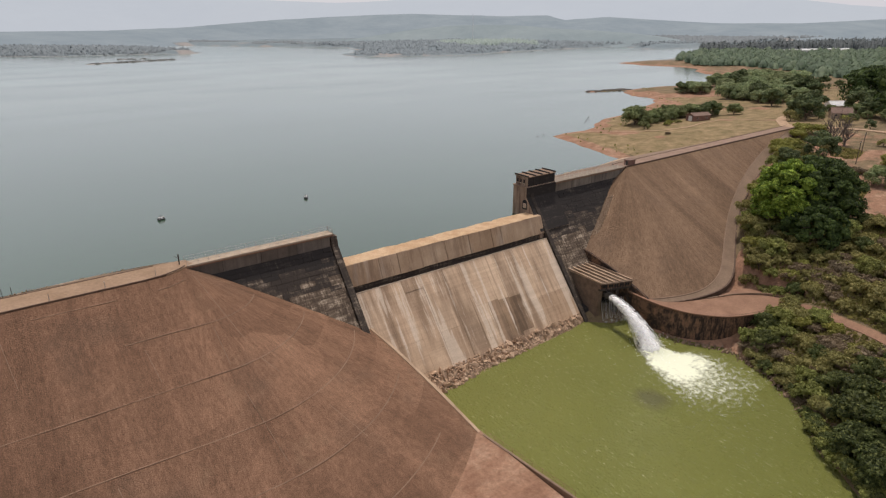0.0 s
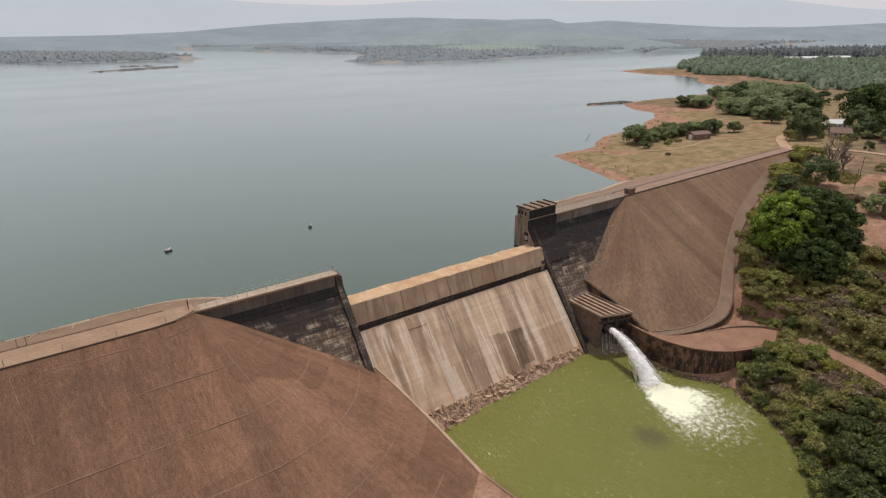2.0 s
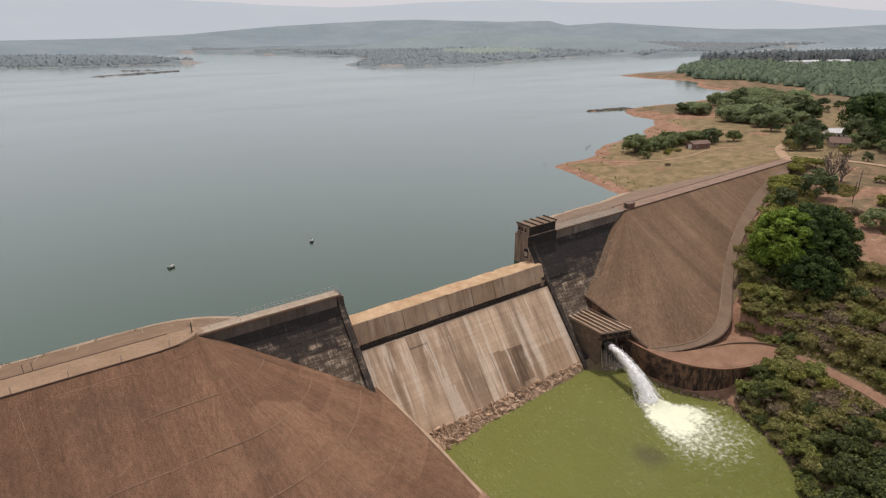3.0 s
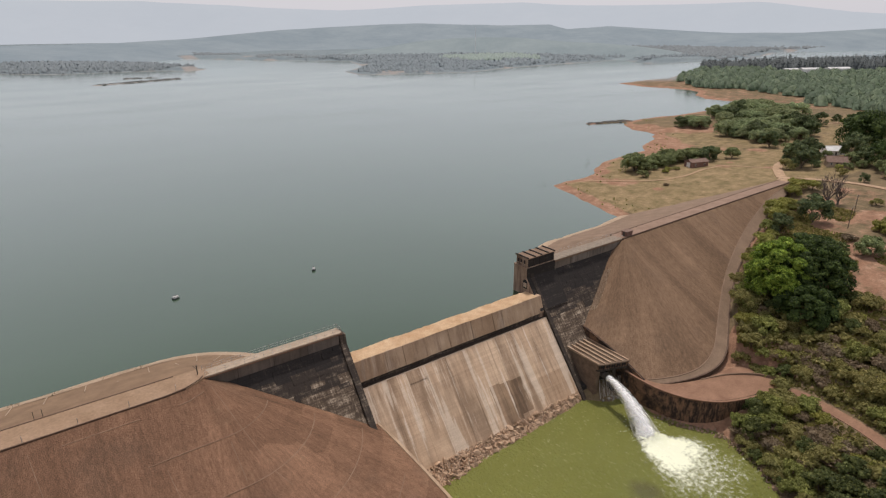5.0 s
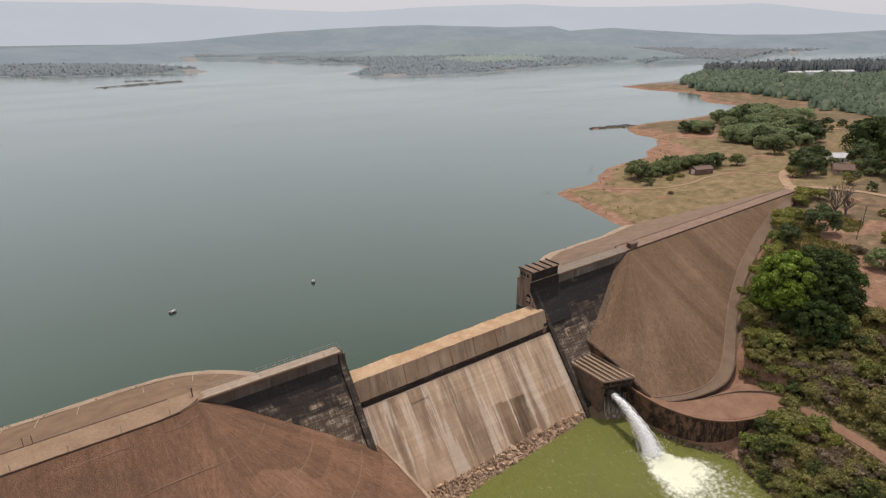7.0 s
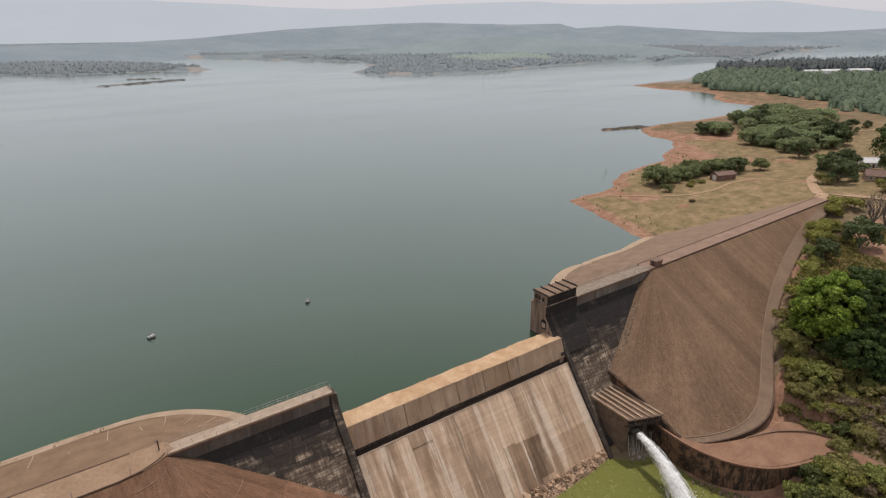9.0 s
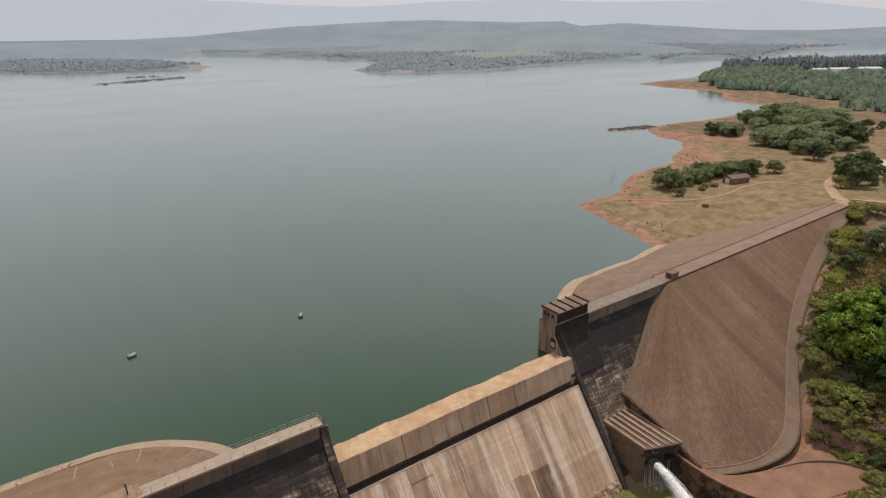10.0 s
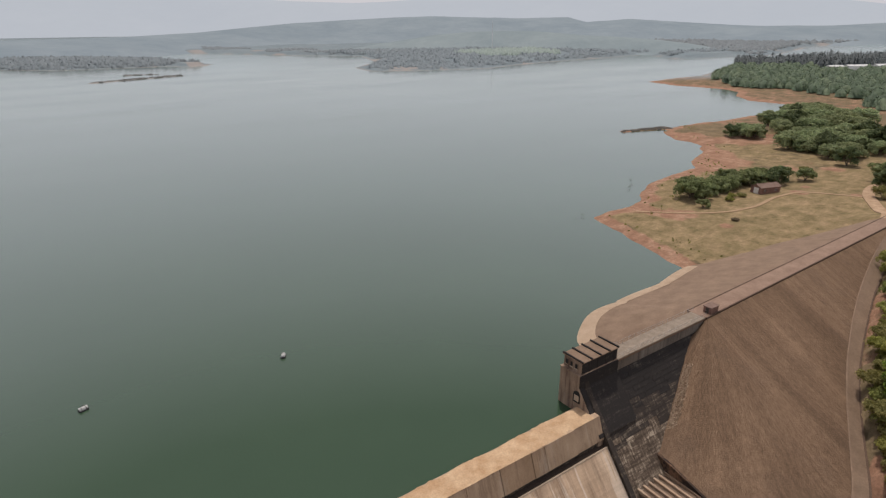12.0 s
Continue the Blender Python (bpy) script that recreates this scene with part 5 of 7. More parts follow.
def jet_mesh(name, grow, rough, material, parent, seed):
    n, sides, v = 46, 18, []
    for i in range(n):
        t = 1.07 * i / (n - 1)
        c = jet_point(t)
        u = (JET1 - JET0).to_2d().normalized()
        side = Vector((u.y, -u.x, 0))
        r = (0.70 + 1.75 * t**1.5) * grow
        for k in range(sides):
            a = 2 * math.pi * k / sides
            d = side * math.cos(a) + Vector((0, 0, 1)) * math.sin(a) * 1.15 + Vector((u.x, u.y, 0)) * 0.3 * math.sin(a)
            w = 1 + rough * t * noise.noise((3 * math.cos(a) + seed, 3 * math.sin(a), t * 9)) * 2
            v.append(c + d * r * w)
    f = [(i * sides + k, i * sides + (k + 1) % sides, (i + 1) * sides + (k + 1) % sides, (i + 1) * sides + k) for i in range(n - 1) for k in range(sides)]
    return mesh_object(name, v, f, material, parent, smooth=True)


jet = tagged(empty("water_jet"), "thick white jet of water arching into the pool", "water jet")
jet_mesh("core", 0.86, 0.16, M["spray"], jet, 1.0)
jet_mesh("veil", 1.25, 0.14, M["mist"], jet, 6.0)


def drops():
    r = random.Random(3)
    v, f = [], []
    for _ in range(2600):
        t = r.random() ** 0.6
        p = jet_point(t) + Vector((r.gauss(0, 0.45), r.gauss(0, 0.45), r.gauss(0, 0.45))) * (0.3 + 1.8 * t)
        if t > 0.88:
            p += Vector((r.gauss(-0.8, 1.6), r.gauss(-1.5, 2.2), abs(r.gauss(0, 0.9))))
        p.z = max(p.z, POOL + 0.05)
        s = r.uniform(0.04, 0.12)
        b = len(v)
        v += [p + Vector(q) * s for q in ((1, 0, -0.6), (-0.5, 0.87, -0.6), (-0.5, -0.87, -0.6), (0, 0, 1))]
        f += [(b, b + 1, b + 3), (b + 1, b + 2, b + 3), (b + 2, b, b + 3), (b, b + 2, b + 1)]
    ob = mesh_object("droplets", v, f, M["spray"])
    tagged(ob, "white spray thrown off the jet", "spray", kind="stuff")


drops()


def foam_patch():
    n = 190
    xs, ys = np.linspace(38, 76, n), np.linspace(-82, -34, n)
    X, Y = np.meshgrid(xs, ys, indexing="ij")
    u = -(Y + 40.2)
    w = (X - 58.2) + 0.04 * u
    half = 2.2 + 0.52 * np.clip(u, 0, 40) + 1.6 * fractal(X, Y, 6, 44)
    core = np.exp(-((np.abs(w) / half) ** 3.0)) * smoothstep(-2.5, 1.0, u)
    core *= 0.34 * smoothstep(30, 10, u + 3 * fractal(X, Y, 7, 46)) + 0.58 * smoothstep(16, 2, u + 6 * fractal(X, Y, 6, 41)) * (0.9 + 0.55 * fractal(X * 1.6, Y * 0.7, 3.4, 43))
    mound = 1.1 * np.exp(-(((X - 58.0) / 3.4) ** 2 + ((Y + 42.0) / 2.6) ** 2))
    H = POOL + 0.05 + mound * (1 + 0.5 * fractal(X, Y, 1.6, 52)) + np.clip(core, 0, 1.2) * (0.3 + 0.5 * fractal(X, Y, 2.6, 50) * smoothstep(20, 0, u))
    ob = mesh_object("foam", np.stack([X, Y, H], -1).reshape(-1, 3), grid_faces(n, n), M["foam"], smooth=True)
    layer = ob.data.attributes.new("foam", "FLOAT", "POINT")
    layer.data.foreach_set("value", core.astype(np.float32).reshape(-1))
    tagged(ob, "churning white foam where the jet strikes the pool", "foam", kind="stuff")


foam_patch()

curtain = tagged(empty("falling_water"), "thin white streams falling from the outlet sill", "falling water")
r = random.Random(8)
for i in range(18):
    x = 60.9 + i * 0.33 + r.uniform(-0.06, 0.06)
    w = r.uniform(0.02, 0.075)
    top = -17.0 + r.uniform(-0.6, 0.3)
    lip = 24.3 + 0.40 * (x - 64.3)
    pts = [(x, -lip - 0.3 - 0.05 * k - 0.012 * k * k, top + (POOL - top) * k / 8) for k in range(9)]
    part("stream", tube(pts, [w * (0.5 + 0.09 * k) for k in range(9)], 5), M["spray"], curtain)
part("splash", tube([(60.4, -24.6, POOL + 0.02), (63.5, -25.8, POOL + 0.18), (66.8, -27.0, POOL + 0.02)], [0.3, 0.75, 0.3], 8), M["mist"], curtain)


# ---- rubble at the spillway's toe ----
def rock_mesh(seed):
    """A broken, angular stone."""
    q = random.Random(seed * 17 + 5)
    bm = bmesh.new()
    for _ in range(15):
        d = Vector((q.gauss(0, 1), q.gauss(0, 1), q.gauss(0, 1))).normalized() * q.uniform(0.75, 1.15)
        bm.verts.new((d.x, d.y, d.z * 0.7))
    hull = bmesh.ops.convex_hull(bm, input=bm.verts)
    bmesh.ops.delete(bm, geom=list({g for g in hull["geom_interior"] if isinstance(g, bmesh.types.BMVert)}), context="VERTS")
    return bm


def rubble():
    root = tagged(empty("rubble_bank", (30, -24, POOL)), "bank of broken rock along the foot of the spillway", "rubble")
    bed = []
    n = 60
    for i in range(n):
        x = 3.6 + 53.2 * i / (n - 1)
        wide = float(np.interp(x, [7, 12, 22, 30, 42, 50, 57], [4.2, 4.6, 3.2, 3.0, 2.2, 2.0, 0.9]))
        for k in range(6):
            f = k / 5
            bed.append((x - 30, -19.6 - (wide + 1.2) * f + 0.5 * noise.noise((x * 0.4, f, 0)) + 24, 1.9 * (1 - f) ** 1.3 - 0.5 * f + 0.35 * noise.noise((x * 0.7, f * 3, 4))))
    mesh_object("gravel_bed", bed, grid_faces(n, 6), M["rubble"], root)
    kinds = [part("boulder", rock_mesh(s), M["rock"], root) for s in range(5)]
    r = random.Random(12)
    for k in range(295):
        x = 3.8 + 52.6 * r.random() ** 1.2
        wide = float(np.interp(x, [7, 12, 22, 30, 42, 50, 57], [4.2, 4.6, 3.2, 3.0, 2.2, 2.0, 0.9]))
        f = r.random()
        s = r.uniform(0.25, 0.75) * (1.5 if r.random() < 0.12 else 1)
        m = pose(x - 30, -20.0 - wide * f + 24, 1.9 * (1 - f) ** 1.3 - 0.2 * f + 0.3, r.uniform(0, 360), r.uniform(0, 360), r.uniform(0, 360)) @ Matrix.Diagonal((s * r.uniform(0.8, 1.5), s, s * r.uniform(0.7, 1.1), 1))
        if k < 5:
            kinds[k].matrix_basis = m
        else:
            share(kinds[k % 5], "boulder", m, root)
    stones = bmesh.new()
    shape = rock_mesh(9)
    vs, fs = [v.co.copy() for v in shape.verts], [[q.index for q in f.verts] for f in shape.faces]
    shape.free()
    for _ in range(1500):
        x, f = 3.8 + 52.8 * r.random() ** 1.15, r.random()
        wide = float(np.interp(x, [7, 12, 22, 30, 42, 50, 57], [4.2, 4.6, 3.2, 3.0, 2.2, 2.0, 0.9]))
        s = r.uniform(0.10, 0.30)
        m = pose(x - 30, -19.8 - (wide + 0.5) * f + 24, 1.9 * (1 - f) ** 1.3 - 0.3 * f + 0.2, r.uniform(0, 360), r.uniform(0, 360), 0) @ Matrix.Diagonal((s * 1.4, s, s, 1))
        q = [stones.verts.new(m @ v) for v in vs]
        for g in fs:
            stones.faces.new([q[i] for i in g])
    part("gravel_fill", stones, M["rock"], root)


rubble()


def bank_stones():
    """Stones washed bare along the pool's right bank."""
    q = random.Random(21)
    shape = rock_mesh(13)
    vs, fs = [v.co.copy() for v in shape.verts], [[k.index for k in f.verts] for f in shape.faces]
    shape.free()
    line = curve_points([(66.6, -37), (68.8, -44), (72.4, -51.5), (71.4, -58), (67.2, -66.5), (61.5, -74), (57, -78), (52, -81.5)], 120)
    bm = bmesh.new()
    for _ in range(520):
        x, y = line[int(q.random() ** 0.8 * 119)]
        s = q.uniform(0.12, 0.5)
        m = pose(x + q.gauss(0, 0.7), y + q.gauss(0, 0.5), POOL + q.uniform(-0.1, 0.35), q.uniform(0, 360), q.uniform(0, 360), 0) @ Matrix.Diagonal((s * 1.4, s, s * 0.8, 1))
        k = [bm.verts.new(m @ v) for v in vs]
        for g in fs:
            bm.faces.new([k[i] for i in g])
    tagged(part("bank_stones", bm, M["rubble"]), "wet brown stones along the pool's bank", "stones", kind="stuff")


bank_stones()


def broken_edge():
    """Bare broken stone where the right slope runs out against the dam wall."""
    q = random.Random(5)
    shape = rock_mesh(14)
    vs, fs = [v.co.copy() for v in shape.verts], [[k.index for k in f.verts] for f in shape.faces]
    shape.free()
    bm = bmesh.new()
    for _ in range(900):
        z = q.uniform(-6.5, 1.2)
        y = 0.9 - 0.75 * (5.3 - z) - 0.3
        out = (CREST - 0.1 - z) * SLOPE
        x = APEX_R[0] - math.sqrt(out * out - (y - APEX_R[1]) ** 2)
        a = q.random() ** 1.5 * 2.4 * (0.4 + 0.6 * noise.noise((z * 0.9, 3.0, 0)) ** 2 + 0.3)
        x, y = x + a * 0.75, y - a * 0.66
        s = q.uniform(0.08, 0.24)
        m = pose(x, y, CREST - 0.08 - math.hypot(x - APEX_R[0], y - APEX_R[1]) / SLOPE, q.uniform(0, 360), q.uniform(0, 360), 0) @ Matrix.Diagonal((s * 1.5, s, s * 0.7, 1))
        k = [bm.verts.new(m @ v) for v in vs]
        for g in fs:
            bm.faces.new([k[i] for i in g])
    tagged(part("broken_edge", bm, M["beach"]), "pale broken stone between slope and dam wall", "stones", kind="stuff")


broken_edge()


# ---- buoys ----
def buoy(x, y, turn, long):
    root = tagged(empty("buoy", (x, y, WATER), turn), "white and black barrel buoy floating on the lake", "buoy", "lake buoys")
    part("float", tube([(-long, 0, 0.35), (-long * 0.92, 0, 0.35), (long * 0.92, 0, 0.35), (long, 0, 0.35)], [0.36, 0.5, 0.5, 0.36], 14), M["white"], root, "white float", True)
    part("skirt", tube([(-long * 1.02, 0, -0.05), (long * 1.02, 0, -0.05)], 0.60, 14), M["rubber"], root, "black lower float", True)
    part("lug", tube([(0, 0, 0.9), (0, 0, 1.2)], 0.09, 8), M["darksteel"], root)
    for s in (-0.5, 0.5):
        part("band", tube([(s * long - 0.06, 0, 0.35), (s * long + 0.06, 0, 0.35)], 0.53, 14), M["darksteel"], root)


buoy(-24.8, 59, 20, 0.85)
buoy(15.5, 54.8, 60, 0.7)


# ---- crest hut, houses ----
def crest_hut():
    root = tagged(empty("valve_hut", (101.4, 2.0, CREST)), "small dark brick hut on the embankment's crest", "hut")
    part("wall", box((-1.5, -1.0, -0.6), (1.5, 1.0, 1.5), 0.03), M["brick"], root)
    part("roof", box((-1.65, -1.15, 1.5), (1.65, 1.15, 1.68), 0.03), M["rooftile"], root)
    d = part("door", box((-1.56, -0.4, 0.0), (-1.503, 0.4, 1.35)), M["darksteel"], root)
    part("handle", box((-1.6, 0.2, 0.6), (-1.562, 0.28, 0.75)), M["steel"], d)


crest_hut()


def house(x, y, turn, long, wide, wall_h, rise, wall, roof, label, category="house", white_end=False):
    z = height_at(x, y)
    root = tagged(empty(category.replace(" ", "_"), (x, y, z), turn), label, category, "buildings")
    l, w = long / 2, wide / 2
    bm = bmesh.new()
    prof = [(-w, -0.8), (w, -0.8), (w, wall_h), (0, wall_h + rise), (-w, wall_h)]
    a = [bm.verts.new((-l, p, q)) for p, q in prof]
    b = [bm.verts.new((l, p, q)) for p, q in prof]
    bm.faces.new(a), bm.faces.new(b[::-1])
    for i in range(5):
        bm.faces.new((a[i], b[i], b[(i + 1) % 5], a[(i + 1) % 5]))
    part("wall", bm, M[wall], root)
    for s in (-1, 1):
        bm = bmesh.new()
        o = 0.35
        k = rise / w
        pts = [(-l - o, 0, wall_h + rise + 0.05), (l + o, 0, wall_h + rise + 0.05), (l + o, s * (w + o), wall_h - k * o + 0.05), (-l - o, s * (w + o), wall_h - k * o + 0.05)]
        lo = [bm.verts.new(p) for p in pts]
        hi = [bm.verts.new((p[0], p[1], p[2] + 0.16)) for p in pts]
        bm.faces.new(lo), bm.faces.new(hi[::-1])
        for i in range(4):
            bm.faces.new((lo[i], hi[i], hi[(i + 1) % 4], lo[(i + 1) % 4]))
        part("roof_slope", bm, M[roof], root)
    part("ridge_cap", tube([(-l - 0.35, 0, wall_h + rise + 0.24), (l + 0.35, 0, wall_h + rise + 0.24)], 0.12, 6), M[roof], root)
    if white_end:
        part("door", box((-l - 0.06, -w * 0.55, 0), (-l - 0.003, w * 0.35, wall_h * 0.92), 0.01), M["plaster"], root, "white double door")
    else:
        part("door", box((-0.45, -w - 0.06, 0), (0.45, -w - 0.003, 2.0), 0.01), M["darksteel"], root)
    for s in (-0.55, 0.55):
        win = part("window", box((s * l - 0.5, -w - 0.06, 1.0), (s * l + 0.5, -w - 0.003, 1.9), 0.01), M["plaster"], root)
        part("pane", box((s * l - 0.42, -w - 0.08, 1.08), (s * l + 0.42, -w - 0.062, 1.82)), M["hole"], win)
    return root


house(232, 57.5, -17, 10.5, 5.5, 2.7, 1.1, "brick", "rooftile", "small dark brick shed with a brown roof and white end door", "shed", white_end=True)
house(272, 8, -58, 8.5, 6.5, 2.4, 2.2, "walkway", "rooftile", "beige farmhouse with a brown pitched roof among trees")
house(301, 21, -40, 9, 7, 2.7, 1.8, "plaster", "tin", "white house with a pale sheet roof among trees")
house(445, 54, -60, 14, 9, 3.0, 3.0, "plaster", "redroof", "farmhouse with a red roof among trees")
house(425, 10, 30, 10, 7, 3.0, 2.6, "plaster", "redroof", "farm cottage with a red roof among trees")
for x, y, l, w in ((858, 300, 20, 9), (886, 286, 30, 12), (926, 266, 34, 12)):
    house(x, y, -28, l, w, 6.5, 1.6, "plaster", "tin", "long pale packing shed with a sheet roof, far off", "packing shed")
house(2080, 1640, 20, 22, 12, 6, 4, "plaster", "tin", "lone white building on the far ridge")


# ---- roads ----
PATH_POOL = [(88.5, -51), (90.5, -55.5), (91.6, -60), (90.6, -66.5), (88.4, -74), (85.2, -81), (79, -92), (73, -105)]


def track(name, controls, n, width, label):
    pts = [(x, y, 0) for x, y in curve_points(controls, n)]
    ribbon(name, pts, width, M["dirt"] if width > 2.9 else M["redearth"] if width > 2 else M["trail"], label, "road", 0.9, 0.35 if width > 2.9 else 0.16, True)


track("road_junction", [(213, 6), (221, 8.5), (229, 13), (240, 19.5), (251, 25.5), (262, 29.5), (272, 31), (284, 29), (300, 26)], 40, 4.2, "pale sandy road curving away from the crest")
track("road_farm", [(224, 8), (234, 2), (240, -8), (240, -24), (236, -44), (232, -70)], 26, 3.6, "pale sandy farm road past the houses")
track("road_field", [(250, 24), (246, 38), (240, 47), (226, 50), (206, 49), (188, 56), (170, 76)], 40, 1.7, "faint sandy track across the dry field")
PATH_X, PATH_Y = np.array(curve_points(PATH_POOL, 60)).T
track("road_houses", [(448, 48), (430, 58), (412, 65), (398, 74), (392, 84)], 20, 3.0, "pale sandy track to the red-roofed farmhouse")
track("road_pool", PATH_POOL, 40, 2.4, "red earth path along the bank")


# ---- trees ----
def leaf_cards(r, centre, radii, count, size, out_bias=0.95):
    """Corners of count leaf sprays on the outside of an ellipsoid: an array of (count, 4, 3)."""
    d = r.normal(size=(count, 3))
    d[:, 2] = np.where(d[:, 2] < -0.5, -d[:, 2], d[:, 2])
    d /= np.linalg.norm(d, axis=1, keepdims=True)
    p = np.asarray(centre) + d * np.asarray(radii) * r.uniform(0.80, 1.08, (count, 1))
    nrm = d * out_bias + r.normal(size=(count, 3)) * 0.32
    nrm /= np.linalg.norm(nrm, axis=1, keepdims=True)
    u = np.cross(nrm, r.normal(size=(count, 3)))
    u /= np.linalg.norm(u, axis=1, keepdims=True)
    w = np.cross(nrm, u)
    s = size * r.uniform(0.55, 1.35, (count, 1))
    u, w = u * s, w * s * 0.75
    return np.stack([p - u, p - w * 0.9, p + u, p + w], 1)


def ball(r, centre, radii, grow):
    """A rough inner body that keeps the crown from being seen through."""
    bm = bmesh.new()
    bmesh.ops.create_icosphere(bm, subdivisions=1, radius=1.0)
    v = np.array([q.co[:] for q in bm.verts])
    f = [[q.index for q in face.verts] for face in bm.faces]
    bm.free()
    v = v * (1 + 0.12 * r.normal(size=(len(v), 1))) * np.asarray(radii) * grow + np.asarray(centre)
    return v, f


def crown_arrays(seed, width, height, low, lobes, cards, size, flat=1.0, core=0.72, lump=0.85, sub=5):
    """Vertices and faces of a crown of many lobes; low is the height of its underside."""
    r = np.random.default_rng(seed)
    vs, fs, n = [], [], 0
    mid = low + (height - low) * 0.45
    for k in range(lobes):
        a = 2.4 * k + r.uniform(-0.4, 0.4)
        rad = width * 0.5 * math.sqrt((k + 0.3) / lobes) * r.uniform(0.72, 0.86)
        top = (height - mid) * math.sqrt(max(0.05, 1 - (rad / (width * 0.5)) ** 2))
        size_l = width * (0.55 / math.sqrt(lobes) + 0.07) * lump * r.uniform(0.7, 1.3)
        c = np.array([rad * math.cos(a), rad * math.sin(a), mid + (top - size_l * 0.6) * r.uniform(0.45, 1.05)])
        rr = np.array([size_l, size_l, size_l * 0.78 * flat])
        bv, bf = ball(r, c, rr, core)
        vs.append(bv)
        fs += [[i + n for i in f] for f in bf]
        n += len(bv)
        for s in range(sub):  # each lobe is a heap of smaller clumps
            d = r.normal(size=3)
            d[2] = abs(d[2]) * 1.1
            d /= np.linalg.norm(d)
            q = leaf_cards(r, c + d * rr * 0.86, rr * r.uniform(0.24, 0.48), cards // lobes // (sub + 1), size).reshape(-1, 3)
            vs.append(q)
            fs += [[n + 4 * i, n + 4 * i + 1, n + 4 * i + 2, n + 4 * i + 3] for i in range(len(q) // 4)]
            n += len(q)
        q = leaf_cards(r, c, rr, cards // lobes // (sub + 1), size).reshape(-1, 3)
        vs.append(q)
        fs += [[n + 4 * i, n + 4 * i + 1, n + 4 * i + 2, n + 4 * i + 3] for i in range(len(q) // 4)]
        n += len(q)
    # skirt of foliage below
    for k in range(max(4, lobes // 2)):
        a = r.uniform(0, 6.28)
        rad = width * 0.40
        size_l = width * 0.17
        c = np.array([rad * math.cos(a), rad * math.sin(a), low + (mid - low) * r.uniform(0.35, 0.9)])
        q = leaf_cards(r, c, np.array([size_l] * 3), cards // lobes // 2, size).reshape(-1, 3)
        vs.append(q)
        fs += [[n + 4 * i, n + 4 * i + 1, n + 4 * i + 2, n + 4 * i + 3] for i in range(len(q) // 4)]
        n += len(q)
    return np.concatenate(vs), fs


def trunk_mesh(seed, height, low, width, girth):
    r = random.Random(seed)
    bm = bmesh.new()
    lean = Vector((r.uniform(-0.06, 0.06), r.uniform(-0.06, 0.06), 0))
    fork = low * 0.8 + 0.4
    add_tube(bm, [(0, 0, -0.6), (0, 0, 0.1), lean * fork * 0.5 + Vector((0, 0, fork * 0.5)), lean * fork + Vector((0, 0, fork))], [girth * 1.5, girth * 1.1, girth, girth * 0.85], 8)
    for k in range(5):
        a = k * 1.256 + r.uniform(-0.3, 0.3)
        tip = Vector((math.cos(a) * width * 0.3, math.sin(a) * width * 0.3, low + (height - low) * r.uniform(0.35, 0.6)))
        start = lean * fork + Vector((0, 0, fork * 0.92))
        add_tube(bm, [start, start.lerp(tip, 0.5) + Vector((0, 0, 0.1 * height)), tip], [girth * 0.6, girth * 0.4, girth * 0.15], 6)
    return bm


def make_tree(name, seed, width, height, low, lobes, cards, size, leaf, girth, label, category="tree", flat=1.0, group="", lump=0.85, sub=5):
    root = tagged(empty(name), label, category, group)
    part("trunk", trunk_mesh(seed, height, low, width, girth), M["bark"], root)
    v, f = crown_arrays(seed, width, height, low, lobes, cards, size, flat, lump=lump, sub=sub)
    mesh_object("crown", v, f, M[leaf], root)
    return root


def stand(proto, x, y, turn, s, sink=0.1, z=None):
    return copy_at(proto, Matrix.Translation((x, y, (height_at(x, y) if z is None else z) - sink)) @ pose(0, 0, 0, 0, 0, turn), s)


used = set()


def copy_at(proto, m, s):
    if proto.name not in used:
        used.add(proto.name)
        proto.matrix_basis = m @ Matrix.Diagonal((s, s, s, 1))
        return proto
    o = copy_thing(proto, m)
    o.matrix_basis = m @ Matrix.Diagonal((s, s, s, 1))
    return o


def great_crown(seed, width, height, low, lobes, clumps, leaves, size):
    """A dome of large lobes, each heaped with leafy clumps, with dark hollows between."""
    r = np.random.default_rng(seed)
    vs, fs, n = [], [], 0
    base = low + (height - low) * 0.30
    for k in range(lobes):
        u = (k + 0.5) / lobes
        polar = math.acos(1 - 1.25 * u) + r.uniform(-0.08, 0.08)
        a = 2.39996 * k + r.uniform(-0.3, 0.3)
        size_l = width * r.uniform(0.12, 0.185)
        d = np.array([math.sin(polar) * math.cos(a), math.sin(polar) * math.sin(a), math.cos(polar)])
        reach = np.array([width * 0.5 - size_l * 0.75] * 2 + [height - base - size_l * 0.8]) * r.uniform(0.82, 1.05)
        c = d * reach + np.array([0, 0, base])
        c[2] = max(c[2], low + size_l * 0.6)
        bv, bf = ball(r, c, np.array([size_l] * 3), 0.5)
        vs.append(bv)
        fs += [[i + n for i in f] for f in bf]
        n += len(bv)
        for s in range(clumps):
            e = r.normal(size=3) + d * 0.7 + np.array([0, 0, 0.45])
            e /= np.linalg.norm(e)
            rad = size_l * r.uniform(0.26, 0.44)
            q = leaf_cards(r, c + e * size_l * 0.80, np.array([rad, rad, rad * 0.72]), leaves, size).reshape(-1, 3)
            vs.append(q)
            fs += [[n + 4 * i, n + 4 * i + 1, n + 4 * i + 2, n + 4 * i + 3] for i in range(len(q) // 4)]
            n += len(q)
    return np.concatenate(vs), fs


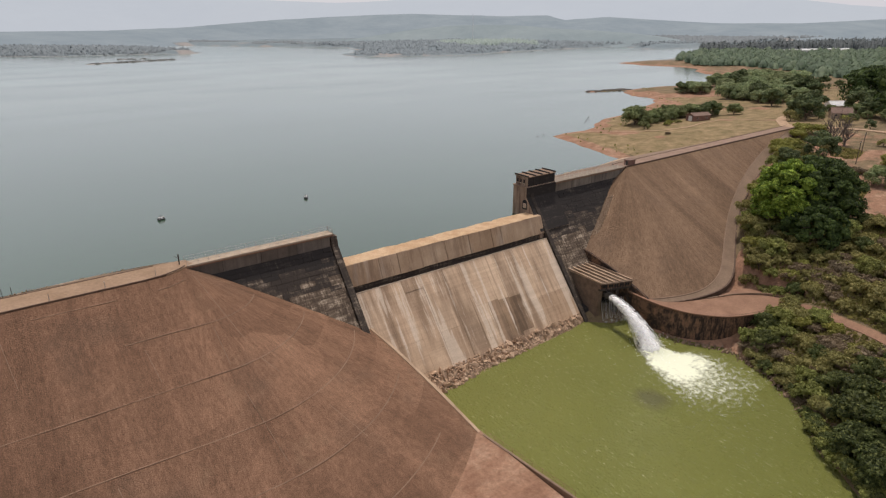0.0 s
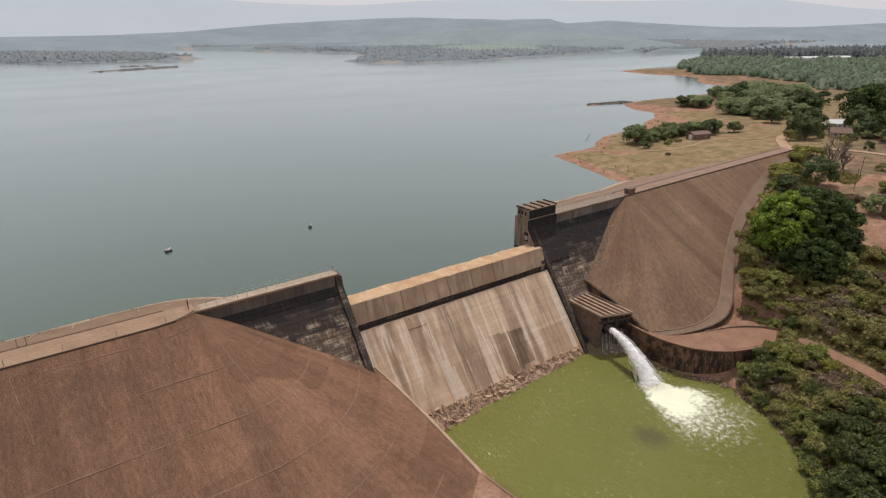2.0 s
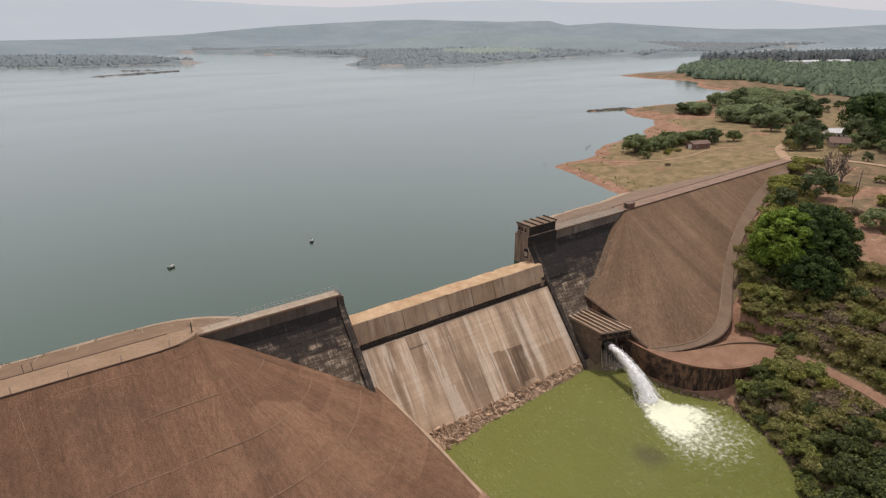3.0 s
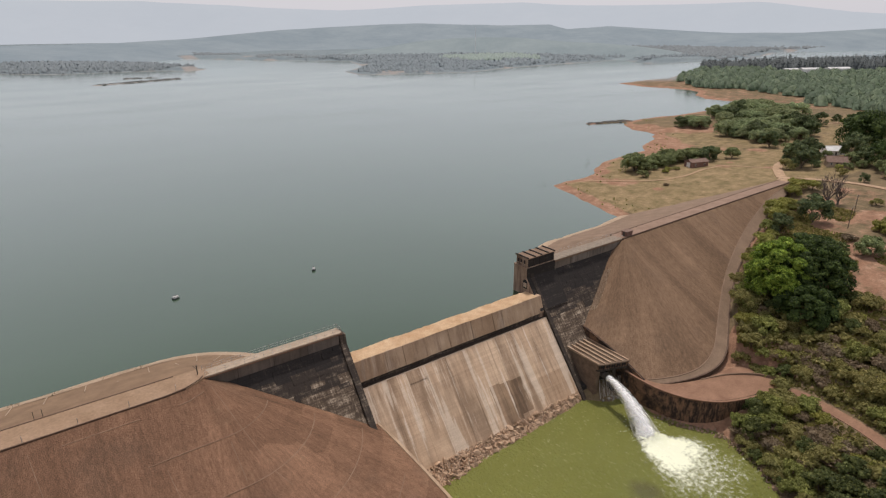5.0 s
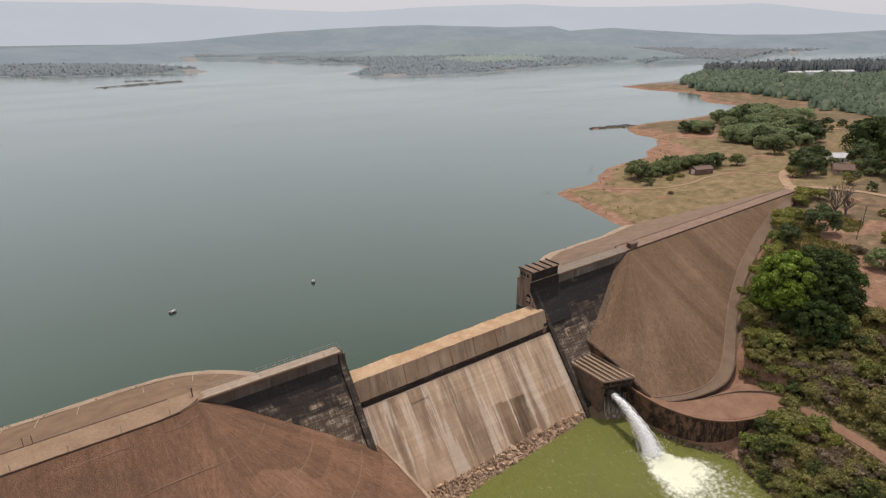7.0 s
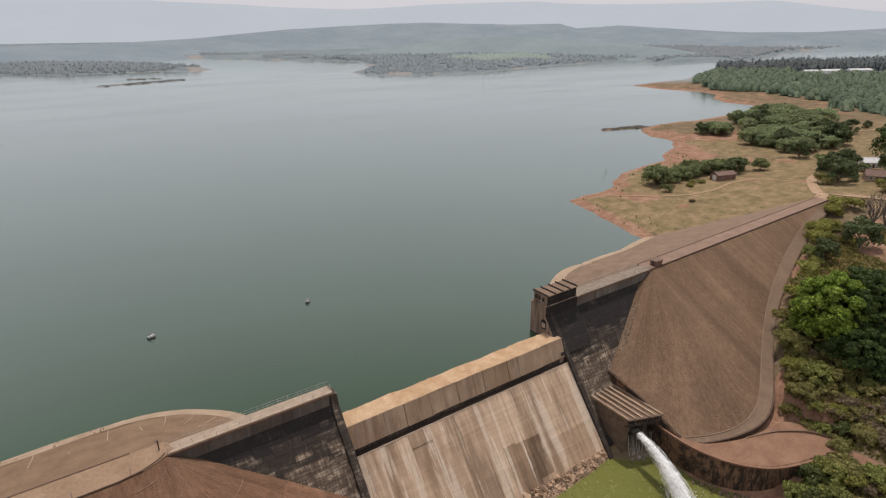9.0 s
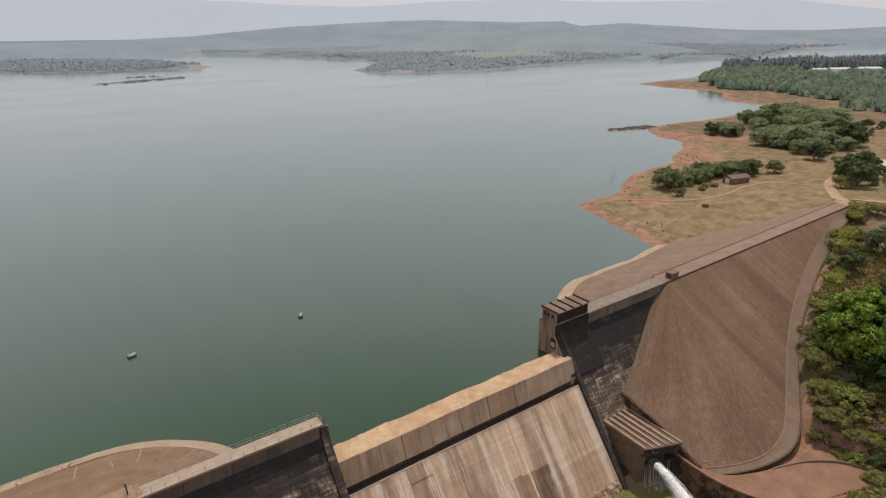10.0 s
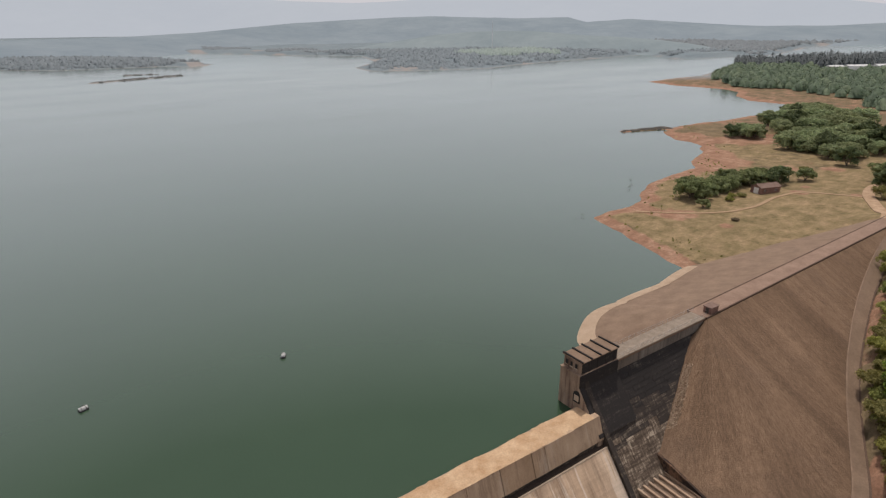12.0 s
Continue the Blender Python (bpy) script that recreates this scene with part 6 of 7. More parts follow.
def great_tree(name, seed, width, height, low, lobes, leaf, girth, label):
    root = tagged(empty(name), label, "tree")
    part("trunk", trunk_mesh(seed, height, low, width, girth), M["bark"], root)
    v, f = great_crown(seed, width, height, low, lobes, 19, 78, 0.28)
    mesh_object("crown", v, f, M[leaf], root)
    return root


# the great tree beside the slope: its lit and shaded sides are put into leaf colours
big = great_tree("great_tree", 5, 20.5, 19, 0.5, 34, "leaf_big", 1.0, "huge dense dark-green broadleaf tree, shaded in its leaf colour, beside the slope")
stand(big, 128.8, -43, 40, 1.0, 0.5)
lit = great_tree("great_tree", 8, 19, 18.5, 0.5, 28, "leaf_bright", 0.8, "large lime-green broadleaf tree, sunlit in its leaf colour, beside the slope")
stand(lit, 121.5, -37.5, 10, 1.0, 0.5)
big2 = great_tree("broadleaf_tree", 15, 15, 11.5, 0.5, 22, "leaf_big", 0.7, "dark green broadleaf tree growing against the great trees")
stand(big2, 116.5, -48.5, 0, 1.0, 0.5)

TREES = {
    "round": make_tree("bushveld_tree", 21, 10, 7.5, 0.3, 13, 4600, 0.30, "leaf_mid", 0.3, "rounded green bushveld tree on dry ground", group="trees on the right shore"),
    "wide": make_tree("bushveld_tree", 22, 13, 7.5, 0.4, 15, 5200, 0.31, "leaf_mid", 0.35, "spreading green tree on dry ground", flat=0.8, group="trees on the right shore"),
    "dark": make_tree("bushveld_tree", 23, 9, 8.5, 0.3, 13, 4600, 0.30, "leaf_dark", 0.3, "dark dense green tree among others", group="trees on the right shore"),
    "deep": make_tree("waterside_tree", 27, 9, 8.5, 0.3, 11, 5200, 0.30, "leaf_deep", 0.3, "dense dark green tree at the water's edge", group="trees by the pool", sub=8),
    "olive": make_tree("thorn_tree", 24, 9, 6, 0.5, 11, 3600, 0.27, "leaf_olive", 0.25, "olive thorn tree with a thin crown", flat=0.8, group="trees on the right shore"),
    "lime": make_tree("thorn_tree", 25, 8, 5.5, 0.9, 10, 3600, 0.25, "leaf_lime", 0.22, "yellow-green thorn tree beside the slope", group="trees on the right bank"),
    "grove_round": make_tree("bushveld_tree", 51, 10, 7.5, 0.3, 13, 4200, 0.30, "leaf_grove", 0.3, "rounded green tree in the shore grove, leaves paled for haze", group="trees on the right shore"),
    "grove_wide": make_tree("bushveld_tree", 52, 13, 7.5, 0.4, 15, 4800, 0.31, "leaf_grove", 0.35, "spreading green tree in the shore grove, leaves paled for haze", flat=0.8, group="trees on the right shore"),
    "grove_dark": make_tree("bushveld_tree", 53, 9, 8.5, 0.3, 13, 4200, 0.30, "leaf_dark", 0.3, "dark green tree in the shore grove", group="trees on the right shore"),
    "shade": make_tree("shade_tree", 26, 21, 17, 0.6, 24, 9000, 0.42, "leaf_big", 0.7, "large dark shade tree beside the farmhouse", group="trees by the houses"),
}
for kind, x, y, s in (("round", 202, 73.5, 1.25), ("dark", 204, 73.5, 1.0), ("round", 193, 61.5, 0.5), ("wide", 215, 73.5, 0.8), ("round", 223, 75.5, 0.8), ("dark", 230, 74.5, 0.7), ("olive", 210, 77.5, 0.8), ("round", 237, 77.5, 0.9),
                      ("wide", 241, 67, 0.95), ("dark", 248, 61, 1.0), ("round", 256, 64, 0.9), ("round", 243, 73, 0.8), ("wide", 252, 72, 0.8), ("round", 264, 56, 0.8), ("olive", 262, 68, 0.7), ("dark", 306, 56.5, 1.15), ("olive", 276, 62, 0.7),
                      ("shade", 326, 6, 1.15), ("shade", 342, -14, 1.0), ("dark", 277, 24, 1.5), ("wide", 283, 29, 1.25), ("round", 289, 19.5, 0.55), ("grove_dark", 397, 68, 1.1), ("grove_dark", 421, 68, 0.5), ("grove_dark", 431, 70, 0.55), ("grove_wide", 443, 104, 1.5),
                      ("round", 274, -12, 0.8), ("round", 300, -4, 1.0), ("dark", 306, 12, 1.3), ("lime", 178, -9, 1.0), ("lime", 171, -12, 0.9), ("lime", 186, -9, 0.8), ("dark", 161, -19, 0.85), ("lime", 148, -20, 0.8),
                      ("round", 163, -46, 0.8), ("olive", 150, -42, 0.6), ("lime", 133, -24, 0.8), ("olive", 120, -28, 0.8), ("olive", 112, -33.5, 0.9), ("lime", 106, -37, 0.6), ("olive", 100, -43, 0.7), ("dark", 192, -48, 0.5), ("olive", 214, -30, 0.5),
                      ("olive", 222, -36, 0.5), ("round", 263, -17, 0.8), ("olive", 252, -3, 0.6), ("dark", 281, -1, 1.0), ("wide", 211, 71.5, 0.75), ("round", 219, 70.5, 0.85), ("wide", 226, 71, 0.75), ("round", 233, 71.5, 0.9), ("wide", 240, 68.5, 0.8), ("dark", 243, 61, 0.8), ("round", 203, 67.5, 0.7), ("dark", 246, -14, 0.5), ("round", 252, -26, 0.5), ("dark", 257, 17, 1.4), ("round", 283, 5, 0.7), ("dark", 291, 8, 1.2), ("round", 264, 14, 0.5), ("olive", 251, 21, 0.9), ("dark", 266, 25, 1.1), ("shade", 323, 15, 1.2), ("shade", 283, -9, 0.75), ("round", 269, 1, 0.45), ("lime", 266, 4, 0.45), ("round", 276, -2, 0.5), ("dark", 179, -22, 1.2), ("lime", 210, -1.5, 0.9), ("lime", 215, -6, 0.8), ("lime", 204, -3, 0.8)):
    stand(TREES[kind], x, y, (x * 37 + y * 11) % 360, s)

for x, y, s in ((60, -81.5, 0.8), (53.5, -84.5, 0.75), (49, -89.5, 0.8), (57, -88, 0.9), (64, -87, 0.85), (68, -80, 0.7), (48, -97, 0.95), (56, -96, 0.9), (64, -95, 0.8), (72.5, -87, 0.7)):
    stand(TREES["deep"], x, y, (x * 71) % 360, s, 0.4)
r = random.Random(31)
spots = [(60, -81.5), (53.5, -84.5), (49, -89.5), (57, -88), (64, -87), (68, -80)]


def scatter(n, xr, yr, ok, gap, kinds, lo, hi):
    made = 0
    for _ in range(n * 30):
        if made >= n:
            return
        x, y = r.uniform(*xr), r.uniform(*yr)
        if not ok(x, y) or any((x - a) ** 2 + (y - b) ** 2 < gap * gap for a, b in spots):
            continue
        h, d, p = ground_height(np.array([x]), np.array([y]))
        if y > 8 and d[0] < 14:
            continue
        spots.append((x, y))
        stand(TREES[r.choice(kinds)], x, y, r.uniform(0, 360), r.uniform(lo, hi))
        made += 1


GROVE = [(328, 96), (316, 70), (322, 58), (345, 53), (362, 57), (374, 72), (400, 86), (440, 112), (468, 128), (495, 150), (470, 168), (440, 150), (405, 150), (372, 122), (340, 100)]
WOODED = [(667, 362), (628, 298), (628, 258), (612, 216), (608, 186), (581, 150), (520, 120), (500, 60), (470, 20), (470, -60), (900, -60), (900, 420), (830, 432)]


def in_grove(x, y):
    return polygon_distance(np.array([x]), np.array([y]), GROVE)[0] > 0


scatter(125, (300, 498), (46, 168), in_grove, 5.4, ["grove_round", "grove_wide", "grove_dark", "grove_round", "grove_wide"], 0.5, 1.5)
scatter(9, (343, 364), (124, 141), lambda x, y: True, 5.0, ["grove_round", "grove_dark"], 0.7, 1.1)
scatter(30, (385, 470), (-40, 36), lambda x, y: True, 9.0, ["grove_round", "grove_wide", "grove_dark", "olive"], 0.8, 1.3)


# ---- scrub on the right bank ----
def make_shrub(seed, width, height, cards, size, leaf, label, flat=1.0):
    root = tagged(empty("shrub"), label, "shrub", "scrub on the right bank")
    v, f = crown_arrays(seed, width, height, 0.15, 9, cards, size, flat)
    mesh_object("foliage", v, f, M[leaf], root)
    bm = bmesh.new()
    for k in range(5):
        a = k * 1.3
        add_tube(bm, [(0, 0, -0.4), (math.cos(a) * width * 0.2, math.sin(a) * width * 0.2, height * 0.5), (math.cos(a) * width * 0.33, math.sin(a) * width * 0.33, height * 0.85)], [0.09, 0.06, 0.02], 5)
    part("stems", bm, M["bark"], root)
    return root


SHRUBS = [
    make_shrub(41, 5.5, 3.4, 2600, 0.19, "leaf_bank", "dense green shrub on the slope above the pool"),
    make_shrub(42, 6.5, 3.0, 2600, 0.19, "leaf_olive", "olive-brown shrub on the dry bank", 0.8),
    make_shrub(43, 4.0, 2.4, 2000, 0.17, "leaf_lime", "yellow-green shrub on the dry bank"),
    make_shrub(44, 5.0, 4.2, 2600, 0.19, "leaf_bankdark", "dark green shrub at the water's edge"),
    make_shrub(45, 4.5, 2.2, 1800, 0.15, "leaf_dry", "leafless grey-brown thicket on the bank", 0.8),
]
near = [(81, -54.5, 3, 1.0), (77, -54, 0, 0.9), (85, -56, 1, 0.9), (76, -58, 3, 1.1), (80, -60, 0, 1.0), (88, -58.5, 2, 0.8), (93, -57.5, 0, 0.9), (74.5, -63, 4, 1.0), (79, -66, 1, 1.0), (85, -64, 4, 0.9),
        (90, -66, 0, 1.0), (70, -70, 0, 0.9), (76, -72, 1, 1.1), (68, -76, 3, 1.2), (73, -79, 3, 1.3), (63, -82, 3, 1.3), (60, -88, 3, 1.4), (67, -86, 0, 1.3), (55, -92, 3, 1.2), (72, -90, 1, 1.1), (50, -97, 3, 1.3), (80, -76, 4, 1.1), (66, -73, 0, 1.1), (63.5, -77, 1, 1.1), (58, -83.5, 0, 1.1), (54, -87, 3, 1.2), (49.5, -92, 0, 1.1), (70.5, -66, 1, 0.9), (73, -58, 1, 0.8), (75, -54.5, 4, 0.8), (80.5, -55.8, 3, 1.1), (83.5, -57.5, 0, 1.3), (86.6, -59, 1, 1.2), (85, -61.5, 2, 1.3), (78, -57, 0, 1.1), (88, -63.5, 0, 1.0), (97.5, -50, 0, 0.8), (98.5, -53.5, 3, 0.9), (97, -47.5, 1, 0.7), (101, -51, 2, 0.9), (97.5, -58, 1, 0.9), (99, -46.5, 0, 0.7)]
for x, y, k, s in near:
    if np.min(np.hypot(PATH_X - x, PATH_Y - y)) < 2.9:
        continue
    spots.append((x, y))
    stand(SHRUBS[k], x, y, (x * 53) % 360, s, 0.25)


for k in range(24):  # bushes crowding the berm
    x = 100.5 + 4.0 * k
    y = crest_y(x) - toe_right(x) - 4.0 - (k * 37 % 5) * 0.6
    spots.append((x, y))
    stand(SHRUBS[(2, 1, 2, 0, 1, 2)[k % 6]], x, y, (k * 53) % 360, 0.75 + 0.12 * (k % 4), 0.25)
EDGE = curve_points([(71.5, -58.5), (67.5, -67), (61.5, -74), (57, -78), (52, -82), (48, -87.5), (44.5, -92)], 32)
for k, (x, y) in enumerate(EDGE):
    spots.append((x + 1.6, y - 0.9))
    stand(SHRUBS[(4, 1, 3, 0)[k % 4] if k < 12 else (3, 3, 0)[k % 3]], x + 0.2, y - 0.1, (k * 97) % 360, 0.45 + 0.1 * (k % 3) + (0.2 if k > 12 else 0), 0.0)


def on_path(x, y):
    """Whether a spot lies on the red path along the bank."""
    return bool(np.min(np.hypot(PATH_X - x, PATH_Y - y)) < 3.9)


made = 0
for _ in range(16000):
    if made >= 185:
        break
    x, y = r.uniform(66, 200), r.uniform(-110, -14)
    d = -polygon_distance(np.array([x]), np.array([y]), POOL_EDGE)[0]
    t = crest_y(x) - toe_right(max(x, 98)) - 3.5 if x > 97 else -53 - 0.02 * x
    if d < 1.2 or y > t or on_path(x, y):
        continue
    if x < 106 and y > -54.5:
        continue
    if (x > 134 or (x > 128 and y > -34)) and r.random() < 0.92:
        continue
    if any((x - a) ** 2 + (y - b) ** 2 < 6.5 for a, b in spots):
        continue
    spots.append((x, y))
    stand(SHRUBS[r.choices(range(5), (2.2, 3.8, 2.6, 1.5, 3.8))[0]], x, y, r.uniform(0, 360), 0.5 + 1.15 * r.random() ** 2.2, 0.25)
    made += 1
for x, y, k, s in ((186, 44, 4, 0.6), (214, 62, 2, 0.8), (209, 60, 2, 0.8), (218, 60, 1, 0.6)):
    stand(SHRUBS[k], x, y, x * 7 % 360, s, 0.2)


# ---- thin grass and litter between the shrubs ----
def tufts(name, count, area, size, material, label, keep, seed):
    q = np.random.default_rng(seed)
    x, y = q.uniform(area[0], area[1], count * 3), q.uniform(area[2], area[3], count * 3)
    h, d, p = ground_height(x, y)
    ok = keep(x, y, d, p)
    x, y, h = x[ok][:count], y[ok][:count], h[ok][:count]
    n = len(x)
    a = q.uniform(0, 6.283, n)
    s = size * q.uniform(0.5, 1.4, n)
    base = np.stack([x, y, h], -1)
    u = np.stack([np.cos(a), np.sin(a), 0 * a], -1) * s[:, None]
    tip = np.stack([q.normal(0, 0.3, n), q.normal(0, 0.3, n), np.ones(n)], -1) * s[:, None] * 1.2
    v = np.stack([base - u - (0, 0, 0.1), base + u - (0, 0, 0.1), base + u * 0.6 + tip, base - u * 0.6 + tip], 1).reshape(-1, 3)
    tagged(mesh_object(name, v, np.arange(4 * n).reshape(-1, 4), M[material]), label, "grass", kind="stuff")


tufts("bank_scrub", 30000, (66, 200, -110, -14), 0.42, "leaf_olive", "low scrub and dry grass on the bank", lambda x, y, d, p: (np.min(np.hypot(x[:, None] - PATH_X, y[:, None] - PATH_Y), 1) > 1.8) & (p > 1.5) & ((x < 134) | (lattice(x / 9, y / 9, 7) > 0.35)) & (y < np.where(x > 97, -np.interp(x, TOE_X, TOE_OUT) - 1.5, -54.5)), 71)


tufts("shore_scrub", 1500, (130, 420, 20, 200), 0.4, "leaf_olive", "low scrub and weeds along the eroded shore", lambda x, y, d, p: (d > 2.5) & (d < 16) & (lattice(x / 7, y / 7, 17) > 0.0), 72)


# ---- woods further off ----
def bank(x, y, d):
    p = -polygon_distance(x, y, POOL_EDGE)
    clear = np.min(np.hypot(x[:, None] - PATH_X, y[:, None] - PATH_Y), 1) > 3.4
    return clear & (p > 1.2) & (y < np.where(x > 97, -np.interp(x, TOE_X, TOE_OUT) - 2.6, -54.5)) & (x < 128)


def wood(name, label, count, area, keep, width, height, cards, size, leaf, seed, cone=False, solid=0.72):
    """Many crowns of one far wood, joined."""
    q = np.random.default_rng(seed)
    x, y = q.uniform(area[0], area[1], count * 8), q.uniform(area[2], area[3], count * 8)
    h, d, p = ground_height(x, y)
    ok = keep(x, y, d)
    x, y, h = x[ok][:count], y[ok][:count], h[ok][:count]
    protos = [crown_arrays(seed + k, width, height, height * 0.15, 5, cards, size, 1.3 if cone else 1.0, solid) for k in range(5)]
    vs, fs, n = [], [], 0
    for k in range(len(x)):
        v, f = protos[k % 5]
        a, s = q.uniform(0, 6.283), q.uniform(0.65, 1.3)
        c, t = math.cos(a) * s, math.sin(a) * s
        vs.append(np.stack([v[:, 0] * c - v[:, 1] * t + x[k], v[:, 0] * t + v[:, 1] * c + y[k], v[:, 2] * s + h[k]], -1))
        fs += [[i + n for i in g] for g in f]
        n += len(v)
    tagged(mesh_object(name, np.concatenate(vs), fs, M[leaf]), label, "woods", kind="stuff")


wood("bank_thicket", "low brown and olive thicket between the shrubs", 300, (66, 205, -112, -12), bank, 3.6, 1.9, 260, 0.27, "leaf_olive", 91)
wood("bank_brush", "leafless grey brush between the shrubs", 150, (66, 205, -112, -12), bank, 3.4, 1.7, 220, 0.24, "leaf_dry", 92)
def canopy(name, label, count, area, keep, width, height, leaf, seed, cards=0, size=0.5, cone=False, lean=0.5, sunk=0.0):
    """A far wood: many lumpy closed crowns, joined, with leaf sprays standing off them."""
    q = np.random.default_rng(seed)
    x, y = q.uniform(area[0], area[1], count * 10), q.uniform(area[2], area[3], count * 10)
    h, d, p = ground_height(x, y)
    ok = keep(x, y, d)
    x, y, h = x[ok][:count], y[ok][:count], h[ok][:count]
    rings, sides, protos = 3, 7, []
    for k in range(7):
        v = [(0, 0, height * q.uniform(0.92, 1.1))]
        for i in range(1, rings + 1):
            t = i / rings * 1.42
            for j in range(sides):
                a = 2 * math.pi * (j + 0.5 * (i % 2)) / sides
                g = 1 + q.normal(0, 0.11)
                rad = (i / rings) ** 0.8 * 0.5 if cone else 0.5 * math.sin(min(t, 1.6))
                z = 1 - i / rings if cone else math.cos(t) ** 0.8 * 1.05 - 0.15
                v.append((width * rad * g * math.cos(a), width * rad * g * math.sin(a), height * (z + q.normal(0, 0.03))))
        f = [(0, 1 + j, 1 + (j + 1) % sides, 0) for j in range(sides)]
        for i in range(rings - 1):
            f += [(1 + i * sides + j, 1 + (i + 1) * sides + j, 1 + (i + 1) * sides + (j + 1) % sides, 1 + i * sides + (j + 1) % sides) for j in range(sides)]
        v = np.array(v)
        if cards:
            c = leaf_cards(q, (0, 0, height * 0.42), (width * 0.5, width * 0.5, height * 0.58), cards, size).reshape(-1, 3)
            f += [tuple(len(v) + 4 * i + e for e in range(4)) for i in range(cards)]
            v = np.concatenate([v, c])
        protos.append((v, np.array(f)))
    vs, fs, n = [], [], 0
    for k in range(len(x)):
        v, f = protos[k % 7]
        a, s = q.uniform(0, 6.283), q.uniform(0.6, 1.35)
        c, t = math.cos(a) * s, math.sin(a) * s
        vs.append(np.stack([v[:, 0] * c - v[:, 1] * t + x[k], v[:, 0] * t + v[:, 1] * c + y[k], v[:, 2] * s * q.uniform(0.8, 1.2) + h[k] - sunk], -1))
        fs.append(f + n)
        n += len(v)
    faces = [tuple(g[1:]) if g[0] == g[3] else tuple(g) for g in np.concatenate(fs).tolist()]
    ob = mesh_object(name, np.concatenate(vs), faces, M[leaf], smooth=True)
    nrm = np.empty(len(ob.data.vertices) * 3, np.float32)
    ob.data.vertex_normals.foreach_get("vector", nrm)
    nrm = nrm.reshape(-1, 3) * lean + np.array([0, 0, 1.0])  # normals bent upwards: evens out light and shade in place of haze
    ob.data.normals_split_custom_set_from_vertices((nrm / np.linalg.norm(nrm, axis=1, keepdims=True)).tolist())
    tagged(ob, label, "woods", kind="stuff")


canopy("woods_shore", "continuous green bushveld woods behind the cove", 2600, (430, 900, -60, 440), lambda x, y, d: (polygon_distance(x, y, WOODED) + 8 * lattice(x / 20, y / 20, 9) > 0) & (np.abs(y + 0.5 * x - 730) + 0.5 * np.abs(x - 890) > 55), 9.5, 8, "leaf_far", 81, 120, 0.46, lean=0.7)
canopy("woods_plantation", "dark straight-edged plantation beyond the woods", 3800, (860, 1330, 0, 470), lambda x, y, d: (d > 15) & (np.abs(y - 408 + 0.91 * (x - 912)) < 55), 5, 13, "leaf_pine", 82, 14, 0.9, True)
canopy("woods_right", "green trees beyond the houses", 420, (440, 800, -180, 60), lambda x, y, d: (d > 10) & ((x > 475) | (y < 25)), 11, 9, "leaf_far", 83, 120, 0.5, lean=0.7)
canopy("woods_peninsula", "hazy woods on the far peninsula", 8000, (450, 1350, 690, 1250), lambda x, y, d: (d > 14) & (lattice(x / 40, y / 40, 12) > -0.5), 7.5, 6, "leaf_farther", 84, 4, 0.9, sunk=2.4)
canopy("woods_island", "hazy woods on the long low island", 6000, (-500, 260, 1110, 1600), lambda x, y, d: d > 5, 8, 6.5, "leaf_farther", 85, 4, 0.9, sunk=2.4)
canopy("woods_far_bank", "woods beyond the far bay, haze in their leaf colour", 4000, (950, 2100, 600, 1300), lambda x, y, d: (d > 25) & (x > 1250), 12, 7, "leaf_farther", 93, sunk=2.4)
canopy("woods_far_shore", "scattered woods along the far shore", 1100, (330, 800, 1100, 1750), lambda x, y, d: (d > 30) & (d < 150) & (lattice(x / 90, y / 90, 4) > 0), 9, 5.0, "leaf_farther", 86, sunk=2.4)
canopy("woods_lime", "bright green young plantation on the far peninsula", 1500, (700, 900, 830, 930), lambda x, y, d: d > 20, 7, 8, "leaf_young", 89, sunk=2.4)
wood("reeds", "low dark scrub on the mud bar in the lake", 130, (45, 190, 825, 950), lambda x, y, d: np.maximum(polygon_distance(x, y, BAR), polygon_distance(x, y, BAR_SMALL)) > 0.2, 6, 0.25, 40, 0.35, "leaf_mud", 88)
wood("reeds", "dark reeds and drowned scrub on the low spit", 70, (308, 360, 182, 204), lambda x, y, d: polygon_distance(x, y, SPIT) > 0.5, 2.4, 0.3, 50, 0.2, "leaf_mud", 87)


def weeds():
    """Dry weeds along the waterline of the left bank."""
    q = random.Random(6)
    v, f = [], []
    for _ in range(380):
        x = q.uniform(-110, -36)
        if noise.noise((x * 0.2, 1.0, 0)) < -0.05:
            continue
        y, s, a = 3.0 + reach_left_straight(x) * q.uniform(0.86, 0.99), q.uniform(0.08, 0.26), q.uniform(0, 3.14)
        z = 8.0 - 8 * (y - 3.0) / reach_left_straight(x)
        b = len(v)
        dx, dy = math.cos(a) * s * 0.5, math.sin(a) * s * 0.5
        v += [(x - dx, y - dy, z - 0.05), (x + dx, y + dy, z - 0.05), (x + dx * 0.5 + q.gauss(0, 0.1), y + dy * 0.5, z + s * 1.6), (x - dx * 0.5, y - dy * 0.5 + q.gauss(0, 0.1), z + s * 1.6)]
        f.append((b, b + 1, b + 2, b + 3))
    tagged(mesh_object("bank_weeds", v, f, M["leaf_dry"]), "dry weeds along the waterline", "weeds", kind="stuff")


weeds()


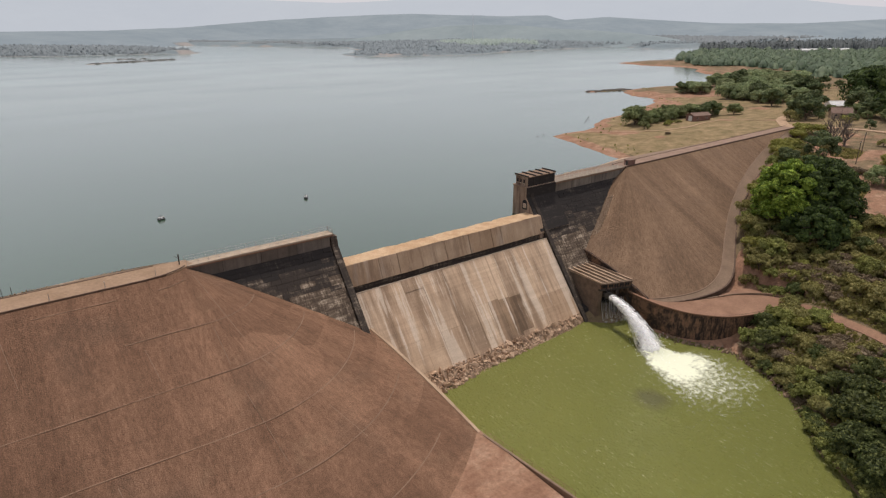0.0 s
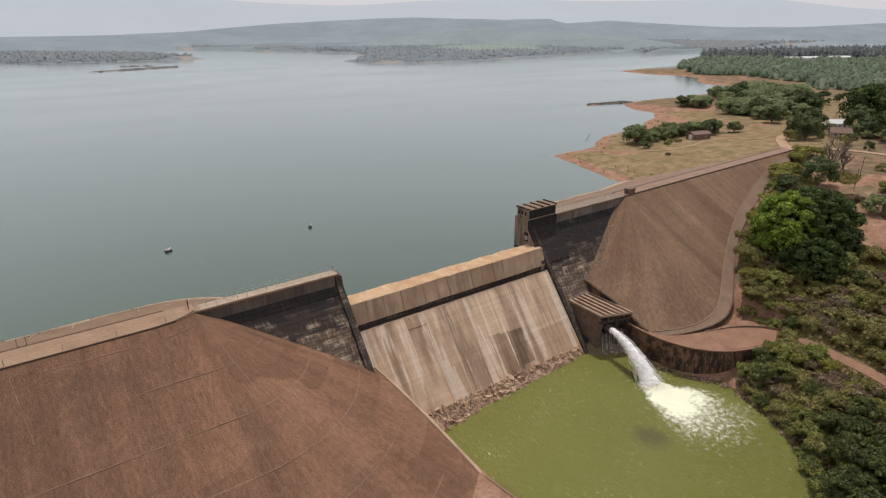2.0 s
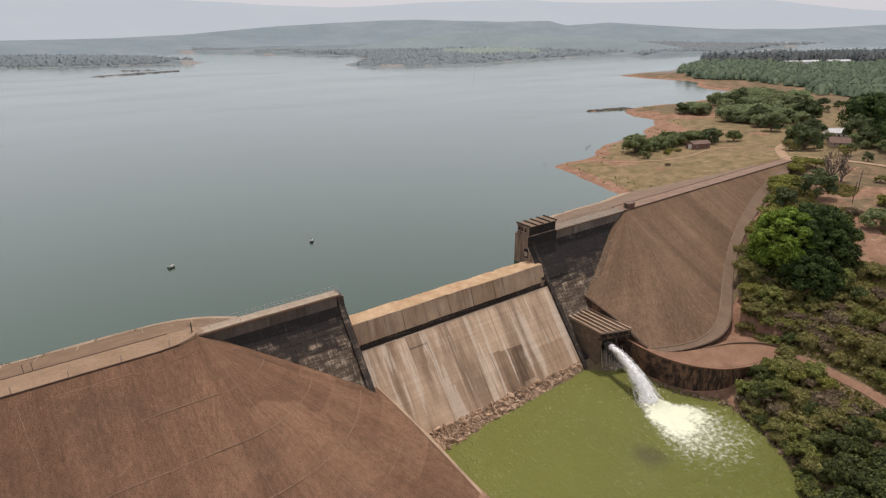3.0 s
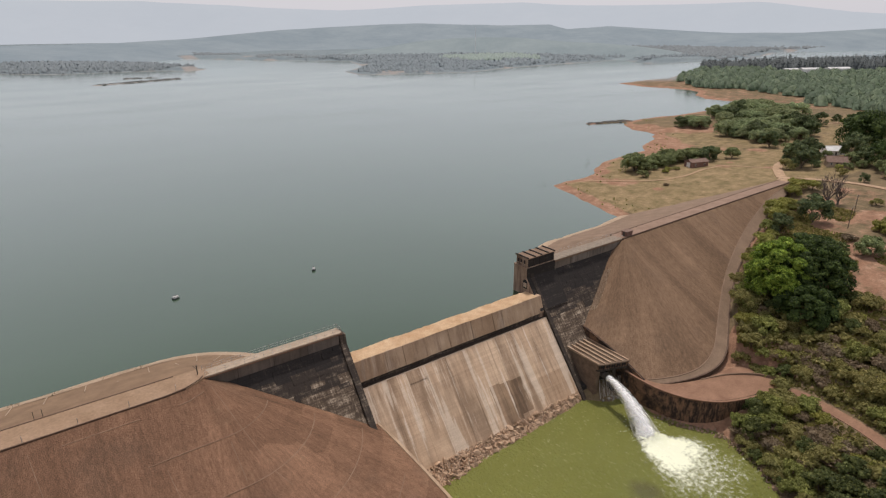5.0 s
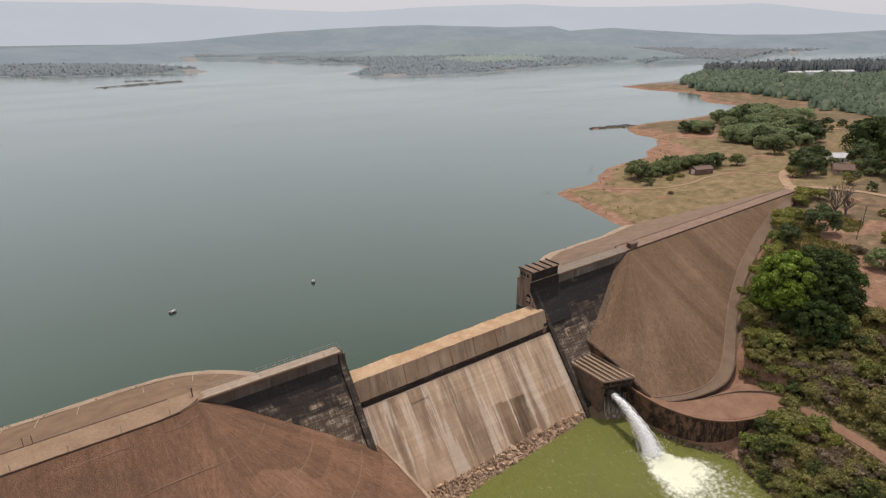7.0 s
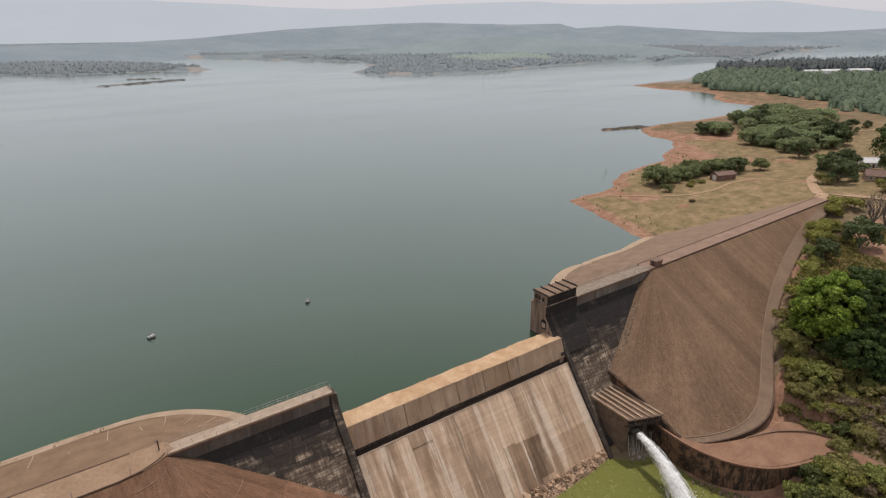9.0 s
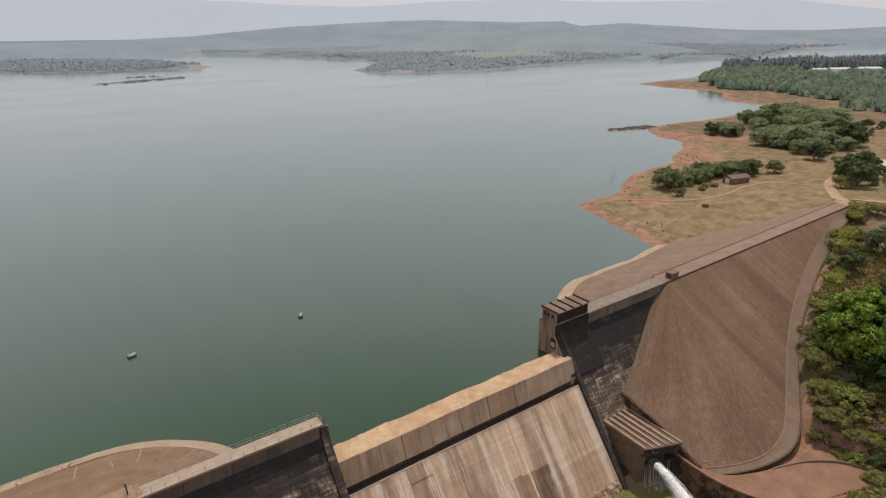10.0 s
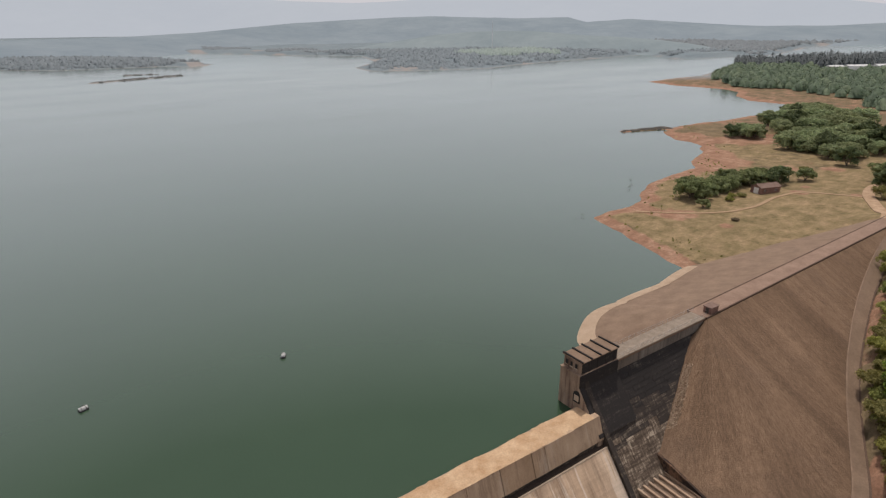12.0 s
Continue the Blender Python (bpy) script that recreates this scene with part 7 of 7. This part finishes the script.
# ---- dead tree, poles, mast ----
def dead_tree(x, y, s, seed):
    root = tagged(empty("dead_tree", (x, y, height_at(x, y))), "bare grey leafless tree on the dry bank", "tree", "bare trees")
    q = random.Random(seed)

    def limb(bm, p, d, long, thick, depth):
        e = p + d * long
        bend = Vector((q.gauss(0, 0.08), q.gauss(0, 0.08), 0.02)) * long
        add_tube(bm, [p, p.lerp(e, 0.5) + bend, e], [thick, thick * 0.75, thick * 0.45], 5)
        if depth:
            for _ in range(4):
                b = p.lerp(e, q.uniform(0.45, 1.0))
                t = (d + Vector((q.gauss(0, 0.5), q.gauss(0, 0.5), q.uniform(-0.1, 0.5)))).normalized()
                limb(bm, b, t, long * q.uniform(0.45, 0.7), thick * 0.5, depth - 1)

    part("trunk", tube([(0, 0, -0.4), (0.05, 0, 0.4 * s), (0.0, 0.05, 0.9 * s)], [0.26 * s, 0.2 * s, 0.15 * s], 8), M["deadwood"], root)
    for k in range(9):
        a = k * 0.7 + q.uniform(-0.3, 0.3)
        bm = bmesh.new()
        lean = q.uniform(0.15, 0.75)
        limb(bm, Vector((0, 0.05, q.uniform(0.1, 0.8) * s)), Vector((math.cos(a) * lean, math.sin(a) * lean, 1.0)).normalized(), q.uniform(1.8, 3.0) * s, 0.085 * s, 2)
        part("branch", bm, M["deadwood"], root)


dead_tree(203, -16.8, 2.5, 3)
dead_tree(204.5, -20, 2.1, 4)
dead_tree(99, -72, 0.9, 5)


def pole(x, y, high):
    root = tagged(empty("power_pole", (x, y, height_at(x, y))), "thin wooden power pole on the dry bank", "pole", "power poles")
    part("shaft", tube([(0, 0, -0.5), (0, 0, high)], [0.16, 0.11], 8), M["bark"], root)
    arm = part("crossarm", box((-0.9, -0.06, high - 0.6), (0.9, 0.06, high - 0.45)), M["bark"], root)
    for s in (-0.8, 0.8):
        part("insulator", tube([(s, 0, high - 0.45), (s, 0, high - 0.25)], 0.06, 6), M["plaster"], arm)
    return Vector((x, y, height_at(x, y) + high - 0.3))


tops = [pole(x, y, 8.0) for x, y in ((196, -29), (181, -33), (212, -38), (226, -46))]
for a, b in ((0, 1), (0, 2), (2, 3)):
    p, q = tops[a], tops[b]
    pts = [p.lerp(q, k / 8) - Vector((0, 0, 0.8 * math.sin(math.pi * k / 8))) for k in range(9)]
    tagged(part("power_line", tube(pts, 0.025, 4), M["darksteel"]), "thin dark power line between poles", "cable", "power lines")

mast = tagged(empty("radio_mast", (773, 900, height_at(773, 900))), "tall slender white radio mast on the far shore", "mast")
part("shaft", tube([(0, 0, 0), (0, 0, 58)], [0.6, 0.4], 8), M["mast"], mast)
part("base", box((-2, -2, -1), (2, 2, 2)), M["plaster"], mast)
for k in range(1, 5):
    part("collar", tube([(0, 0, k * 12), (0, 0, k * 12 + 0.8)], 0.8, 8), M["mast"], mast)

# reeds and snags in the shallows
for i, (x, y, s) in enumerate(((149, 85, 0.4), (152, 88, 0.35), (146, 86, 0.35), (196, 100, 0.45), (205, 106, 0.5), (212, 112, 0.45), (201, 104, 0.4), (338, 192, 0.8), (346, 191, 0.9))):
    root = tagged(empty("snag", (x, y, WATER)), "drowned bush of bare twigs standing in the shallows", "snag", "drowned bushes")
    q = random.Random(i)
    for _ in range(7):
        a = q.uniform(0, 6.28)
        part("twig", tube([(q.uniform(-1, 1) * s, q.uniform(-1, 1) * s, -1), (math.cos(a) * 1.5 * s, math.sin(a) * 1.5 * s, q.uniform(0.6, 1.8) * s)], [0.05, 0.02], 5), M["bark"], root)
